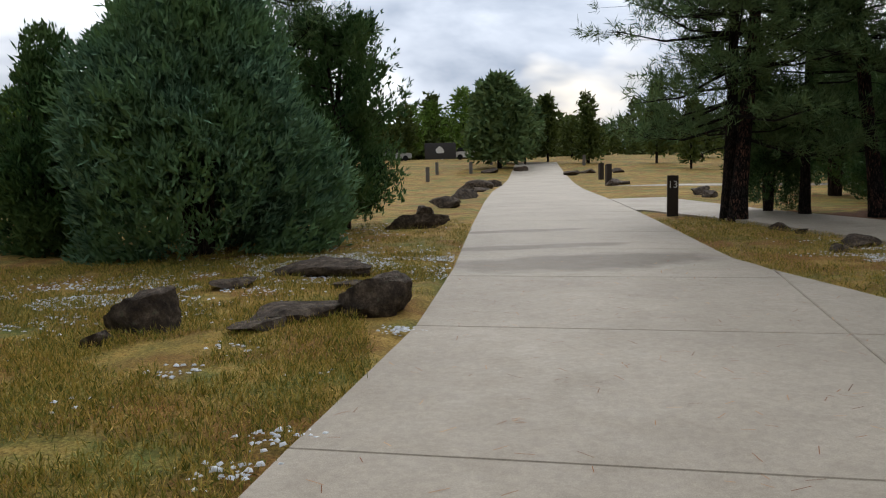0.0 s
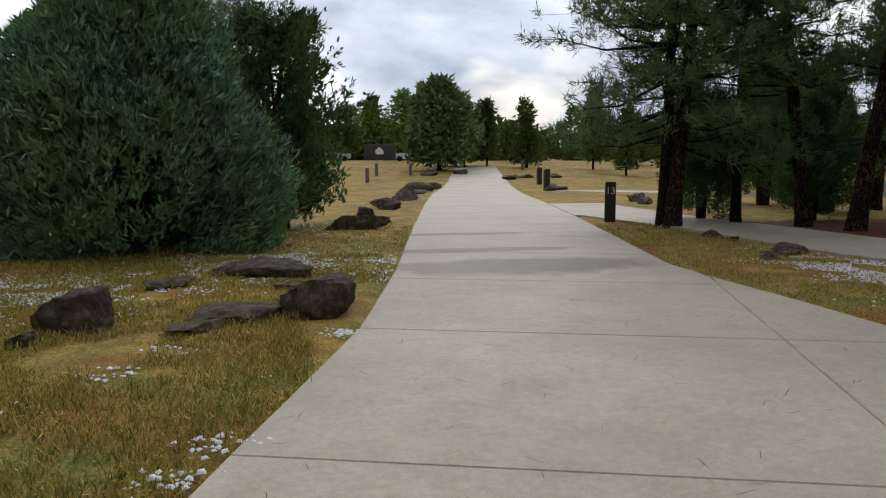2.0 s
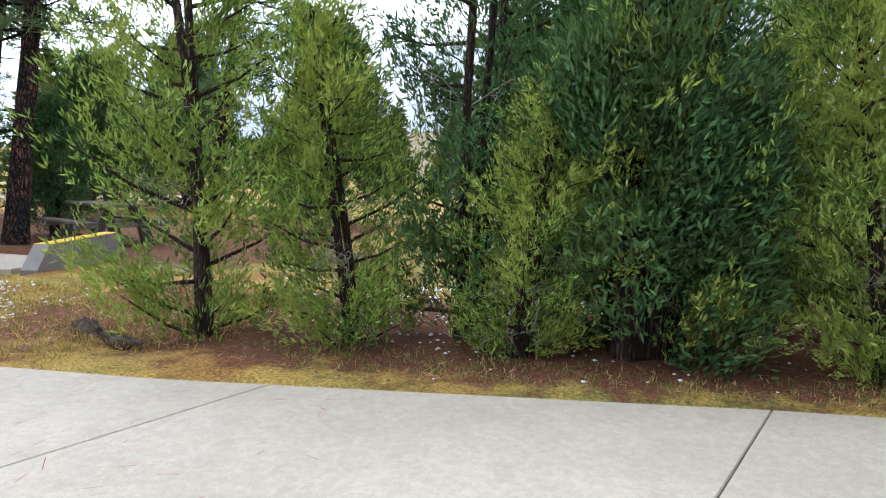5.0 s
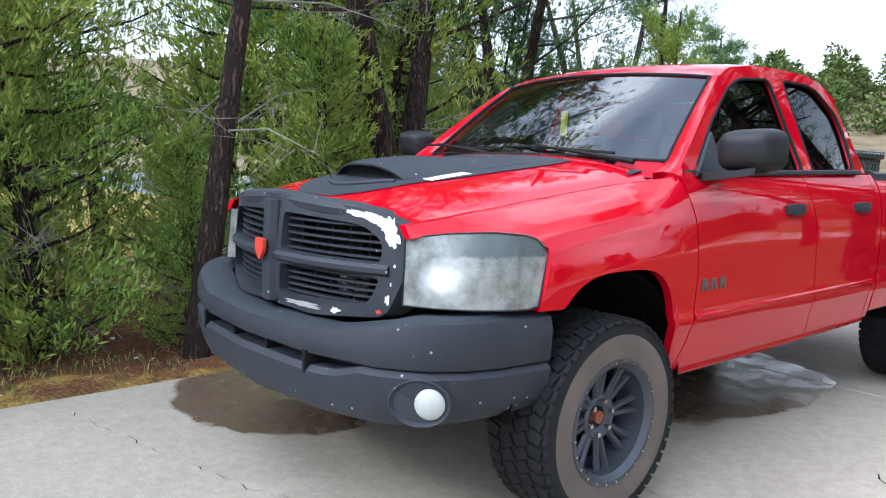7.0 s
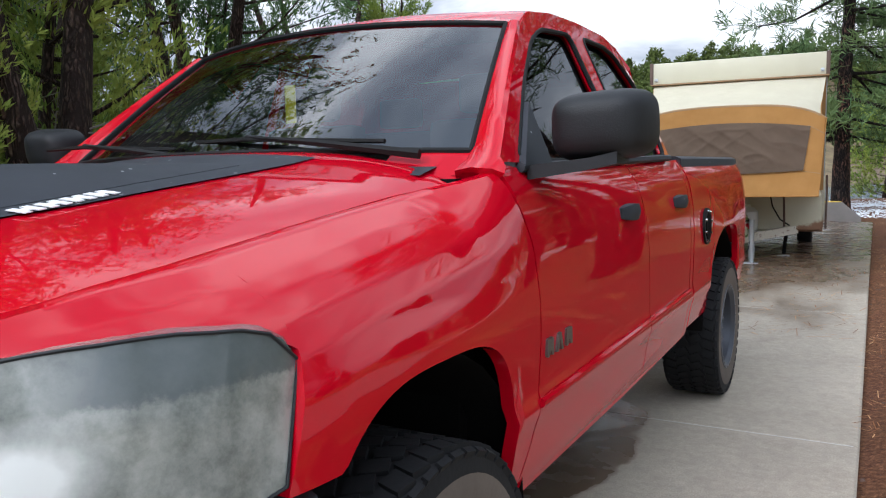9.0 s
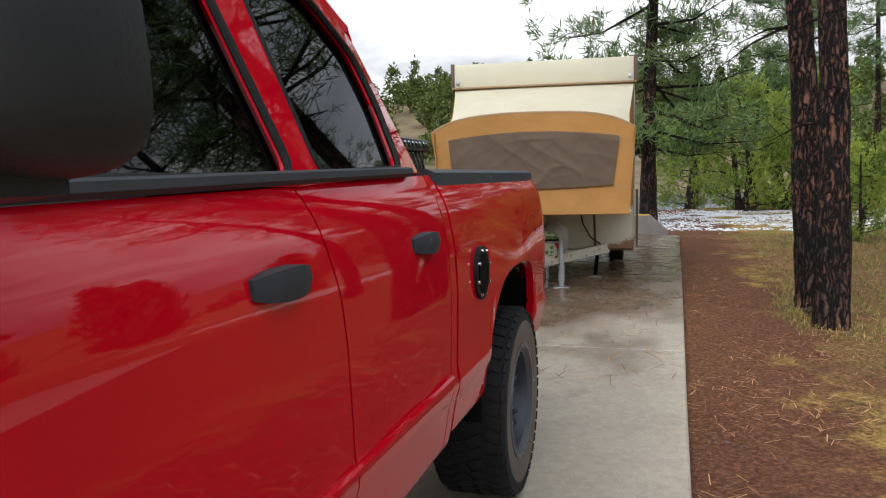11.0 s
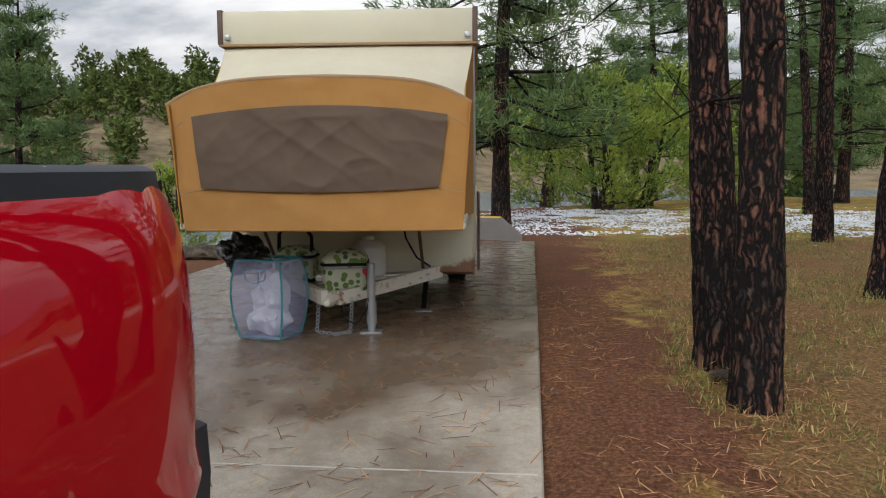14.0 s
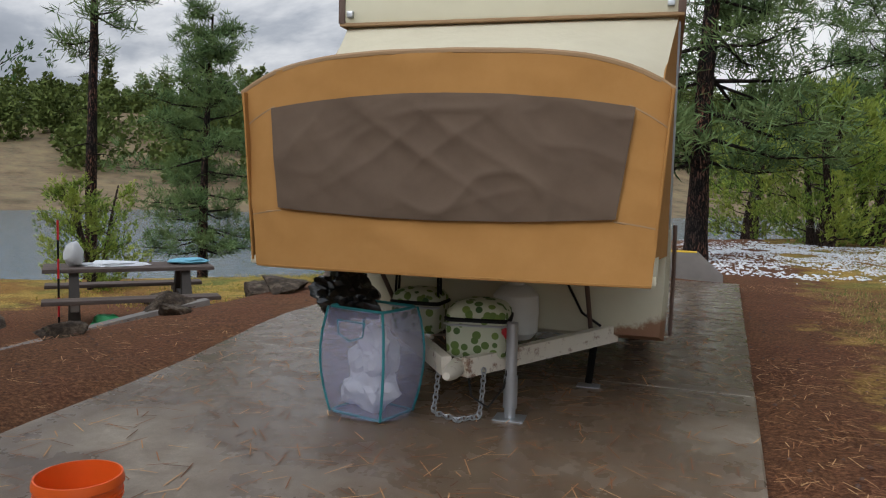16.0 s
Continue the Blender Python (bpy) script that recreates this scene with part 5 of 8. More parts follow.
def make_cowl_corner(s):
    """Painted corner between the bonnet's rear edge and the foot of the windscreen."""
    bm = bmesh.new()

    def at(u, v):
        x = 0.60 + 0.215 * u
        a = min(1.0, x / 0.802)
        return (s * x, 0.462 + (0.415 + 0.155 * a * a - 0.462) * v, (hood_z(x, 0.455) - 0.004) * (1 - v) + (1.440 - 0.012 * a * a + 0.004) * v)

    grid(bm, 10, 5, at)
    bmesh.ops.recalc_face_normals(bm, faces=bm.faces)
    part("cowl_corner", bm, M_PAINT, truck)


both(make_cowl_corner)
# cowl and wipers
bm = bmesh.new()
grid(bm, 16, 5, lambda u, v: ((2 * u - 1) * 0.74, 0.40 + 0.04 * v + 0.11 * v * (2 * u - 1) ** 2, 1.400 + 0.036 * v - 0.03 * (2 * u - 1) ** 2))
part("cowl", bm, M_PLASTIC, truck)
for x0, x1 in ((0.70, 0.12), (-0.05, -0.62)):
    bm = bmesh.new()
    tube(bm, [(x0, 0.47, 1.425), ((x0 + x1) / 2, 0.43, 1.462), (x1, 0.455, 1.490)], [0.014, 0.010, 0.006], 6)
    arm = part("wiper", bm, M_BLACK, truck)
    bm = bmesh.new()
    tube(bm, [(x0 - 0.10, 0.46, 1.462), (x1 + 0.0, 0.452, 1.484), (x1 - 0.22, 0.47, 1.482)], 0.007, 5)
    part("wiper_blade", bm, M_BLACK, arm)
# yellow tag behind the glass
bm = bmesh.new()
box(bm, -0.075, -0.03, 0.86, 0.864, 1.555, 1.685, 0.001)
part("hanging_tag", bm, M_YELLOW, truck, "bright yellow paper permit tag")
# cabin
bm = bmesh.new()
grid(bm, 10, 5, lambda u, v: ((2 * u - 1) * 0.80, 0.48 + 0.42 * v, 1.36 + 0.02 * math.sin(u * 9) - 0.10 * v ** 3))
box(bm, -0.80, 0.80, 0.86, 0.92, 1.0, 1.30, 0.02)
part("dashboard", bm, M_DASH, truck)
bm = bmesh.new()
ringp = [(0.40 + 0.185 * math.cos(a), 1.02 + 0.05 * math.sin(a), 1.27 + 0.175 * math.sin(a)) for a in np.linspace(0, 2 * math.pi, 25)]
tube(bm, ringp, 0.016, 6)
tube(bm, [(0.40, 0.90, 1.2), (0.40, 1.02, 1.27)], 0.04, 8)
tube(bm, [(0.22, 1.02, 1.27), (0.58, 1.02, 1.27)], 0.018, 6)
part("steering_wheel", bm, M_BLACK, truck)
for x in (-0.42, 0.42):
    for y in (1.45, 2.15):
        bm = bmesh.new()
        box(bm, x - 0.24, x + 0.24, y - 0.05, y + 0.07, 1.0, 1.58, 0.04)
        box(bm, x - 0.24, x + 0.24, y - 0.45, y + 0.05, 0.88, 1.05, 0.04)
        box(bm, x - 0.12, x + 0.12, y - 0.02, y + 0.05, 1.60, 1.75, 0.03)
        part("seat", bm, M_SEAT, truck)
for piece, dims in (("cab_floor", (-0.88, 0.88, 0.50, 2.47, 0.56, 0.60)), ("door_lining", (-0.86, -0.83, 0.5, 2.47, 0.61, 1.34)), ("door_lining", (0.83, 0.86, 0.5, 2.47, 0.61, 1.34)), ("firewall", (-0.82, 0.82, 0.44, 0.48, 0.61, 1.36))):
    bm = bmesh.new()
    box(bm, *dims, 0.005)
    part(piece, bm, M_INNER, truck)
# engine bay shade, chassis, bed floor
bm = bmesh.new()
box(bm, -0.46, 0.46, -0.70, 0.42, 0.55, 1.12)
for x in (-0.42, 0.42):
    box(bm, x - 0.05, x + 0.05, -0.75, 4.5, 0.50, 0.66, 0.01)
disc_cyl(bm, (-0.7, 0, 0.44), (0.7, 0, 0.44), 0.055, 12)
disc_cyl(bm, (-0.7, 3.49, 0.43), (0.7, 3.49, 0.43), 0.06, 12)
bmesh.ops.create_uvsphere(bm, u_segments=14, v_segments=10, radius=0.17, matrix=Matrix.Translation((0, 3.49, 0.45)))
tube(bm, [(0.45, 3.2, 0.75), (0.55, 3.5, 0.55)], 0.03, 8)
part("chassis", bm, M_INNER, truck)
bm = bmesh.new()
box(bm, -0.80, 0.80, 2.53, 4.60, 0.90, 0.94)
box(bm, -0.80, 0.80, 2.52, 2.55, 0.92, 1.38)
part("bed_floor", bm, M_BLACK, truck)
bm = bmesh.new()
grid(bm, 12, 8, lambda u, v: ((2 * u - 1) * 0.72, 4.655 - 0.03 * (2 * u - 1) ** 2, 0.72 + 0.68 * v))
thicken(bm, 0.05)
part("tailgate", bm, M_PAINT, truck)
bm = bmesh.new()
rings = []
for k in range(17):
    a = -1 + k / 8
    x = 0.89 * a
    y = 4.77 - 0.22 * abs(a) ** 3.5
    rings.append([(x, y - 0.14, 0.62), (x, y, 0.63), (x, y + 0.012, 0.70), (x, y, 0.82), (x, y - 0.14, 0.83)])
ring_loft(bm, rings)
part("rear_bumper", bm, M_PLASTIC, truck, "black rear step bumper")
for s in (1, -1):
    bm = bmesh.new()
    grid(bm, 6, 8, lambda u, v: (s * (flank_x(4.45 + 0.18 * u, 1.0 + 0.3 * v) + 0.004), 4.45 + 0.18 * u, 0.92 + 0.36 * v))
    thicken(bm, 0.01)
    part("tail_lamp", bm, simple("red_lamp_plastic", (0.35, 0.01, 0.01, 1), 0.2), truck) if s < 0 else bm.free()


# nose: grille shell, bars, lamps, bumper
outer = rounded([(-0.60, 0.845), (-0.30, 0.815), (0.30, 0.815), (0.60, 0.845), (0.665, 1.02), (0.655, 1.165), (0.49, 1.225), (0.0, 1.252), (-0.49, 1.225), (-0.655, 1.165), (-0.665, 1.02)], 0.05, 3)
cells4 = []
for sx in (-1, 1):
    cells4.append(rounded([(sx * 0.075, 1.035), (sx * 0.575, 1.035), (sx * 0.57, 1.115), (sx * 0.49, 1.165), (sx * 0.075, 1.185)], 0.03, 3))
    cells4.append(rounded([(sx * 0.075, 0.985), (sx * 0.575, 0.985), (sx * 0.53, 0.885), (sx * 0.075, 0.865)], 0.03, 3))
bm = bmesh.new()
holed_plate(bm, outer, cells4, 0.09, lambda u, v, w: (u * (1 + 0.03 * (w / 0.09)), nose_y(u, v) - 0.012 + w, v))
grille = part("grille", bm, M_PLASTIC, truck, "black painted grille with chipped patches")
# rolled upper lip that meets the bonnet
bm = bmesh.new()
tube(bm, [(x, nose_y(x, 1.2) + 0.030, lerp_table(abs(x), [0, 0.45, 0.60, 0.665], [1.232, 1.205, 1.16, 1.04])) for x in np.linspace(-0.665, 0.665, 25)], 0.038, 10)
part("grille_lip", bm, M_PLASTIC, grille)
bm = bmesh.new()
tube(bm, [(0, nose_y(0) + 0.010, 0.83), (0, nose_y(0) + 0.004, 1.0), (0, nose_y(0) + 0.012, 1.225)], [0.045, 0.047, 0.045], 10)
part("grille_bar", bm, M_PLASTIC, grille)
bm = bmesh.new()
tube(bm, [(x, nose_y(x) - 0.004, 1.01) for x in np.linspace(-0.60, 0.60, 17)], 0.022, 8)
part("grille_bar", bm, M_PLASTIC, grille)
for sx in (-1, 1):
    for k in range(5):
        for base, dz in ((1.048, 0.028), (0.88, 0.024)):
            z = base + dz * k
            w = 0.575
            if z > 1.13:
                w = 0.52
            if z < 0.90:
                w = 0.54
            bm = bmesh.new()
            rings = []
            for x in np.linspace(0.06, w, 7):
                y = nose_y(x) + 0.035
                rings.append([(sx * x, y - 0.012, z - 0.004), (sx * x, y + 0.020, z - 0.003), (sx * x, y + 0.020, z + 0.003), (sx * x, y - 0.012, z + 0.004)])
            ring_loft(bm, rings)
            part("slat", bm, M_PLASTIC, grille, smooth=False)
    for k in range(5):
        bm = bmesh.new()
        x = 0.14 + 0.085 * k
        tube(bm, [(sx * x, nose_y(x) + 0.045, 0.86), (sx * x, nose_y(x) + 0.05, 1.16)], 0.004, 4)
        part("rib", bm, M_BLACK, grille)
    # auxiliary lamps behind the bars
    bm = bmesh.new()
    x = 0.36
    disc_cyl(bm, (sx * x, nose_y(x) + 0.075, 0.925), (sx * x, nose_y(x) + 0.12, 0.925), 0.065, 20)
    part("driving_lamp", bm, M_LAMP_CLEAR, grille, "round clear auxiliary lamp")
# plain dark sheet added behind the bars in place of the shaded depth
bm = bmesh.new()
grid(bm, 12, 4, lambda u, v: ((2 * u - 1) * 0.60, nose_y((2 * u - 1) * 0.6) + 0.16, 0.82 + 0.37 * v))
part("radiator", bm, M_BLACK, truck)
# shield emblem as a plain red shape
bm = bmesh.new()
holed_plate(bm, rounded([(-0.032, 1.045), (0.032, 1.045), (0.034, 1.0), (0.0, 0.955), (-0.034, 1.0)], 0.01, 2), [], 0.014, lambda u, v, w: (u, nose_y(0) - 0.062 + w, v + 0.030))
part("emblem", bm, M_EMBLEM, grille, "small red shield emblem")


# chipped paint patches on the grille shell
def chip(x, z, w, h, seed, parent, material, tilt=0.0):
    bm = bmesh.new()
    pts = []
    ct, st = math.cos(tilt), math.sin(tilt)
    for k in range(46):
        a = 2 * math.pi * k / 46
        r = 0.70 + 0.42 * noise.noise((math.cos(a) * 1.6 + seed, math.sin(a) * 1.6, seed)) + 0.30 * noise.noise((math.cos(a) * 5.5, math.sin(a) * 5.5 + seed, 2.0))
        dx, dz = w * r * math.cos(a), h * r * math.sin(a)
        px, pz = x + dx * ct - dz * st, z + dx * st + dz * ct
        pts.append(bm.verts.new((px, nose_y(px, pz) - 0.0165, pz)))
    bm.faces.new(pts)
    part("paint_chip", bm, material, parent, "bare patch where black paint peeled")


for args in ((0.606, 1.140, 0.034, 0.062, 1.1, M_CHIP, 0.25), (0.53, 1.192, 0.095, 0.020, 2.3, M_CHIP, -0.28), (0.575, 1.178, 0.05, 0.028, 3.3, M_CHIP, -0.4), (0.46, 1.205, 0.05, 0.014, 8.3, M_CHIP, -0.2), (0.605, 0.91, 0.013, 0.020, 3.7), (0.24, 0.846, 0.14, 0.013, 4.2, simple("grey_primer", (0.30, 0.30, 0.27, 1), 0.8)), (0.40, 0.845, 0.030, 0.013, 5.2), (0.626, 1.03, 0.006, 0.008, 6.0), (0.615, 0.965, 0.004, 0.009, 7.0), (-0.02, 0.838, 0.05, 0.007, 9.0, M_EMBLEM), (0.575, 0.862, 0.012, 0.010, 9.6, M_EMBLEM)):
    chip(*args[:5], grille, args[5] if len(args) > 5 else M_CHIP, args[6] if len(args) > 6 else 0.0)


def lamp_at(u, v, out=0.0):
    # from the grille's flank round to the fender
    x = lerp_table(u, [0, 0.25, 0.5, 0.75, 1.0], [0.690, 0.800, 0.885, 0.945, 0.976])
    y = lerp_table(u, [0, 0.25, 0.5, 0.75, 1.0], [-0.775, -0.705, -0.610, -0.500, -0.376]) + 0.028 * (2 * v - 1) * u * u
    top = lerp_table(u, [0, 0.3, 0.6, 0.85, 0.95, 1.0], [1.135, 1.160, 1.168, 1.156, 1.135, 1.095])
    low = lerp_table(u, [0, 0.5, 0.95, 1.0], [0.905, 0.903, 0.905, 0.915])
    z = low + (top - low) * v
    n = Vector((0.62 + 0.38 * u, -0.78 + 0.6 * u, 0)).normalized()
    b = 0.018 * math.sin(math.pi * v) * math.sin(math.pi * min(1, max(0, u))) - 0.02 * v
    return (x + n.x * (b + out), y + n.y * (b + out), z)


def make_lamp(s):
    bm = bmesh.new()
    grid(bm, 22, 12, lambda u, v: (s * lamp_at(u, v)[0],) + lamp_at(u, v)[1:])
    rim = [e for e in bm.edges if e.is_boundary]
    ext = bmesh.ops.extrude_edge_only(bm, edges=rim)
    for v in [g for g in ext["geom"] if isinstance(g, bmesh.types.BMVert)]:
        v.co.x -= s * 0.03
        v.co.y += 0.04
    bmesh.ops.recalc_face_normals(bm, faces=bm.faces)
    lens = part("headlight", bm, M_LENS, truck, "hazed and yellowed headlight lens")
    bm = bmesh.new()
    loop = [lamp_at(u, 0, 0.002) for u in np.linspace(0, 1, 12)] + [lamp_at(1, v, 0.002) for v in np.linspace(0, 1, 6)] + [lamp_at(u, 1, 0.002) for u in np.linspace(1, 0, 12)] + [lamp_at(0, v, 0.002) for v in np.linspace(1, 0, 6)]
    tube(bm, [(s * p[0], p[1], p[2]) for p in loop], 0.003, 5)
    part("lamp_seal", bm, M_CHARCOAL, lens)


both(make_lamp)


def bumper_ring(a, prof):
    """A cross-section of the front bumper at a from -1 to 1, from its profile of (outward, height)."""
    t = abs(a)
    s = 1 if a >= 0 else -1
    x = lerp_table(t, [0, 0.3, 0.55, 0.7, 0.8, 0.88, 1.0], [0, 0.42, 0.72, 0.86, 0.93, 0.965, 0.985])
    y = lerp_table(t, [0, 0.3, 0.55, 0.7, 0.8, 0.88, 1.0], [-1.03, -1.0, -0.91, -0.80, -0.68, -0.55, -0.33])
    ang = lerp_table(t, [0, 0.3, 0.55, 0.7, 0.8, 0.88, 1.0], [0, 8, 24, 42, 60, 76, 88])
    nx_, ny_ = s * math.sin(radians(ang)), -math.cos(radians(ang))
    return [(s * x + nx_ * o, y + ny_ * o, z) for o, z in prof(t)]


def upper_prof(t):
    top = lerp_table(t, [0, 0.35, 0.55, 0.65, 1], [0.805, 0.815, 0.86, 0.885, 0.89])
    return [(-0.16, top - 0.01), (-0.05, top), (-0.012, top - 0.018), (0.0, top - 0.06), (-0.003, 0.728), (-0.010, 0.711), (-0.16, 0.709)]


def lower_prof(t):
    low = lerp_table(t, [0, 0.5, 0.8, 1], [0.485, 0.495, 0.515, 0.53])
    top = lerp_table(t, [0, 0.40, 0.5, 1], [0.668, 0.668, 0.704, 0.704])
    return [(-0.16, top), (-0.02, top), (0.0, top - 0.02), (-0.006, 0.60), (-0.03, low + 0.03), (-0.07, low), (-0.16, low)]


steps_b = [k / 24 for k in range(-24, 25)]
bm = bmesh.new()
ring_loft(bm, [bumper_ring(a, upper_prof) for a in steps_b])
bumper = part("front_bumper", bm, M_PLASTIC, truck, "scuffed matte black front bumper")
bm = bmesh.new()
ring_loft(bm, [bumper_ring(a, lower_prof) for a in steps_b])
part("bumper_valance", bm, M_PLASTIC, bumper)
bm = bmesh.new()
ring_loft(bm, [bumper_ring(a * 0.46, lambda t: [(-0.10, 0.63), (-0.09, 0.63), (-0.09, 0.72), (-0.10, 0.72)]) for a in np.linspace(-1, 1, 13)])
part("bumper_vent", bm, M_BLACK, bumper)
for k in range(4):
    bm = bmesh.new()
    x = -0.42 + 0.28 * k
    box(bm, x - 0.008, x + 0.008, -1.0, -0.93, 0.64, 0.72)
    part("vent_rib", bm, M_BLACK, bumper)


def make_fog(s):
    bm = bmesh.new()
    a = 0.685
    c = Vector(bumper_ring(a, lambda t: [(-0.002, 0.605)])[0])
    out = (Vector(bumper_ring(a, lambda t: [(0.1, 0.605)])[0]) - c).normalized()
    c.x *= s
    out.x *= s
    u = Vector((0, 0, 1))
    w = out.cross(u).normalized()
    rings = []
    for r, d in ((0.098, -0.004), (0.092, 0.006), (0.080, -0.002), (0.062, -0.030)):
        rings.append([c + out * d + (w * math.cos(t) * 1.12 + u * math.sin(t) * 0.85) * r for t in np.linspace(0, 2 * math.pi, 28, endpoint=False)])
    ring_loft(bm, rings)
    bezel = part("fog_lamp", bm, M_PLASTIC, truck, "round fog lamp in the bumper")
    bm = bmesh.new()
    rings = []
    for r, d in ((0.052, -0.03), (0.052, 0.002), (0.040, 0.012), (0.012, 0.018)):
        rings.append([c + w * (-0.034 * s) + out * d + (w * math.cos(t) + u * math.sin(t)) * r for t in np.linspace(0, 2 * math.pi, 20, endpoint=False)])
    ring_loft(bm, rings)
    part("fog_glass", bm, M_HAZE, bezel)


both(make_fog)


# plain badge on the door
M_BADGE = simple("tarnished_badge_metal", (0.16, 0.15, 0.14, 1), 0.4, 0.7)
for k in range(3):
    # three plain bright badge blocks
    bm = bmesh.new()
    y = 0.628 + 0.075 * k
    x = flank_x(y, 0.90)
    z = 0.885
    if k == 1:
        holed_plate(bm, [(-0.025, 0), (-0.012, 0), (0.0, 0.035), (0.012, 0), (0.025, 0), (0.009, 0.05), (-0.009, 0.05)], [], 0.008, lambda u, v, w: (x + w, y + u, z + v))
    else:
        holed_plate(bm, rounded([(-0.022, 0), (-0.01, 0.0), (0.0, 0.02), (0.012, 0), (0.024, 0), (0.022, 0.05), (-0.022, 0.05)], 0.006, 2), [], 0.008, lambda u, v, w: (x + w, y + u, z + v))
    part("badge", bm, M_BADGE, truck, "tarnished metal badge block")


# wheels
def make_wheel():
    w = thing("wheel_proto")
    bm = bmesh.new()
    prof = [(-0.145, 0.245), (-0.152, 0.29), (-0.152, 0.345), (-0.140, 0.388), (-0.115, 0.397), (0.115, 0.397), (0.140, 0.388), (0.152, 0.345), (0.150, 0.30), (0.145, 0.245)]
    seg = 56
    rings = [[(px, r * math.cos(a), r * math.sin(a)) for a in np.linspace(0, 2 * math.pi, seg, endpoint=False)] for px, r in prof]
    vs = ring_loft(bm, rings, caps=False)
    bm.faces.ensure_lookup_table()
    for i, f in enumerate(bm.faces):
        band = i // seg
        f.material_index = 1 if band in (0, 1, 7, 8) else 0
    tyre = part("tyre", bm, [M_RUBBER, M_DUSTY], w, "dusty black off-road tyre")
    bm = bmesh.new()
    pitch = 2 * math.pi / 46
    for k in range(46):
        for px, wd, sh, tw in ((-0.104, 0.056, 0.0, -0.30), (-0.036, 0.060, 0.5, 0.45), (0.036, 0.060, 0.0, 0.45), (0.104, 0.056, 0.5, -0.30)):
            m = Matrix.Rotation((k + sh) * pitch, 4, "X") @ Matrix.Translation((px, 0, 0.400)) @ Matrix.Rotation(tw, 4, "Z")
            box(bm, -wd / 2, wd / 2, -0.0225, 0.0225, -0.008, 0.006, 0, m)
        for side in (-1, 1):
            m = Matrix.Rotation((k + 0.5) * pitch, 4, "X") @ Matrix.Translation((side * 0.140, 0, 0.382)) @ Matrix.Rotation(side * 0.5, 4, "Y")
            box(bm, -0.009, 0.006, -0.020, 0.020, -0.018, 0.012, 0, m)
    tread = part("tread", bm, M_RUBBER, tyre, smooth=False)
    tagged(tread, kind="stuff")
    bm = bmesh.new()
    prof = [(-0.14, 0.235), (0.120, 0.235), (0.142, 0.250), (0.150, 0.248), (0.150, 0.232), (0.128, 0.212), (0.02, 0.205), (0.0, 0.20)]
    rings = [[(px, r * math.cos(a), r * math.sin(a)) for a in np.linspace(0, 2 * math.pi, 40, endpoint=False)] for px, r in prof]
    ring_loft(bm, rings, caps=False)
    rim = part("rim", bm, M_RIM, w, "grey alloy wheel with bolted lip")
    for k in range(8):
        a = 2 * math.pi * k / 8
        for da in (-0.13, 0.13):
            bm = bmesh.new()
            m = Matrix.Rotation(a, 4, "X")
            c, e = Vector((0.058, math.sin(da * 0.8) * 0.085, math.cos(da) * 0.075)), Vector((0.075, math.sin(da) * 0.215, math.cos(da) * 0.212))
            tube(bm, [m @ c, m @ c.lerp(e, 0.5), m @ e], [0.017, 0.014, 0.017], 6)
            part("spoke", bm, M_RIM, rim)
    bm = bmesh.new()
    rings = [[(px, r * math.cos(a), r * math.sin(a)) for a in np.linspace(0, 2 * math.pi, 28, endpoint=False)] for px, r in ((0.0, 0.095), (0.07, 0.092), (0.078, 0.080), (0.060, 0.045), (0.030, 0.040))]
    ring_loft(bm, rings)
    part("hub", bm, M_RIM, rim)
    bm = bmesh.new()
    disc_cyl(bm, (0.0, 0, 0), (-0.01, 0, 0), 0.20, 24)
    part("brake_disc", bm, M_INNER, rim)
    for k in range(6):
        a = 2 * math.pi * k / 6 + 0.2
        bm = bmesh.new()
        disc_cyl(bm, (0.06, 0.066 * math.cos(a), 0.066 * math.sin(a)), (0.088, 0.066 * math.cos(a), 0.066 * math.sin(a)), 0.010, 6)
        part("lug_nut", bm, M_CHROME, rim)
    for k in range(24):
        a = 2 * math.pi * k / 24
        bm = bmesh.new()
        disc_cyl(bm, (0.146, 0.240 * math.cos(a), 0.240 * math.sin(a)), (0.1545, 0.240 * math.cos(a), 0.240 * math.sin(a)), 0.005, 6)
        part("rim_bolt", bm, M_CHROME, rim)
    bm = bmesh.new()
    disc_cyl(bm, (0.02, 0, 0), (0.072, 0, 0), 0.026, 12)
    part("axle_cap", bm, simple("rusty_cap", (0.22, 0.07, 0.03, 1), 0.8), rim)
    return w


# each wheel's tyre and rim hang straight on the truck
def mount(s, y, turn):
    w = make_wheel() if not WHEELS else None
    if w:
        WHEELS.append(w)
        src = w
    else:
        src = WHEELS[0]
    m = Matrix.Translation((s * (0.875 if y < 1 else 0.850), y, 0.427)) @ Matrix.Rotation(math.pi if s < 0 else 0, 4, "Z") @ Matrix.Rotation(turn, 4, "X")
    for o in src.children:
        c = copy_thing(o, m)
        c.parent = truck


WHEELS = []
for s, y, turn in ((1, 0.015, 0.1), (-1, 0.015, 0.5), (1, 3.49, 0.9), (-1, 3.49, 1.3)):
    mount(s, y, turn)
for o in list(WHEELS[0].children_recursive) + [WHEELS[0]]:
    bpy.data.objects.remove(o)


# ---- loose load in the truck bed ----
def checker_plate():
    n = Nodes("dark_checker_plate", 0.42, 0.7)
    n.color(n.mix(n.noise(9, 5), (0.05, 0.055, 0.07, 1), (0.10, 0.105, 0.12, 1)))
    return n.m


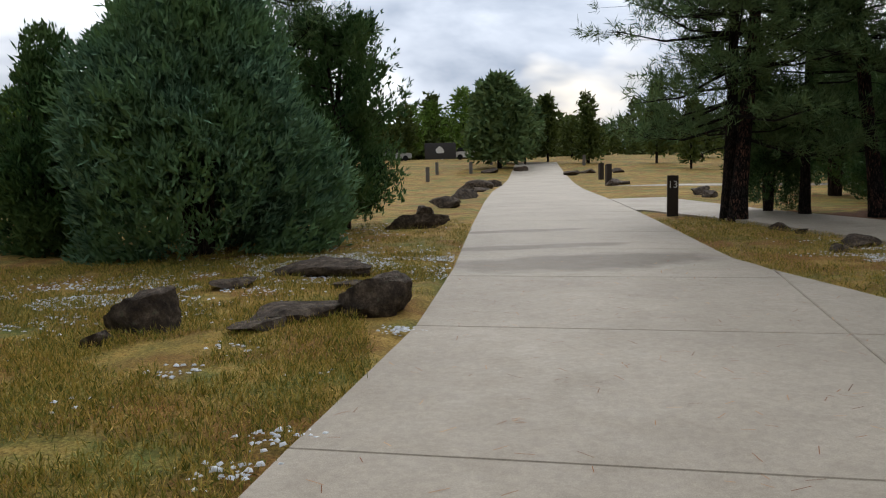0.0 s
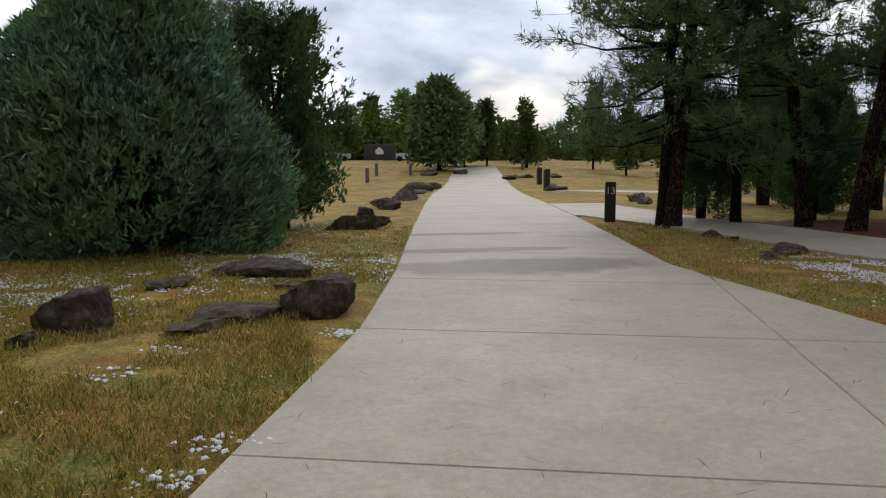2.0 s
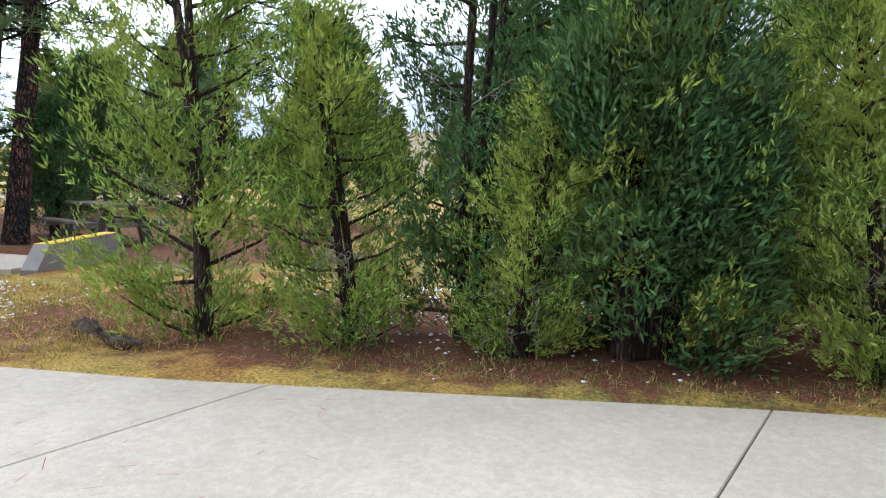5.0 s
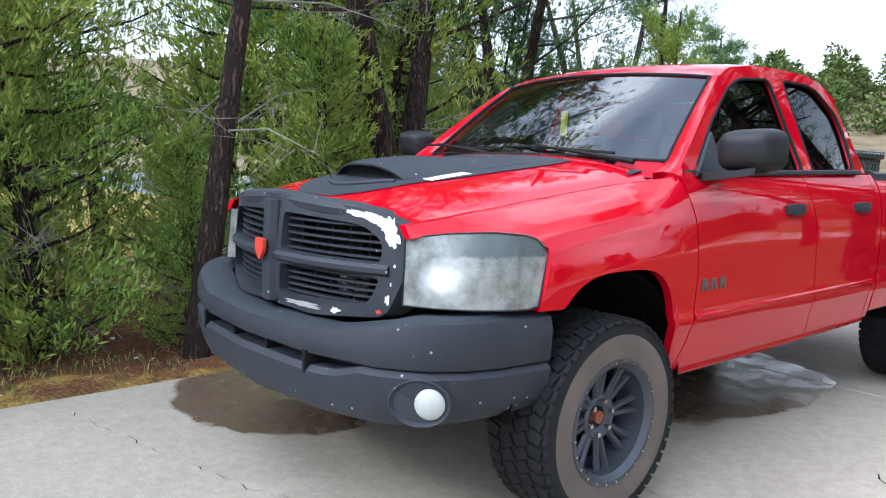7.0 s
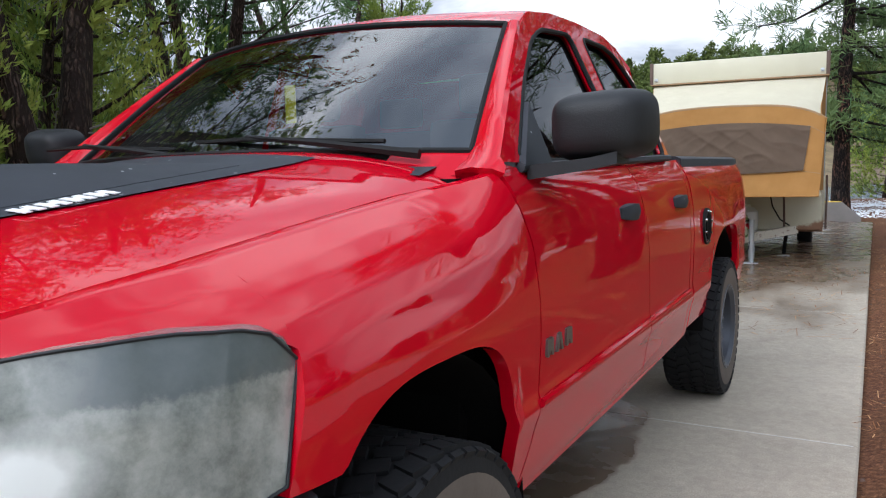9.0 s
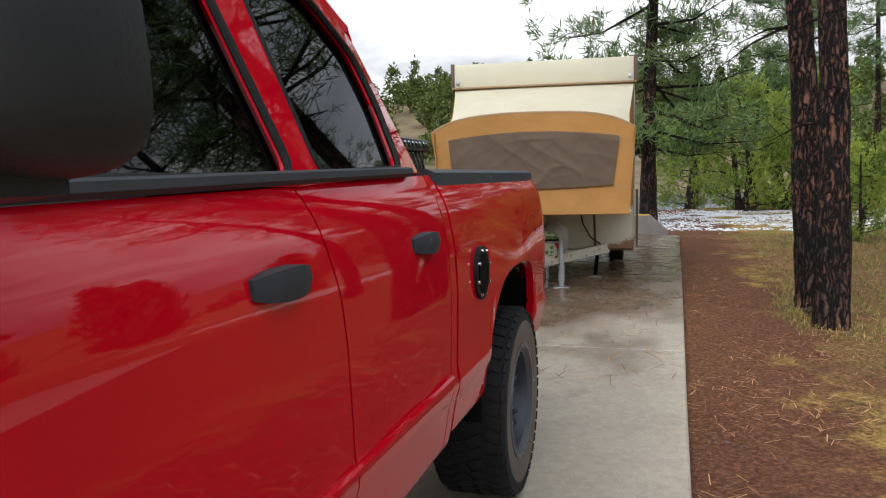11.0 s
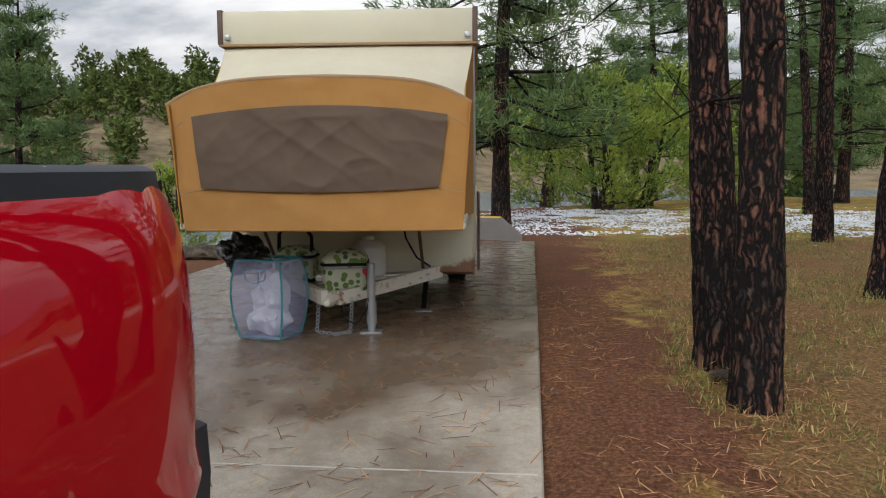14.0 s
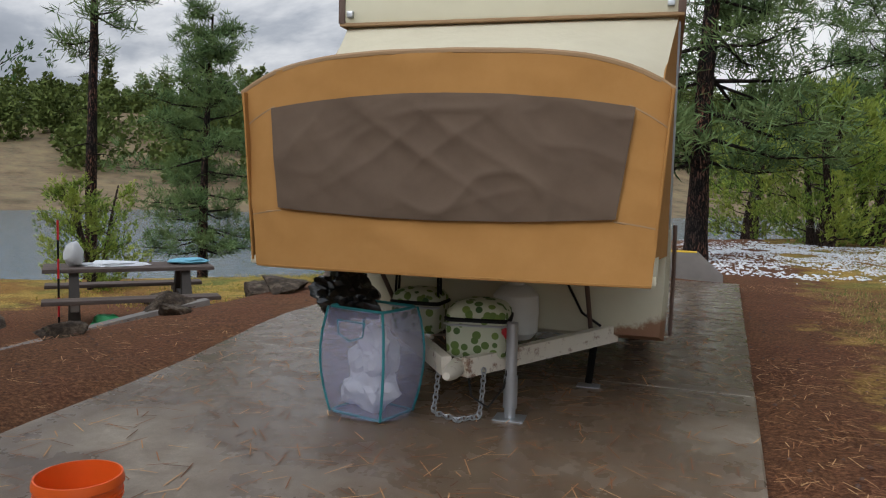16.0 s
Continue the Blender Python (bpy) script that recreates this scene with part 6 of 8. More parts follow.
M_CHECKER = checker_plate()
toolbox = thing("toolbox", label="dark diamond-plate metal toolbox in the truck bed", category="toolbox")
bm = bmesh.new()
box(bm, -0.20, 0.50, 3.02, 3.72, 0.945, 1.515, 0.012)
tb = part("box", bm, M_CHECKER, toolbox)
bm = bmesh.new()
box(bm, -0.22, 0.52, 3.00, 3.74, 1.515, 1.572, 0.014)
lid = part("lid", bm, M_CHECKER, toolbox)
# raised diamonds on the flanks that face out
bm = bmesh.new()
for j in range(5):
    for k in range(13):
        y, z = 3.05 + 0.052 * k + (0.024 if j % 2 else 0), 1.425 + 0.026 * j
        if y < 3.70:
            m = Matrix.Translation((0.502, y, z)) @ Matrix.Rotation(0.9, 4, "X")
            box(bm, -0.002, 0.003, -0.004, 0.004, -0.013, 0.013, 0, m)
for k in range(14):
    m = Matrix.Translation((0.522, 3.04 + 0.05 * k, 1.545)) @ Matrix.Rotation(0.9, 4, "X")
    box(bm, -0.002, 0.003, -0.004, 0.004, -0.015, 0.015, 0, m)
for j in range(4):
    for k in range(14):
        m = Matrix.Translation((-0.17 + 0.048 * k + (0.024 if j % 2 else 0), 3.018, 1.43 + 0.028 * j)) @ Matrix.Rotation(0.9, 4, "Y")
        box(bm, -0.004, 0.004, -0.003, 0.002, -0.013, 0.013, 0, m)
tagged(part("tread_pattern", bm, M_CHROME, tb, "raised bright diamonds", smooth=False), kind="stuff")

# ---- the folding camper ----
T0 = pose(0.15, 9.2, 0.22, 0, 0, 4.0)
M_CAMPER = Nodes("cream_camper_paint", 0.5, 0, 0.4)
_c = M_CAMPER.mix(M_CAMPER.noise(2.5, 6, 0.6), srgb(206, 202, 180), srgb(188, 182, 158))
_x, _y, _z = M_CAMPER.xyz()
_low = M_CAMPER.math("ADD", M_CAMPER.math("MULTIPLY", M_CAMPER.math("SUBTRACT", 0.44, _z), 4.0), M_CAMPER.math("MULTIPLY", M_CAMPER.math("SUBTRACT", _x, 0.80), 1.5))
_low = M_CAMPER.math("ADD", _low, M_CAMPER.math("SUBTRACT", M_CAMPER.noise(6, 6, 0.7), 0.55))
M_CAMPER.color(M_CAMPER.mix(M_CAMPER.ramp(_low, (0.12, 0.0), (0.30, 0.9)), _c, srgb(120, 74, 44)))
M_CAMPER = M_CAMPER.m
M_CANVAS = Nodes("cream_canvas", 0.85, 0, 0.2)
M_CANVAS.color(M_CANVAS.mix(M_CANVAS.noise(3, 6, 0.65), srgb(204, 198, 176), srgb(182, 174, 152)))
M_CANVAS.bump(M_CANVAS.noise(7, 4), 0.25, 0.03)
M_CANVAS = M_CANVAS.m


def cloth(name, a, b, weave=500):
    n = Nodes(name, 0.9, 0, 0.15)
    n.color(n.mix(n.math("MULTIPLY", n.noise(4, 6, 0.65), 1.0), a, b))
    n.bump(n.math("ADD", n.noise(9, 5), n.math("MULTIPLY", n.noise(weave, 2), 0.25)), 0.25, 0.012)
    return n.m


M_TAN = cloth("tan_canvas", srgb(150, 108, 58), srgb(176, 132, 80))
M_SCREEN = cloth("brown_window_flap", srgb(82, 69, 59), srgb(108, 92, 78))
M_TAN_EDGE = simple("tan_piping", (0.30, 0.19, 0.10, 1), 0.85)
M_BROWN_TRIM = simple("brown_trim", (0.10, 0.06, 0.045, 1), 0.6)
M_WHITE_STEEL = Nodes("chipped_white_steel", 0.55, 0, 0.4)
M_WHITE_STEEL.color(M_WHITE_STEEL.mix(M_WHITE_STEEL.ramp(M_WHITE_STEEL.noise(11, 7, 0.7), (0.56, 0.0), (0.66, 0.9)), srgb(206, 200, 186), srgb(110, 72, 48)))
M_WHITE_STEEL = M_WHITE_STEEL.m

camper = thing("pop_up_camper", T0, "cream pop-up camper with tan canvas bunk end", "camper")
bm = bmesh.new()
rings = []
for y, d in ((0.0, 0.03), (0.05, 0.0), (3.2, 0.0), (3.25, 0.04)):
    rings.append([(-1.03 + d, y, 0.30 + d), (1.03 - d, y, 0.30 + d), (1.045 - d, y, 0.60), (1.045 - d, y, 0.98 - d), (-1.045 + d, y, 0.98 - d), (-1.045 + d, y, 0.60)])
ring_loft(bm, rings)
bmesh.ops.recalc_face_normals(bm, faces=bm.faces)
part("body", bm, M_CAMPER, camper, "cream body with a rust stain")
bm = bmesh.new()
box(bm, -1.03, 1.05, -0.12, 3.3, 2.19, 2.47, 0.035)
roof = part("roof", bm, M_CAMPER, camper)
bm = bmesh.new()
box(bm, -1.035, 1.055, -0.126, 3.306, 2.185, 2.205, 0.006)
part("roof_trim", bm, M_TAN_EDGE, roof)
for sx in (-1.02, 1.04):
    bm = bmesh.new()
    box(bm, sx - 0.022, sx + 0.022, -0.13, 3.28, 2.20, 2.475, 0.008)
    part("roof_edge", bm, M_BROWN_TRIM, roof, "dark brown roof edge")
for sx in (-0.96, 0.98):
    bm = bmesh.new()
    box(bm, sx - 0.02, sx + 0.02, -0.145, -0.118, 2.235, 2.275, 0.004)
    part("latch", bm, M_STEEL, roof)
for sx in (-0.98, 1.02):
    for y in (0.05, 3.1):
        bm = bmesh.new()
        tube(bm, [(sx, y, 0.9), (sx, y, 2.2)], 0.018, 8)
        part("lift_post", bm, M_STEEL, camper)
bm = bmesh.new()
tube(bm, [(1.062, 0.02, 0.34), (1.066, 0.0, 0.75), (1.062, 0.02, 1.0)], 0.014, 6)
part("corner_trim", bm, M_BROWN_TRIM, camper)


def arc_z(a):
    return 1.785 - 0.055 * a * a - 0.115 * abs(a) ** 5


def face_x(a, v):
    return a * (0.93 + 0.055 * v)


def folds(x, z):
    f = 0.010 * math.sin(7 * x + 5 * z) * math.sin(2.2 * z + 1)
    f += 0.016 * noise.noise((x * 2.4 + 3, z * 2.0, 0.5)) + 0.008 * noise.noise((x * 6 + z * 5, z * 3, 2.5))
    f -= 0.020 * (1 - abs(noise.noise((x * 2.2 + 2 * z, z * 2.6 - x, 12)))) ** 8
    return f


def face_at(u, v, out=0.0):
    a = 2 * u - 1
    z = 0.80 + (arc_z(a) - 0.80) * v
    x = face_x(a, v) + 0.03 - 0.06 * (v - 0.45) * max(0.0, -a)
    y = -1.46 + 0.06 * abs(a) ** 4 + 0.05 * v + 0.6 * folds(x, z) - out
    return (x, y, z)


bm = bmesh.new()
grid(bm, 48, 26, lambda u, v: face_at(u, v))
thicken(bm, -0.012)
bunk = part("bunk_canvas", bm, M_TAN, camper, "tan canvas bunk end")
bm = bmesh.new()


def flap_at(u, v):
    a = 2 * u - 1
    x_half = 0.775 + 0.06 * v
    lowz = 1.075 - 0.03 * (1 - a * a)
    topz = 1.60 - 0.062 * a * a
    z = lowz + (topz - lowz) * v
    x = a * x_half + 0.03
    fa = (x - 0.03) / face_x(1, (z - 0.8) / 0.95)
    y = -1.46 + 0.06 * abs(fa) ** 4 + 0.05 * (z - 0.8) / 0.95 + 0.6 * folds(x, z) - 0.016
    r1 = (1 - abs(noise.noise((x * 3.0 + z * 4.6, z * 1.1 - x * 0.7, 7)))) ** 4
    r2 = (1 - abs(noise.noise((x * 2.6 - z * 4.8, z * 0.9 + x * 0.8, 3)))) ** 5
    sag = (0.012 * r1 + 0.010 * r2 + 0.006 * noise.noise((x * 9 + z * 8, z * 3, 5))) * math.sin(math.pi * v) ** 0.6 * max(0.0, math.sin(math.pi * u)) ** 0.4
    return (x, y - 0.010 - sag, z)


grid(bm, 110, 52, flap_at)
thicken(bm, -0.006)
part("window_flap", bm, M_SCREEN, bunk, "dark brown window flap with creases")
bm = bmesh.new()
tube(bm, [face_at(u, 1.0, 0.0) for u in np.linspace(0, 1, 33)] , 0.016, 8)
part("piping", bm, M_TAN_EDGE, bunk)
bm = bmesh.new()
tube(bm, [face_at(u, 0.0, 0.004) for u in np.linspace(0, 1, 25)], 0.010, 6)
part("piping", bm, M_TAN, bunk)
for u0, v0, u1, v1 in ((0.0, 0.80, 0.085, 0.83), (1.0, 0.80, 0.915, 0.83), (0.0, 0.29, 0.09, 0.29), (1.0, 0.29, 0.905, 0.29), (0.105, 0.29, 0.085, 0.83), (0.9, 0.29, 0.915, 0.83)):
    bm = bmesh.new()
    tube(bm, [face_at(u0 + (u1 - u0) * t, v0 + (v1 - v0) * t, 0.010) for t in np.linspace(0, 1, 6)], 0.005, 5)
    part("seam", bm, M_TAN_EDGE, bunk)


def top_at(u, v):
    a = 2 * u - 1
    z0 = arc_z(a)
    y = -1.41 + 1.36 * v
    z = z0 + (2.20 - z0) * v ** 2.0
    half = 0.985 + 0.03 * v - 0.05 * math.sin(math.pi * v)
    return (a * half + 0.03 - 0.02 * v, y + 0.06 * abs(a) ** 4 * (1 - v), z + 0.4 * folds(a, v) * math.sin(math.pi * v))


bm = bmesh.new()
grid(bm, 30, 18, top_at)
thicken(bm, 0.008)
part("roof_canvas", bm, M_CANVAS, camper, "pale canvas sloping up to the roof")
for s in (-1, 1):
    bm = bmesh.new()
    grid(bm, 12, 12, lambda u, v: (top_at(0.0 if s < 0 else 1.0, u)[0] - s * 0.055 * (1 - v) * (1 - u), -1.41 + 1.39 * u, 0.82 + (top_at(0.0 if s < 0 else 1.0, u)[2] - 0.82) * v))
    thicken(bm, 0.008)
    part("side_canvas", bm, M_TAN, camper)
    bm = bmesh.new()
    grid(bm, 10, 10, lambda u, v: (s * 1.0, -0.02 + 3.2 * u, 0.95 + 1.27 * v + 0.0))
    thicken(bm, 0.01)
    part("tent_wall", bm, M_CANVAS, camper)
bm = bmesh.new()
box(bm, -0.92, 0.98, -1.40, 0.02, 0.80, 0.84, 0.008)
part("bunk_board", bm, M_CAMPER, camper)
for sx in (-0.62, 0.60):
    bm = bmesh.new()
    tube(bm, [(sx, -0.02, 0.36), (sx, -0.55, 0.81)], 0.014, 8)
    part("bunk_strut", bm, M_BROWN_TRIM, camper, "rusty brown strut")
for s in (-1, 1):
    bm = bmesh.new()
    m = Matrix()
    a, b = Vector((s * 0.74, 0.05, 0.33)), Vector((s * 0.05 - 0.02, -0.86, 0.25))
    d = (b - a).normalized()
    n = d.cross(Vector((0, 0, 1))).normalized() * 0.028
    rings = [[p - n + Vector((0, 0, -0.05)), p + n + Vector((0, 0, -0.05)), p + n + Vector((0, 0, 0.05)), p - n + Vector((0, 0, 0.05))] for p in (a, b)]
    ring_loft(bm, rings)
    part("tow_bar", bm, M_WHITE_STEEL, camper, "chipped white steel tow bar", smooth=False)
bm = bmesh.new()
rings = []
for y, w, h in ((-0.80, 0.05, 0.05), (-0.92, 0.045, 0.045), (-1.0, 0.035, 0.035), (-1.04, 0.02, 0.02)):
    rings.append([(-0.02 + w * math.cos(t), y, 0.24 + h * math.sin(t)) for t in np.linspace(0, 2 * math.pi, 12, endpoint=False)])
ring_loft(bm, rings)
part("coupler", bm, M_WHITE_STEEL, camper)
bm = bmesh.new()
tube(bm, [(0.27, -0.82, 0.0), (0.27, -0.82, 0.50)], 0.030, 14)
jack = part("jack", bm, M_STEEL, camper, "galvanised tongue jack")
bm = bmesh.new()
tube(bm, [(0.27, -0.82, 0.05), (0.27, -0.82, 0.22)], 0.037, 14)
part("jack_sleeve", bm, M_STEEL, jack)
bm = bmesh.new()
box(bm, 0.19, 0.35, -0.89, -0.75, -0.018, 0.0, 0.004)
part("jack_foot", bm, M_STEEL, jack)
bm = bmesh.new()
tube(bm, [(0.63, 0.02, 0.34), (0.60, -0.02, 0.02)], 0.022, 8)
leg = part("stabiliser", bm, M_INNER, camper)
bm = bmesh.new()
box(bm, 0.53, 0.67, -0.07, 0.04, -0.018, 0.006, 0.004)
part("stabiliser_foot", bm, M_STEEL, leg)
bm = bmesh.new()
tube(bm, [(0.42, 0.0, 0.82), (0.46, -0.06, 0.62), (0.55, -0.08, 0.46), (0.66, -0.04, 0.38)], 0.009, 6)
part("power_cable", bm, M_BLACK, camper)
for s in (-1, 1):
    bm = bmesh.new()
    for px in (-0.10, 0.10):
        rings = [[(s * 0.83 + px * w, 1.9 + r * math.cos(t), 0.26 + r * math.sin(t)) for t in np.linspace(0, 2 * math.pi, 28, endpoint=False)] for w, r in ((1.0, 0.17), (1.0, 0.24), (0.8, 0.265))]
        ring_loft(bm, rings)
    rings = [[(s * 0.83 + px, 1.9 + 0.265 * math.cos(t), 0.26 + 0.265 * math.sin(t)) for t in np.linspace(0, 2 * math.pi, 28, endpoint=False)] for px in (-0.08, 0.08)]
    ring_loft(bm, rings)
    part("wheel", bm, M_RUBBER, camper)


def chain(name, pts, parent=None):
    bm = bmesh.new()
    for i in range(len(pts) - 1):
        a, b = Vector(pts[i]), Vector(pts[i + 1])
        c, d = (a + b) / 2, (b - a)
        ln = d.length * 0.66
        d.normalize()
        n = d.orthogonal().normalized()
        if i % 2:
            n = d.cross(n)
        loop = [c + d * ln * math.cos(t) + n * 0.014 * math.sin(t) for t in np.linspace(0, 2 * math.pi, 11)]
        tube(bm, loop, 0.0045, 5)
    return part(name, bm, M_STEEL, parent)


for x0 in (-0.13, 0.12):
    chain("safety_chain", [(x0, -0.80 - 0.1 * (k / 10) ** 2, 0.24 - 0.235 * k / 9 if k < 10 else 0.006) for k in range(10)] + [(x0 + 0.03 * k * (1 if x0 < 0 else -0.6), -0.90 - 0.015 * k, 0.006) for k in range(1, 7)], camper)
bm = bmesh.new()
tube(bm, [(0.04, -0.84, 0.25), (0.07, -0.86, 0.10), (0.16, -0.86, 0.05), (0.24, -0.85, 0.16), (0.26, -0.83, 0.30)], 0.006, 6)
part("breakaway_cable", bm, M_BLACK, camper)


# dotted cooler bags on the tow bar
def dotted():
    n = Nodes("green_dotted_fabric", 0.75, 0, 0.3)
    v = n.coords((1, 1, 1))
    d = n.cells(18, v)
    col = n.cells(18, v, "F1", "Color")
    dots = n.ramp(d, (0.40, 1.0), (0.45, 0.0))
    tone = n.mix(col, srgb(52, 84, 52), srgb(120, 142, 70))
    n.color(n.mix(dots, srgb(186, 190, 168), tone))
    return n.m


M_DOTS = dotted()
M_RED = simple("red_plastic_heart", (0.6, 0.02, 0.03, 1), 0.4)


def cooler_bag(m, w, d, h, label):
    t = thing("cooler_bag", m, label, "bag", "dotted cooler bags")
    bm = bmesh.new()
    rings = []
    for f, k in ((0.0, 0.90), (0.06, 0.98), (0.4, 1.02), (0.68, 1.0)):
        rings.append([(x * k, y * k, h * f) for x, y in rounded([(-w / 2, -d / 2), (w / 2, -d / 2), (w / 2, d / 2), (-w / 2, d / 2)], 0.05, 4)])
    ring_loft(bm, rings)
    part("body", bm, M_DOTS, t)
    bm = bmesh.new()
    rings = []
    for f, k in ((0.70, 1.0), (0.82, 0.97), (0.93, 0.80), (1.0, 0.45)):
        rings.append([(x * k + 0.01 * math.sin(9 * y), y * k, h * f + 0.012 * noise.noise((x * 9, y * 9, 1))) for x, y in rounded([(-w / 2, -d / 2), (w / 2, -d / 2), (w / 2, d / 2), (-w / 2, d / 2)], 0.06, 4)])
    ring_loft(bm, rings)
    part("lid", bm, M_DOTS, t)
    bm = bmesh.new()
    loop = [(x * 1.02, y * 1.02, h * 0.69) for x, y in rounded([(-w / 2, -d / 2), (w / 2, -d / 2), (w / 2, d / 2), (-w / 2, d / 2)], 0.05, 4)]
    tube(bm, loop + [loop[0]], 0.012, 6)
    part("zip", bm, M_BLACK, t, "black zipped rim")
    bm = bmesh.new()
    tube(bm, [(-w / 2 - 0.01, -d * 0.5, h * 0.62), (-w * 0.42, -d * 0.54, h * 0.60), (w * 0.42, -d * 0.54, h * 0.60), (w / 2 + 0.01, -d * 0.5, h * 0.62)], 0.007, 6)
    part("handle", bm, M_STEEL, t, "bright metal handle bar")
    return t


b1 = cooler_bag(pose(0.235, 8.60, 0.50, 2, 0, 12), 0.34, 0.27, 0.30, "green and white dotted cooler bag on the tow bar")
bm = bmesh.new()
for s in (-1, 1):
    bmesh.ops.create_icosphere(bm, subdivisions=2, radius=0.022, matrix=Matrix.Translation((0.012 * s, 0, 0.012)) @ Matrix.Diagonal((1, 0.5, 1, 1)))
ring_loft(bm, [[(-0.03, -0.008, 0.004), (0.03, -0.008, 0.004), (0.0, -0.004, -0.036)], [(-0.03, 0.008, 0.004), (0.03, 0.008, 0.004), (0.0, 0.004, -0.036)]])
h = part("heart_tag", bm, M_RED, b1, "red heart-shaped tag")
h.matrix_basis = Matrix.Translation((0.165, -0.15, 0.145))
b2 = cooler_bag(pose(-0.22, 8.86, 0.545, 0, 0, 2), 0.30, 0.24, 0.26, "dotted cooler bag behind the laundry hamper")
bm = bmesh.new()
for k in (0.0, 0.05):
    tube(bm, [(-0.14, -0.06 + k, 0.20), (-0.13, -0.07 + k, 0.36), (-0.05, -0.08 + k, 0.42), (0.08, -0.08 + k, 0.41), (0.13, -0.07 + k, 0.34), (0.13, -0.06 + k, 0.2)], 0.008, 6)
part("carry_frame", bm, M_BLACK, b2)
bm = bmesh.new()
rings = [[(0.33 + r * math.cos(t), 9.02 + r * math.sin(t), z) for t in np.linspace(0, 2 * math.pi, 24, endpoint=False)] for r, z in ((0.10, 0.52), (0.135, 0.56), (0.14, 0.70), (0.135, 0.78), (0.09, 0.83), (0.05, 0.84), (0.05, 0.87))]
ring_loft(bm, rings)
solo("gas_bottle", bm, simple("white_tank_paint", (0.62, 0.62, 0.60, 1), 0.5, vary=0.12), "white gas bottle behind the cooler bag", "gas bottle")

# laundry hamper of netting with teal piping
M_TEAL = simple("teal_piping", (0.02, 0.22, 0.24, 1), 0.7)


def netting():
    n = Nodes("lavender_netting", 0.8)
    tr = n.t.nodes.new("ShaderNodeBsdfTransparent")
    mixer = n.t.nodes.new("ShaderNodeMixShader")
    mixer.inputs["Fac"].default_value = 0.36
    n.color(n.mix(n.noise(8, 4), srgb(150, 152, 190), srgb(176, 180, 212)))
    out = n.t.nodes["Material Output"]
    n.link(tr.outputs["BSDF"], mixer.inputs[1]).link(n.b.outputs["BSDF"], mixer.inputs[2]).link(mixer.outputs["Shader"], out.inputs["Surface"])
    return n.m


M_NET = netting()
hamper = thing("laundry_hamper", pose(-0.235, 8.22, 0.215, 0, 0, -14), "pop-up net laundry hamper with teal edges", "hamper")
HW, HD, HH = 0.195, 0.16, 0.56


def swell(v):
    return 0.78 + 0.34 * math.sin(math.pi * min(1.0, 0.08 + 0.72 * v)) - 0.06 * v


def side_sheet(name, a, b):
    bm = bmesh.new()
    a, b = Vector(a), Vector(b)
    n = (b - a).cross(Vector((0, 0, 1))).normalized()
    grid(bm, 8, 10, lambda u, v: a.lerp(b, u) * swell(v) + Vector((0, 0, HH * v)) + n * (0.05 * math.sin(math.pi * u) * (1 - 0.5 * v)))
    return part(name, bm, M_NET, hamper)


corners = [(-HW, -HD, 0), (HW, -HD, 0), (HW, HD, 0), (-HW, HD, 0)]
for i in range(4):
    side_sheet("net_panel", corners[i], corners[(i + 1) % 4])
    bm = bmesh.new()
    c = Vector(corners[i])
    tube(bm, [c * swell(v) + Vector((0, 0, HH * v)) for v in np.linspace(0, 1, 9)], 0.007, 6)
    part("piping", bm, M_TEAL, hamper)
for z in (0.004, HH):
    bm = bmesh.new()
    loop = [(x * swell(z / HH), y * swell(z / HH), z) for x, y in rounded([c[:2] for c in corners], 0.05, 4)]
    tube(bm, loop + [loop[0]], 0.008, 6)
    part("piping", bm, M_TEAL, hamper)
bm = bmesh.new()
grid(bm, 4, 4, lambda u, v: (0.85 * (-HW + 2 * HW * u), 0.85 * (-HD + 2 * HD * v), 0.006))
part("base", bm, M_NET, hamper)
bm = bmesh.new()
tube(bm, [(-0.09, -HD * 1.03 - 0.012, 0.50), (-0.08, -HD * 1.05 - 0.014, 0.43), (0.0, -HD * 1.05 - 0.016, 0.40), (0.08, -HD * 1.05 - 0.014, 0.43), (0.09, -HD * 1.03 - 0.012, 0.50), (-0.09, -HD * 1.03 - 0.012, 0.50)], 0.005, 5)
part("pocket", bm, M_TEAL, hamper)


def crumple(name, m, radius, squash, rough, material, label, category, sub=4, seed=1.0):
    bm = bmesh.new()
    bmesh.ops.create_icosphere(bm, subdivisions=sub, radius=1.0)
    for v in bm.verts:
        p = v.co.copy()
        r = 1 + rough * noise.noise(p * 1.6 + Vector((seed, 0, 0))) + rough * 0.6 * abs(noise.noise(p * 4.0 + Vector((0, seed, 0)))) + rough * 0.35 * abs(noise.noise(p * 9.0))
        v.co = Vector((p.x * squash[0], p.y * squash[1], p.z * squash[2])) * r * radius
    return solo(name, bm, material, label, category, m=m)


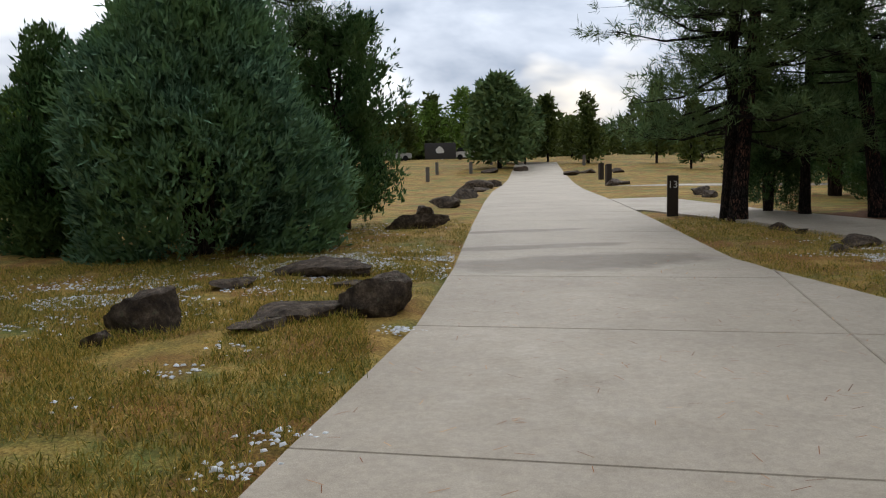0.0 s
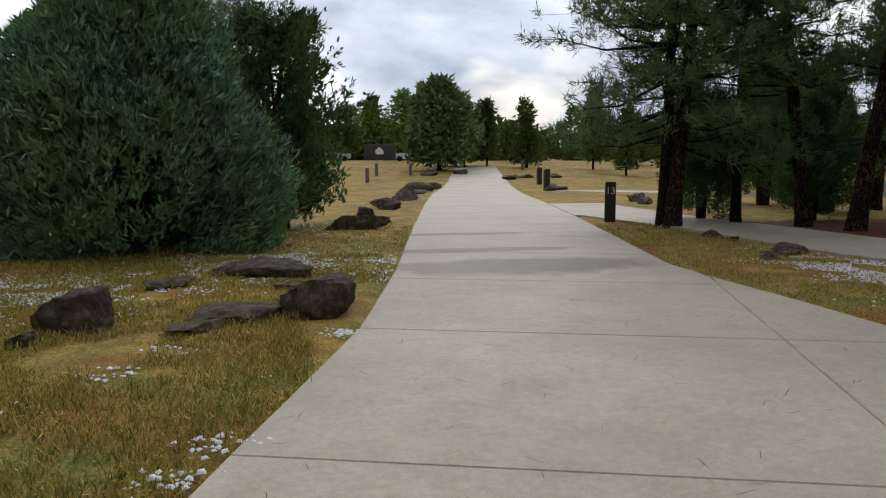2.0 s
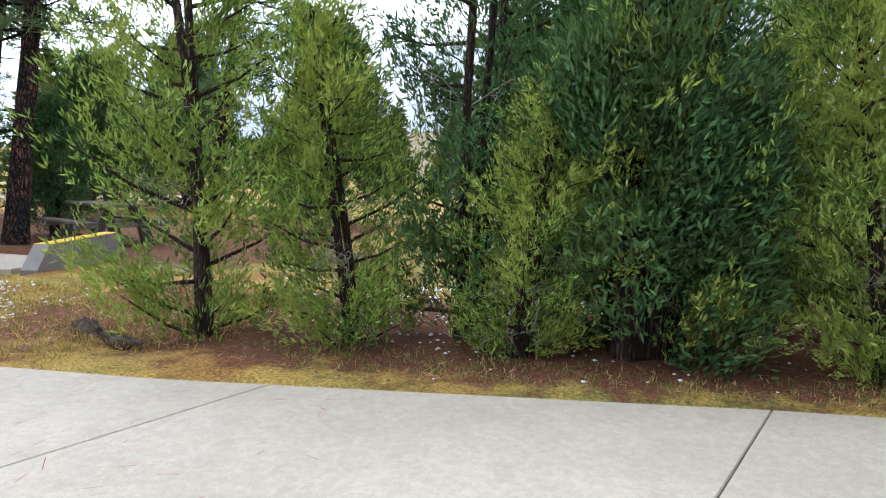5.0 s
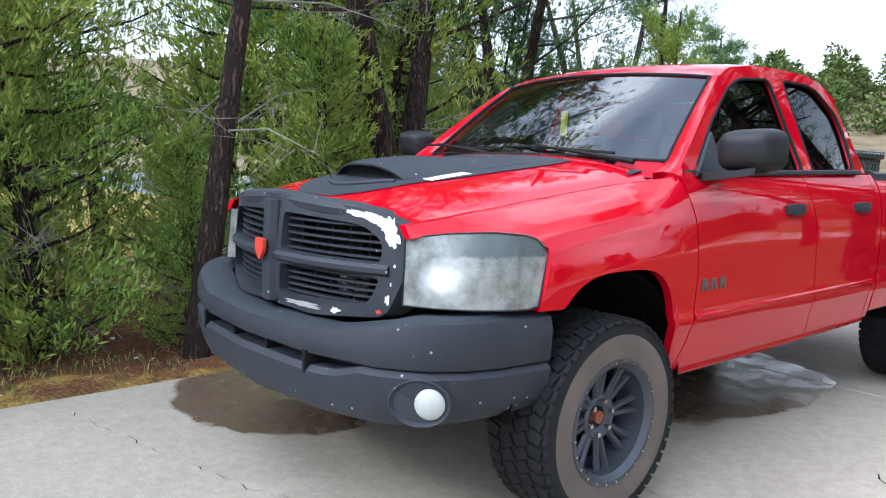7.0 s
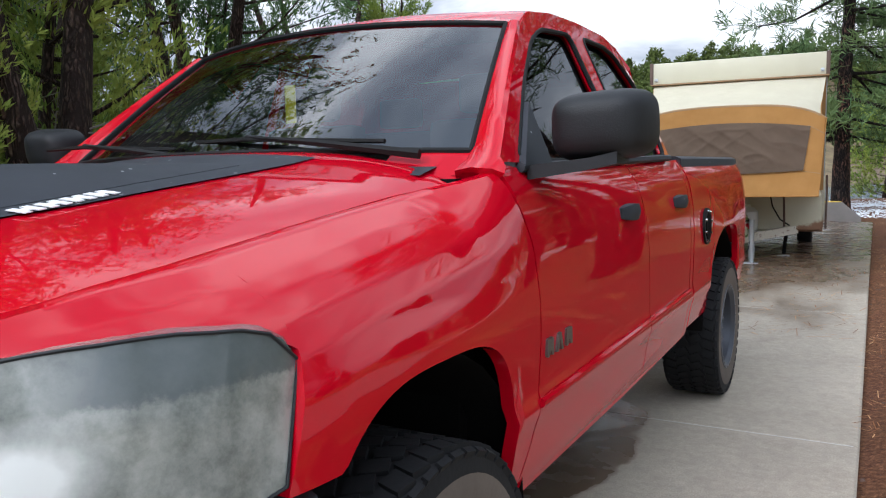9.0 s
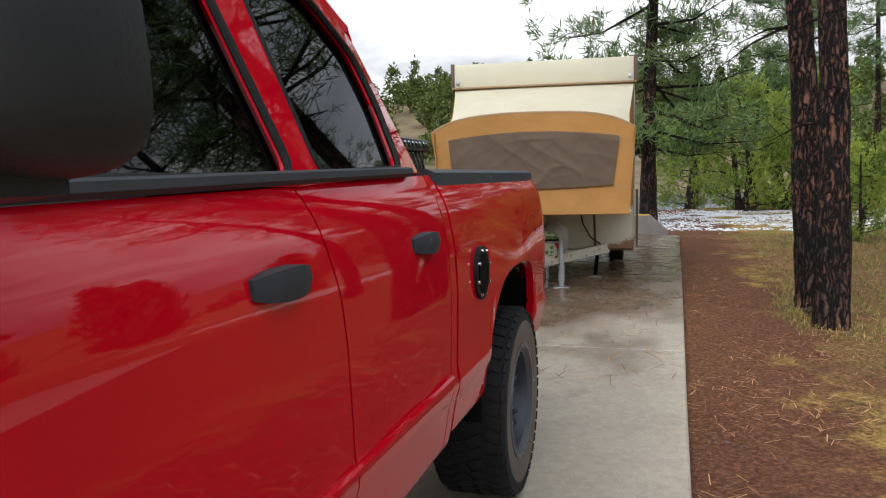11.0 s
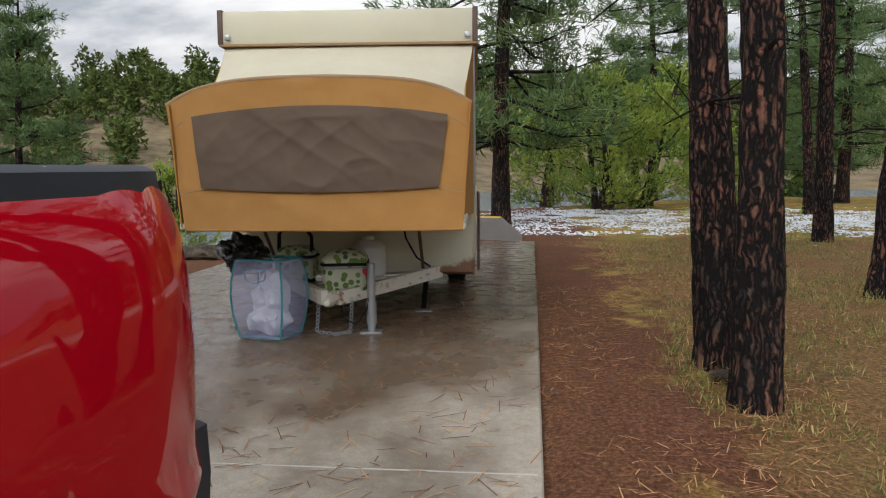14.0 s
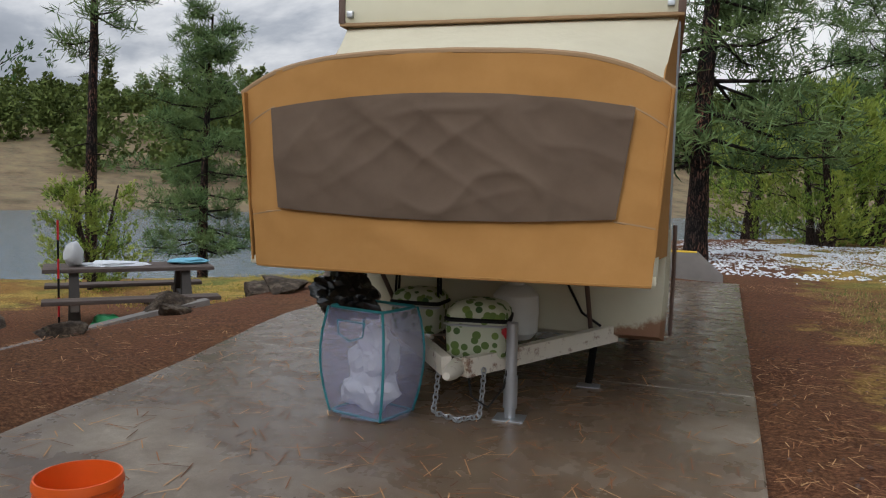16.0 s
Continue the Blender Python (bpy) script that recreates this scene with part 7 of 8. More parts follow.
M_WHITE_BAG = simple("white_plastic_bag", (0.72, 0.73, 0.76, 1), 0.45, vary=0.08)
M_BLACK_BAG = simple("black_plastic_bag", (0.010, 0.010, 0.011, 1), 0.25, vary=0.2)
crumple("plastic_bag", pose(-0.235, 8.21, 0.345), 0.13, (1.05, 0.8, 0.9), 0.4, M_WHITE_BAG, "crumpled white plastic bag inside the hamper", "bag", seed=2)
crumple("plastic_bag", pose(-0.21, 8.20, 0.52), 0.11, (0.9, 0.75, 1.2), 0.55, M_WHITE_BAG, "white plastic bag heaped in the hamper", "bag", seed=5)
crumple("rubbish_bag", pose(-0.47, 8.36, 0.80, 0, 20, 0), 0.135, (1.15, 0.9, 0.75), 0.75, M_BLACK_BAG, "black plastic rubbish bag hanging on the hamper's rim", "bag", seed=8)

# orange bucket
M_ORANGE = simple("orange_plastic", (0.80, 0.115, 0.012, 1), 0.4, vary=0.1)
bucket = thing("bucket", pose(-0.47, 6.47, ground_z(-0.47, 6.47) + 0.022) @ Matrix.Scale(0.9, 4), "bright orange plastic bucket on the concrete", "bucket")
bm = bmesh.new()
prof = [(0.0, 0.004), (0.128, 0.004), (0.132, 0.0), (0.150, 0.33), (0.158, 0.335), (0.158, 0.345), (0.152, 0.368), (0.146, 0.368), (0.143, 0.33), (0.125, 0.012), (0.0, 0.012)]
ring_loft(bm, [[(max(r, 0.0015) * math.cos(t), max(r, 0.0015) * math.sin(t), z) for t in np.linspace(0, 2 * math.pi, 40, endpoint=False)] for r, z in prof])
part("pail", bm, M_ORANGE, bucket)
for z in (0.285, 0.305):
    bm = bmesh.new()
    loop = [(0.150 * math.cos(t), 0.150 * math.sin(t), z) for t in np.linspace(0, 2 * math.pi, 40)]
    tube(bm, loop, 0.005, 5)
    part("rib", bm, M_ORANGE, bucket)
bm = bmesh.new()
tube(bm, [(0.155 * math.cos(t), 0.155 * math.sin(t) * 0.98, 0.30 - 0.16 * math.sin(t)) for t in np.linspace(0.0, math.pi, 15)], 0.004, 6)
part("handle", bm, M_STEEL, bucket)
bm = bmesh.new()
grid(bm, 6, 4, lambda u, v: ((0.1445 + 0.004 * v) * math.cos(3.3 + 0.7 * u), (0.1445 + 0.004 * v) * math.sin(3.3 + 0.7 * u), 0.10 + 0.10 * v))
part("printed_label", bm, M_WHITE, bucket)

# concrete wheel stop with a yellow top behind the camper, and another on the next site
M_STOP = simple("rough_grey_concrete", (0.20, 0.18, 0.165, 1), 0.9, vary=0.25, bump=0.5)
M_YELLOW_PAINT = simple("yellow_kerb_paint", (0.70, 0.46, 0.03, 1), 0.7, vary=0.2)


def wheel_stop(m, length, label):
    t = thing("wheel_stop", m, label, "kerb", "yellow-topped wheel stops")
    bm = bmesh.new()
    h = length / 2
    rings = []
    for x, z in ((-h, 0.05), (-h + 0.35, 0.36), (h - 0.35, 0.36), (h, 0.05)):
        rings.append([(x, -0.13, -0.06), (x, 0.13, -0.06), (x, 0.11, z), (x, -0.11, z)])
    ring_loft(bm, rings)
    part("block", bm, M_STOP, t, smooth=False)
    bm = bmesh.new()
    box(bm, -h + 0.36, h - 0.36, -0.112, 0.112, 0.355, 0.367, 0.004)
    part("yellow_top", bm, M_YELLOW_PAINT, t, "worn yellow paint")
    return t


wheel_stop(pose(-0.15, 15.95, ground_z(0, 15.75) + 0.02, 0, 0, 2), 3.3, "low concrete wheel stop with a yellow top")
wheel_stop(pose(-6.9, -10.75, 0.0, 0, 0, 12), 2.9, "concrete wheel stop at the end of the spur")

# ---- picnic table ----
M_WOOD = Nodes("weathered_grey_wood", 0.85, 0, 0.2)
M_WOOD.color(M_WOOD.mix(M_WOOD.noise(1, 7, 0.6, M_WOOD.coords((3, 30, 30))), srgb(70, 60, 56), srgb(116, 104, 98)))
M_WOOD.bump(M_WOOD.noise(1, 7, 0.6, M_WOOD.coords((4, 60, 60))), 0.4, 0.01)
M_WOOD = M_WOOD.m


M_LEG = simple("dark_wet_concrete", (0.055, 0.047, 0.042, 1), 0.85, vary=0.3, bump=0.4)


def picnic_table(m, label, group=""):
    t = thing("picnic_table", m, label, "table", group)
    for k in range(4):
        bm = bmesh.new()
        box(bm, -0.95, 0.95, -0.36 + 0.182 * k, -0.19 + 0.182 * k, 0.71, 0.755, 0.006)
        part("tabletop_board", bm, M_WOOD, t)
    for y in (-0.72, 0.72):
        for k in (0, 1):
            bm = bmesh.new()
            box(bm, -0.95, 0.95, y - 0.14 + 0.142 * k, y - 0.003 + 0.142 * k, 0.41, 0.455, 0.006)
            part("bench_board", bm, M_WOOD, t)
    for x in (-0.62, 0.62):
        for s in (-1, 1):
            bm = bmesh.new()
            ring_loft(bm, [[(x - 0.07, s * 0.55 - 0.11, -0.1), (x + 0.07, s * 0.55 - 0.11, -0.1), (x + 0.07, s * 0.55 + 0.11, -0.1), (x - 0.07, s * 0.55 + 0.11, -0.1)], [(x - 0.06, s * 0.42 - 0.09, 0.30), (x + 0.06, s * 0.42 - 0.09, 0.30), (x + 0.06, s * 0.42 + 0.09, 0.30), (x - 0.06, s * 0.42 + 0.09, 0.30)], [(x - 0.05, s * 0.22 - 0.08, 0.71), (x + 0.05, s * 0.22 - 0.08, 0.71), (x + 0.05, s * 0.22 + 0.08, 0.71), (x - 0.05, s * 0.22 + 0.08, 0.71)]])
            part("leg", bm, M_LEG, t, "thick dark concrete leg", smooth=False)
        bm = bmesh.new()
        box(bm, x - 0.045, x + 0.045, -0.84, 0.84, 0.33, 0.41, 0.01)
        part("bench_beam", bm, M_STOP, t)
    return t


TX, TY, TR = -5.35, 12.1, 46.0
tz = ground_z(TX, TY)
picnic_table(pose(TX, TY, tz, 0, 0, TR), "weathered picnic table by the lake with hail on top")
TM = pose(TX, TY, tz + 0.755, 0, 0, TR)
crumple("plastic_bag", TM @ pose(-0.62, -0.05, 0.14), 0.13, (0.75, 0.6, 1.1), 0.3, simple("clear_plastic_bag", (0.55, 0.56, 0.57, 1), 0.3), "clear plastic bag standing on the table", "bag", 3, 11)
crumple("blue_cloth", TM @ pose(0.70, 0.05, 0.035), 0.2, (1.2, 0.8, 0.18), 0.3, simple("pale_blue_cloth", (0.16, 0.42, 0.55, 1), 0.8), "pale blue cloth folded on the table", "cloth", 3, 12)
crumple("hail_heap", TM @ pose(-0.20, 0.02, 0.012), 0.33, (1.0, 0.6, 0.10), 0.5, M_SNOW, "thin heap of hail on the tabletop", "snow", 4, 13)
crumple("green_bag", pose(TX + 0.35, TY - 0.75, ground_z(TX + 0.35, TY - 0.75) + 0.10), 0.15, (1.1, 0.8, 0.8), 0.4, simple("green_plastic", (0.03, 0.28, 0.10, 1), 0.4), "small green bag beneath the table", "bag", 3, 14)
pole = thing("marker_pole", TM @ pose(-0.78, -0.45, -0.45), "thin red and black banded pole by the table", "pole")
for k in range(6):
    bm = bmesh.new()
    disc_cyl(bm, (0, 0, -0.30 + 0.22 * k), (0, 0, -0.08 + 0.22 * k), 0.012, 10)
    part("band", bm, M_RED if k % 2 == 1 else M_BLACK, pole)
picnic_table(pose(-9.6, -12.2, 0, 0, 0, 60), "dark picnic table at the next camp site")


# ---- rocks ----
def rock(seed, m, size, squash=(1.0, 0.8, 0.55), label="dark brown basalt boulder in the grass", group="boulders"):
    bm = bmesh.new()
    bmesh.ops.create_icosphere(bm, subdivisions=4, radius=1.0)
    rng = np.random.default_rng(seed)
    cuts_ = [(Vector(rng.normal(size=3)).normalized(), rng.uniform(0.36, 0.72)) for _ in range(14)]
    for v in bm.verts:
        p = v.co.copy()
        for n, d in cuts_:
            k = p.dot(n)
            if k > d:
                p -= n * (k - d) * 0.97
        p *= 1 + 0.09 * noise.noise(p * 2.2 + Vector((seed, 0, 0))) + 0.09 * noise.noise(p * 6 + Vector((seed, 0, 0))) + 0.05 * abs(noise.noise(p * 13))
        v.co = Vector((p.x * squash[0], p.y * squash[1], p.z * squash[2])) * size
    return solo("rock", bm, M_ROCK, label, "rock", group, m=m)


def place_rock(seed, x, y, size, squash=(1.0, 0.8, 0.6), turn=0.0, sink=0.25, **kw):
    size *= 1.0 if y > -15 else 0.85
    rock(seed, pose(x, y, ground_z(x, y) + size * squash[2] * (0.50 - sink), 0, 0, turn), size, squash, **kw)


place_rock(1, 5.45, -10.45, 0.44, (1.0, 0.75, 0.85), 20, 0.2, label="angular grey-brown boulder standing in grass")
place_rock(2, 5.80, -10.0, 0.24, (1.1, 0.6, 0.5), 60)
place_rock(3, 3.50, -10.75, 0.46, (1.0, 0.9, 0.85), 0, 0.2, label="blocky brown boulder at the road's edge")
place_rock(4, 4.15, -10.9, 0.62, (1.25, 0.7, 0.30), 30, 0.3, label="low flat slab of layered brown rock")
place_rock(5, 4.45, -10.3, 0.40, (1.2, 0.8, 0.22), 70, 0.3)
place_rock(6, 3.6, -12.4, 0.35, (1.2, 0.8, 0.30), 10)
place_rock(7, 4.25, -13.7, 0.70, (1.3, 0.7, 0.30), 160, 0.3, label="low grey-blue rock ledge among grass")
place_rock(8, 5.0, -12.9, 0.34, (1.2, 0.9, 0.35), 60)
place_rock(9, 1.95, -20.4, 0.82, (1.15, 0.7, 0.42), 10)
place_rock(10, 1.7, -21.6, 0.62, (1.0, 0.7, 0.75), 80)
for i, (x, y, s) in enumerate(((0.25, -27.5, 0.7), (-0.3, -30, 0.6), (-1.2, -33.5, 0.9), (-2.0, -36.5, 0.9), (-2.8, -39.5, 0.8), (-4.1, -44, 1.0), (-5.4, -47, 0.8), (-10.9, -42.8, 0.9), (-11.9, -43.9, 0.7), (-14, -60, 1.0), (-16, -62, 0.9), (-18.5, -62, 0.9), (-12, -68, 1.1), (-9, -66, 0.9))):
    place_rock(20 + i, x, y, s, (1.2, 0.8, 0.5), 37 * i)
for i, (x, y, s) in enumerate(((-4.65, -17.2, 0.36), (-4.5, -16.2, 0.22), (-4.3, -14.4, 0.42), (-3.9, -14.0, 0.25), (-3.4, -13.6, 0.25), (-9.7, -30.6, 0.7), (-10.6, -29.8, 0.6), (-9.2, -28.9, 0.5), (-2.5, -7.4, 0.28), (-8.6, -12.2, 0.55), (-9.2, -11.6, 0.4), (-8.0, -15.0, 0.45), (-9.9, -16.4, 0.6), (-2.2, -6.9, 0.20), (-3.0, -9.6, 0.3))):
    place_rock(40 + i, x, y, s, (1.1, 0.8, 0.5), 51 * i, 0.22)
for i, (x, y, s) in enumerate(((-3.3, 10.4, 0.24), (-3.7, 11.0, 0.42), (-3.2, 12.2, 0.5), (-2.9, 13.0, 0.42), (-3.9, 12.9, 0.55), (-4.3, 11.3, 0.22), (-3.4, 9.3, 0.20), (-4.2, 9.9, 0.26), (-2.7, 14.2, 0.4), (-6.9, 11.2, 0.45), (-7.6, 10.4, 0.5), (-6.3, 13.9, 0.45), (-4.9, 14.6, 0.5), (-3.1, 7.9, 0.17), (2.78, 7.45, 0.16))):
    place_rock(60 + i, x, y, s, (1.2, 0.9, 0.42), 67 * i, 0.25, label="low dark rock beside the camp pad")
# stone kerb of the table's terrace
bm = bmesh.new()
rings = []
for k in range(15):
    f = k / 14
    x, y = -6.1 + 2.6 * f, 7.4 + 4.0 * f + 0.25 * math.sin(5 * f)
    z = ground_z(x, y)
    n = Vector((-0.84, 0.54, 0)) * 0.09
    rings.append([(x - n.x, y - n.y, z - 0.1), (x + n.x, y + n.y, z - 0.1), (x + n.x * 0.8, y + n.y * 0.8, z + 0.07 + 0.02 * noise.noise((k, 0, 0))), (x - n.x * 0.8, y - n.y * 0.8, z + 0.07 + 0.02 * noise.noise((k, 4, 0)))])
ring_loft(bm, rings)
solo("kerb", bm, M_STOP, "low grey concrete kerb along the table terrace", "kerb")

# ---- site posts, sign, tent, far cars ----
M_POST = simple("dark_stained_post", (0.035, 0.025, 0.02, 1), 0.85, vary=0.35, bump=0.5)
M_GREY_POST = simple("grey_wood_post", (0.14, 0.13, 0.12, 1), 0.9, vary=0.3)


def site_post(x, y, h, w, label, top_slope=True, material=None, digits="", yaw=0.0):
    t = thing("site_post", pose(x, y, ground_z(x, y), 0, 0, yaw), label, "post", "wooden site posts")
    bm = bmesh.new()
    ring_loft(bm, [[(-w, -w, -0.1), (w, -w, -0.1), (w, w, -0.1), (-w, w, -0.1)], [(-w, -w, h - 0.06), (w, -w, h - 0.06), (w, w, h), (-w, w, h)]])
    part("shaft", bm, material or M_POST, t, smooth=False)
    if digits:
        cu = bpy.data.curves.new("digits", "FONT")
        cu.body, cu.size, cu.extrude, cu.align_x = digits, 0.24, 0.004, "CENTER"
        tmp = new("tmp", cu)
        me = bpy.data.meshes.new_from_object(tmp.evaluated_get(bpy.context.evaluated_depsgraph_get()))
        bpy.data.objects.remove(tmp)
        me.materials.clear()
        me.materials.append(M_WHITE)
        o = new("site_number", me)
        o.matrix_basis = Matrix.Translation((0, w + 0.003, h - 0.30)) @ pose(0, 0, 0, 90, 0, 180)
        o.parent = t
    return t


site_post(-4.42, -21.4, 0.98, 0.13, "dark wooden post with the white number 13", digits="13", yaw=-22)
site_post(-10.7, -43.0, 1.15, 0.14, "dark wooden site post beside the road")
site_post(-13.5, -52, 1.1, 0.14, "dark wooden site post farther along the road")
for x, y in ((-2.6, -56), (-4.6, -66), (-7.4, -66), (-12, -80), (-20, -75)):
    site_post(x, y, 1.0, 0.12, "grey weathered wooden bollard in dry grass", material=M_GREY_POST)
sign = thing("notice_board", pose(-9.3, -97.5, ground_z(-9.3, -97.5), 0, 0, -8), "dark notice board with a pale emblem", "sign")
bm = bmesh.new()
box(bm, -1.9, 1.9, -0.15, 0.15, 0.15, 2.1, 0.05)
part("board", bm, simple("dark_stone_board", (0.05, 0.048, 0.05, 1), 0.8, vary=0.3), sign)
bm = bmesh.new()
holed_plate(bm, rounded([(-0.5, 0.9), (0.45, 0.85), (0.6, 1.3), (0.1, 1.75), (-0.35, 1.45)], 0.15, 3), [], 0.02, lambda u, v, w: (u, 0.152 + w, v))
part("emblem", bm, M_WHITE, sign, "pale plain emblem")


def far_car(x, y, turn, material, label):
    t = thing("parked_car", pose(x, y, ground_z(x, y), 0, 0, turn), label, "car", "far parked cars")
    bm = bmesh.new()
    rings = []
    for px, z0, z1, w in ((-2.2, 0.45, 0.80, 0.75), (-2.1, 0.32, 0.95, 0.85), (-0.9, 0.30, 1.0, 0.9), (1.2, 0.30, 1.02, 0.9), (2.1, 0.32, 0.98, 0.85), (2.2, 0.45, 0.85, 0.75)):
        rings.append([(px, -w, z0), (px, w, z0), (px, w, z1), (px, -w, z1)])
    ring_loft(bm, rings)
    part("body", bm, material, t)
    bm = bmesh.new()
    ring_loft(bm, [[(-1.0, -0.82, 0.98), (1.9, -0.82, 0.98), (1.9, 0.82, 0.98), (-1.0, 0.82, 0.98)], [(-0.3, -0.66, 1.48), (1.5, -0.66, 1.48), (1.5, 0.66, 1.48), (-0.3, 0.66, 1.48)]])
    part("cabin", bm, M_BLACK, t)
    for sx in (-1.35, 1.35):
        for sy in (-0.85, 0.85):
            bm = bmesh.new()
            disc_cyl(bm, (sx, sy - 0.1, 0.33), (sx, sy + 0.1, 0.33), 0.33, 20)
            part("wheel", bm, M_RUBBER, t)
    return t


far_car(-3.6, -99, 10, simple("silver_paint", (0.45, 0.46, 0.48, 1), 0.35, 0.3), "silver car parked beyond the meadow")
far_car(-13.2, -98, -10, simple("white_paint", (0.66, 0.66, 0.66, 1), 0.4), "white car parked beside the notice board")

tent = thing("tent", pose(-23.5, -31.5, ground_z(-23.5, -31.5), 0, 0, 25), "small white and grey pyramid tent", "tent")
bm = bmesh.new()
base = rounded([(-1.25, -1.25), (1.25, -1.25), (1.25, 1.25), (-1.25, 1.25)], 0.2, 2)
ring_loft(bm, [[(x * k, y * k, z) for x, y in base] for k, z in ((1.0, 0.0), (0.88, 0.75), (0.80, 0.78))])
part("skirt", bm, simple("grey_tent_cloth", (0.24, 0.25, 0.27, 1), 0.8), tent)
bm = bmesh.new()
ring_loft(bm, [[(x * k, y * k, z) for x, y in base] for k, z in ((0.82, 0.78), (0.46, 1.35), (0.06, 2.15), (0.01, 2.2))])
part("peak", bm, simple("white_tent_cloth", (0.75, 0.76, 0.78, 1), 0.8, vary=0.05), tent)


# ---- hail, grass, needles, leaf litter ----
def scatter(name, pts, size, material, label, category, flat=0.5, seed=5):
    """Many small lumps as one object."""
    rng = np.random.default_rng(seed)
    base = np.array([(1, 0, 0), (-0.5, 0.87, 0), (-0.5, -0.87, 0), (0.25, 0.43, 0.8), (-0.6, 0.1, 0.7), (0.3, -0.5, 0.75)])
    tri = np.array([(0, 1, 3), (1, 4, 3), (1, 2, 4), (2, 5, 4), (2, 0, 5), (0, 3, 5), (3, 4, 5)])
    k = len(pts)
    a = rng.uniform(0, 6.28, k)
    s = size * rng.uniform(0.4, 1.5, k)
    v = np.repeat(base[None], k, 0) * s[:, None, None] * rng.uniform(0.7, 1.3, size=(k, 6, 1))
    x = v[..., 0] * np.cos(a)[:, None] - v[..., 1] * np.sin(a)[:, None]
    y = v[..., 0] * np.sin(a)[:, None] + v[..., 1] * np.cos(a)[:, None]
    co = np.stack([x, y, v[..., 2] * flat], axis=2) + np.asarray(pts)[:, None, :]
    f = (tri[None] + (np.arange(k) * 6)[:, None, None]).reshape(-1, 3)
    ob = new(name, from_arrays(name, co.reshape(-1, 3), f))
    ob.data.materials.append(material)
    return tagged(ob, label, category, kind="stuff")


rng_s = np.random.default_rng(91)
hail = []


def hail_patch(cx, cy, rx, ry, count):
    for _ in range(count):
        x, y = cx + rng_s.normal() * rx * 0.5, cy + rng_s.normal() * ry * 0.5
        if noise.noise((x * 1.6, y * 1.6, 9)) > -0.12 and not on_concrete(x, y, 0.03):
            hail.append((x, y, ground_z(x, y) + 0.035 * noise.noise((x * 0.8, y * 0.8, 0)) + 0.012))


hail_patch(4.0, -14.6, 1.6, 1.6, 3200)
hail_patch(6.4, -12.6, 1.8, 1.6, 2200)
hail_patch(7.6, -11.4, 1.4, 1.3, 900)
hail_patch(2.35, -14.0, 0.25, 1.6, 700)
hail_patch(-3.9, -11.9, 0.9, 2.0, 5200)
hail_patch(-2.9, -9.6, 0.7, 0.8, 700)
hail_patch(4.6, -19.5, 2.0, 2.0, 1200)
hail_patch(5.5, 21.5, 6.5, 3.0, 9000)
hail_patch(10.5, 20.5, 6.0, 3.2, 7000)
hail_patch(2.6, 22.5, 2.0, 2.2, 3500)
hail_patch(-5.0, -3.0, 2.0, 4.0, 2600)
for cx, cy, n in ((3.30, -9.85, 110), (4.35, -7.0, 60), (4.18, -7.45, 40), (3.95, -8.6, 14), (4.9, -8.9, 30), (5.4, -8.2, 10), (6.0, -7.9, 16), (6.5, -7.4, 20), (4.7, -9.6, 30), (6.6, -9.0, 16)):
    for _ in range(n // 2):
        x, y = cx + rng_s.normal() * 0.11, cy + rng_s.normal() * 0.09
        hail.append((x, y, ground_z(x, y) + 0.015))
scatter("hail_drift", hail, 0.018, M_SNOW, "scattered white hail lying in the grass", "snow", 0.6)
far_hail, rng_h = [], np.random.default_rng(92)
while len(far_hail) < 9000:
    x, y = rng_h.uniform(0.8, 15.0), rng_h.uniform(16.6, 26.0)
    if noise.noise((x * 0.55, y * 0.55, 3)) + 0.6 * noise.noise((x * 2.1, y * 1.4, 6)) - 0.012 * (y - 19.5) ** 2 > -0.18:
        far_hail.append((x, y, ground_z(x, y) + 0.035 * noise.noise((x * 0.8, y * 0.8, 0)) + 0.014))
scatter("meadow_hail", far_hail, 0.030, M_SNOW, "broad white drift of hail across the meadow", "snow", 0.5, 7)
near_hail = []
for cx, cy, n, r in ((3.28, -9.9, 26, 0.07), (4.32, -6.95, 16, 0.06), (4.2, -7.4, 18, 0.05), (5.0, -9.0, 14, 0.16), (5.5, -8.2, 8, 0.1), (6.3, -7.7, 12, 0.12), (6.6, -7.35, 10, 0.08), (4.6, -9.5, 12, 0.2), (2.45, -13.2, 40, 0.35), (2.2, -14.6, 40, 0.4)):
    for _ in range(max(3, n // 2)):
        x, y = cx + rng_h.normal() * r, cy + rng_h.normal() * r
        if not on_concrete(x, y, 0.02):
            near_hail.append((x, y, ground_z(x, y) + 0.02))
scatter("hail_lumps", near_hail, 0.022, M_SNOW, "lumps of melting hail along the road's edge", "snow", 0.6, 8)


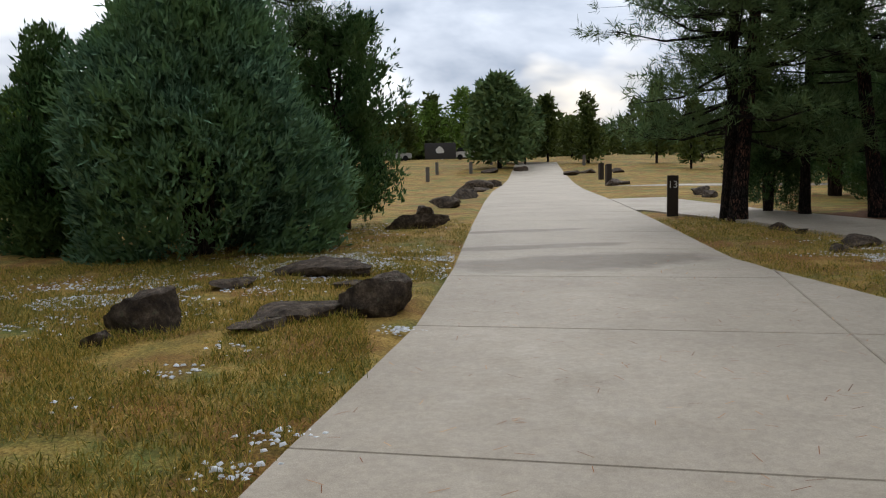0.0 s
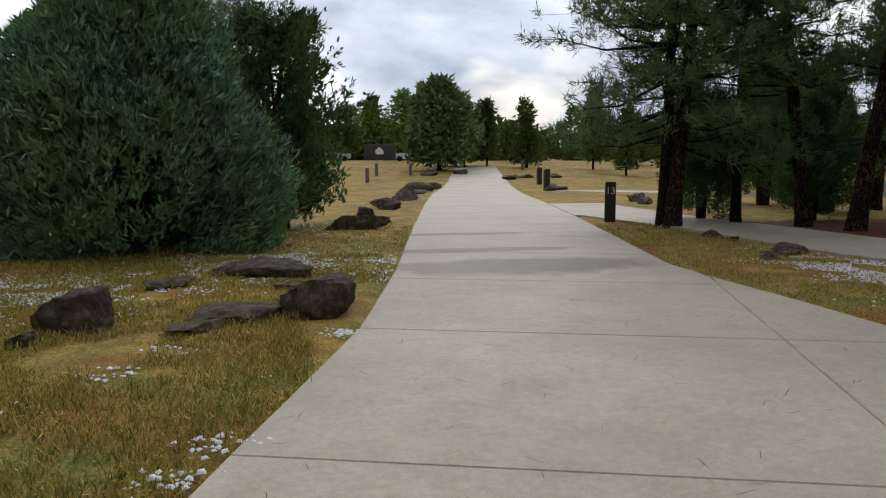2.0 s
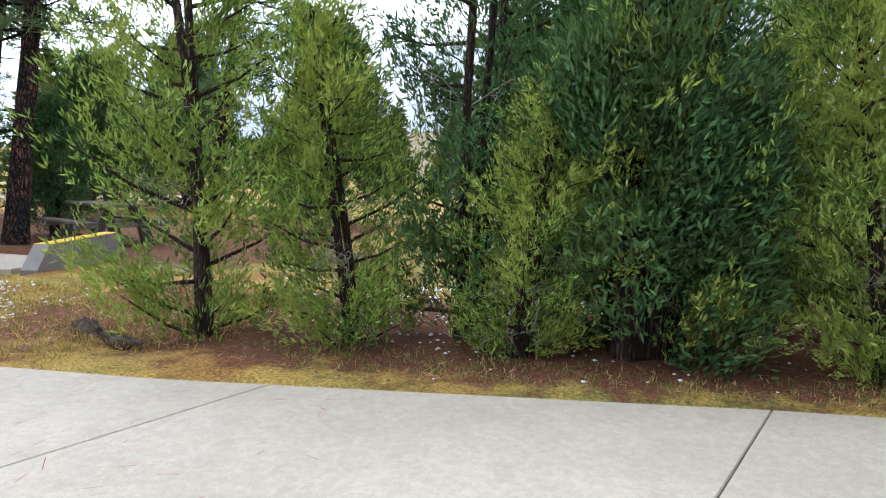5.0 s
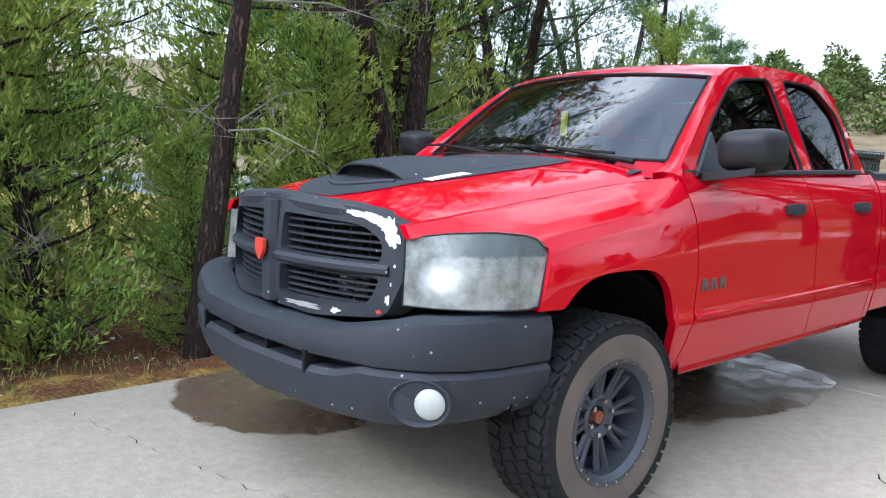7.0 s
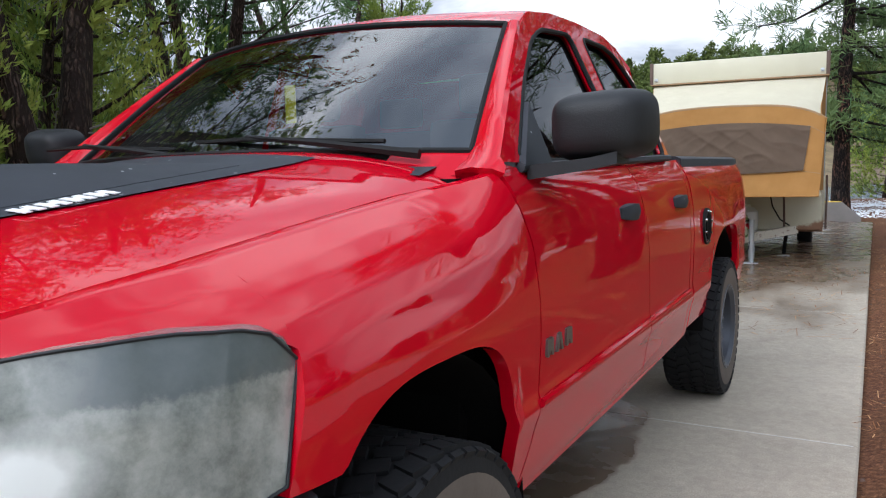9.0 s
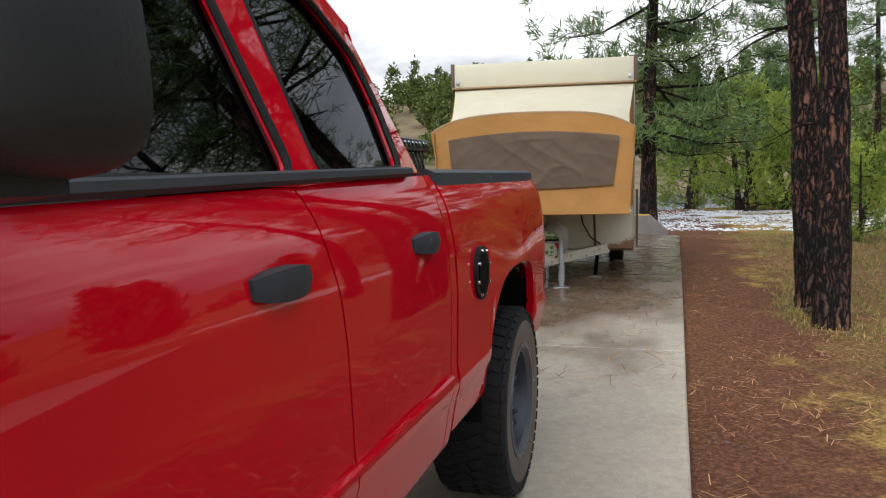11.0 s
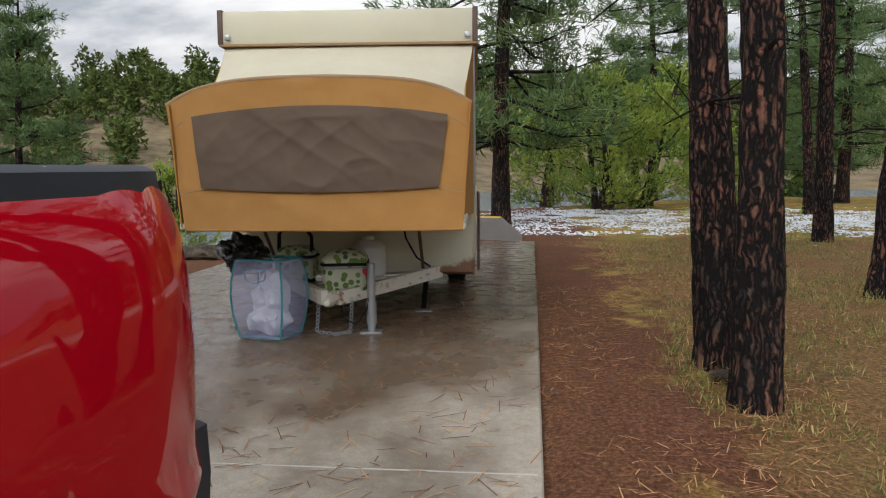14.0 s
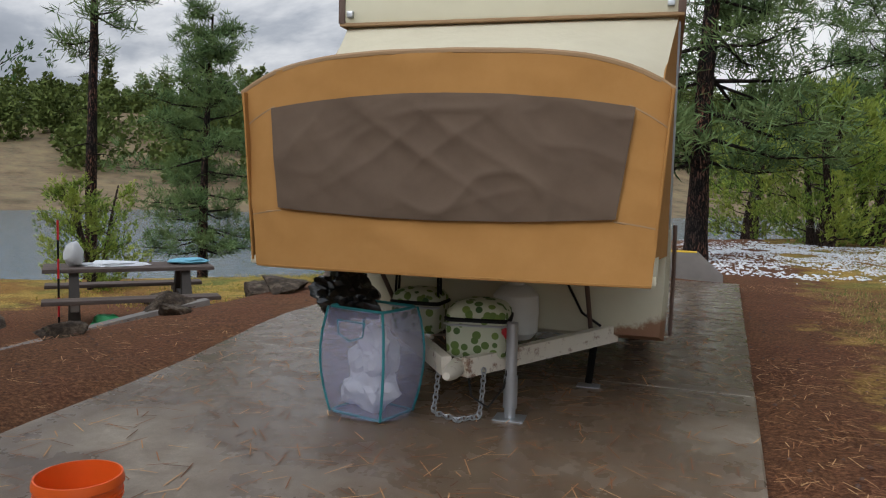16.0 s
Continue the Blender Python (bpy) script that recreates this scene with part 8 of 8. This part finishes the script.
def grass_field(name, regions, per_m2, height, label, seed, material, bare=None):
    rng = np.random.default_rng(seed)
    cs = []
    for x0, x1, y0, y1, k in regions:
        n = int((x1 - x0) * (y1 - y0) * per_m2 * k)
        p = np.stack([rng.uniform(x0, x1, n), rng.uniform(y0, y1, n)], axis=1)
        for x, y in p:
            if on_concrete(x, y, 0.02):
                continue
            if noise.noise((x * 0.9, y * 0.9, 4)) + 0.5 * noise.noise((x * 3, y * 3, 8)) < -0.28:
                continue
            cs.append((x, y, ground_z(x, y) - 0.01))
    cs = np.array(cs)
    d = np.tile(np.array([[0, 0, 1.0]]), (len(cs), 1))
    v, q = blade_cloud(rng, cs, d, 7, 0.028, height, 0.007, 1.5)
    ob = new(name, from_arrays(name, v, q))
    ob.data.materials.append(material)
    return tagged(ob, label, "grass", kind="stuff")


grass_field("grass", [(3.6, 9.5, -11.5, -5.0, 2.2), (2.2, 9.5, -15.5, -11.5, 1.3), (0.8, 8.0, -22, -15.5, 0.35), (-4.8, -1.3, -20.5, -6.2, 0.55), (-8, -2.4, 13, 20, 0.25)], 300, 0.062, "short dry gold and green grass", 31, M_GRASS)
grass_field("meadow_grass", [(3.4, 8.0, 3.0, 12.0, 0.22), (3.4, 12.0, 12.0, 24.0, 0.15)], 300, 0.06, "sparse green and straw grass beyond the pines", 33, M_TUFT)
grass_field("grass_tufts", [(2.5, 3.3, 6.6, 8.4, 1.0), (2.6, 3.4, 8.6, 12, 0.5), (3.0, 5.2, 4.0, 7.0, 0.45), (2.6, 5.5, 12, 15.5, 0.3), (3.4, 6.5, 7, 12, 0.3), (-2.5, -1.9, -6.5, 3.0, 0.7)], 170, 0.062, "taller green grass tufts round the pines", 32, M_TUFT)
# fallen pine needles on soil and concrete
straw = []
for _ in range(26000):
    x, y = rng_s.uniform(1.72, 5.8), rng_s.uniform(2.0, 15.5)
    if rng_s.uniform() < 0.95 - abs(x - 2.9) * 0.42 and noise.noise((x * 1.3, y * 0.9, 21)) + 0.4 * noise.noise((x * 4, y * 4, 2)) > (-0.05 if x > 2.3 else 0.12):
        straw.append((x, y, ground_z(x, y) + 0.025))
for _ in range(1900):
    x, y = rng_s.uniform(PAD_W + 0.05, PAD_E - 0.03), rng_s.uniform(5.2, 13)
    straw.append((x, y, ground_z(x, y) + 0.026))
for _ in range(520):
    x, y = rng_s.uniform(-1.2, 4.0), rng_s.uniform(-14, -4.5)
    if on_concrete(x, y, -0.05):
        straw.append((x, y, ground_z(x, y) + 0.026))
for _ in range(9000):
    x, y = rng_s.uniform(-4.6, -1.6), rng_s.uniform(-18, -6)
    if not on_concrete(x, y, 0.0):
        straw.append((x, y, ground_z(x, y) + 0.03))
for _ in range(5000):
    x, y = rng_s.uniform(-5.0, -1.82), rng_s.uniform(-6, 10)
    straw.append((x, y, ground_z(x, y) + 0.02))
straw = np.array(straw)
rn = np.random.default_rng(8)
a = rn.uniform(0, 6.28, len(straw))
d = np.stack([np.cos(a), np.sin(a), rn.normal(size=len(straw)) * 0.06], axis=1)
side = np.stack([-np.sin(a), np.cos(a), np.zeros(len(straw))], axis=1) * 0.0022
on_pad = ((np.abs(straw[:, :1]) < 1.75) & (straw[:, 1:2] > 5.0)).astype(float)
side *= 1 + 0.2 * on_pad
ln = rn.uniform(0.05, 0.12, (len(straw), 1)) * (1 + 0.5 * on_pad)
v = np.stack([straw - side, straw + d * ln - side + [0, 0, 0.004], straw + d * ln + side + [0, 0, 0.004], straw + side], axis=1).reshape(-1, 3)
litter = new("pine_litter", from_arrays("pine_litter", v, np.arange(len(v), dtype=np.int32).reshape(-1, 4)))
litter.data.materials.append(M_STRAW)
tagged(litter, "fallen brown pine needles on soil and concrete", "needles", kind="stuff")
chips = []
for _ in range(5000):
    x, y = rng_s.uniform(-5.5, 5.0), rng_s.uniform(-6, 15)
    if not on_concrete(x, y, 0.01) and (x > 1.7 or x < -1.7) and x < 3.6:
        chips.append((x, y, ground_z(x, y) + 0.012))
scatter("soil_crumbs", chips, 0.013, simple("soil_crumbs", (0.11, 0.062, 0.045, 1), 0.95, vary=0.5, scale=20), "loose crumbs of red soil and gravel", "gravel", 0.7, 6)


# hairline cracks that wander across the slabs
def crack(pts, w, seed):
    bm = bmesh.new()
    rng = np.random.default_rng(seed)
    line = []
    for (x0, y0), (x1, y1) in zip(pts, pts[1:]):
        n = max(3, int(math.hypot(x1 - x0, y1 - y0) / 0.07))
        for k in range(n):
            f = k / n
            line.append((x0 + (x1 - x0) * f + rng.normal() * 0.012, y0 + (y1 - y0) * f + rng.normal() * 0.012))
    vs = []
    for i, (x, y) in enumerate(line):
        k = w * rng.uniform(0.4, 1.3)
        z = ground_z(x, y) + 0.0235
        vs.append((bm.verts.new((x - k, y - k * 0.5, z)), bm.verts.new((x + k, y + k * 0.5, z))))
    for (p, q), (r, s) in zip(vs, vs[1:]):
        bm.faces.new((p, q, s, r))
    part("crack", bm, M_INNER, driveway, "dark wandering crack", smooth=False)


crack([(1.65, 0.1), (1.0, -0.35), (0.4, -0.75), (-0.2, -1.0), (-1.5, -1.3)], 0.004, 3)
crack([(2.6, -0.2), (1.9, 1.0), (1.4, 1.5)], 0.003, 5)


# pale sealant in the pad's cross joints
for jy in (2.82, 6.12, 9.4):
    bm = bmesh.new()
    vs = []
    for k in range(25):
        x = PAD_W + 0.03 + (PAD_E - PAD_W - 0.06) * k / 24
        w = 0.010 + 0.005 * noise.noise((x * 5, jy, 0))
        y = jy + 0.006 * noise.noise((x * 2, jy, 3))
        z = ground_z(x, y) + 0.0195
        vs.append((bm.verts.new((x, y - w, z)), bm.verts.new((x, y + w, z))))
    for (p, q), (r, s) in zip(vs, vs[1:]):
        bm.faces.new((p, r, s, q))
    thicken(bm, 0.004)
    part("joint_sealant", bm, simple("pale_sealant", (0.50, 0.47, 0.42, 1), 0.8), driveway, "pale joint sealant", smooth=False)
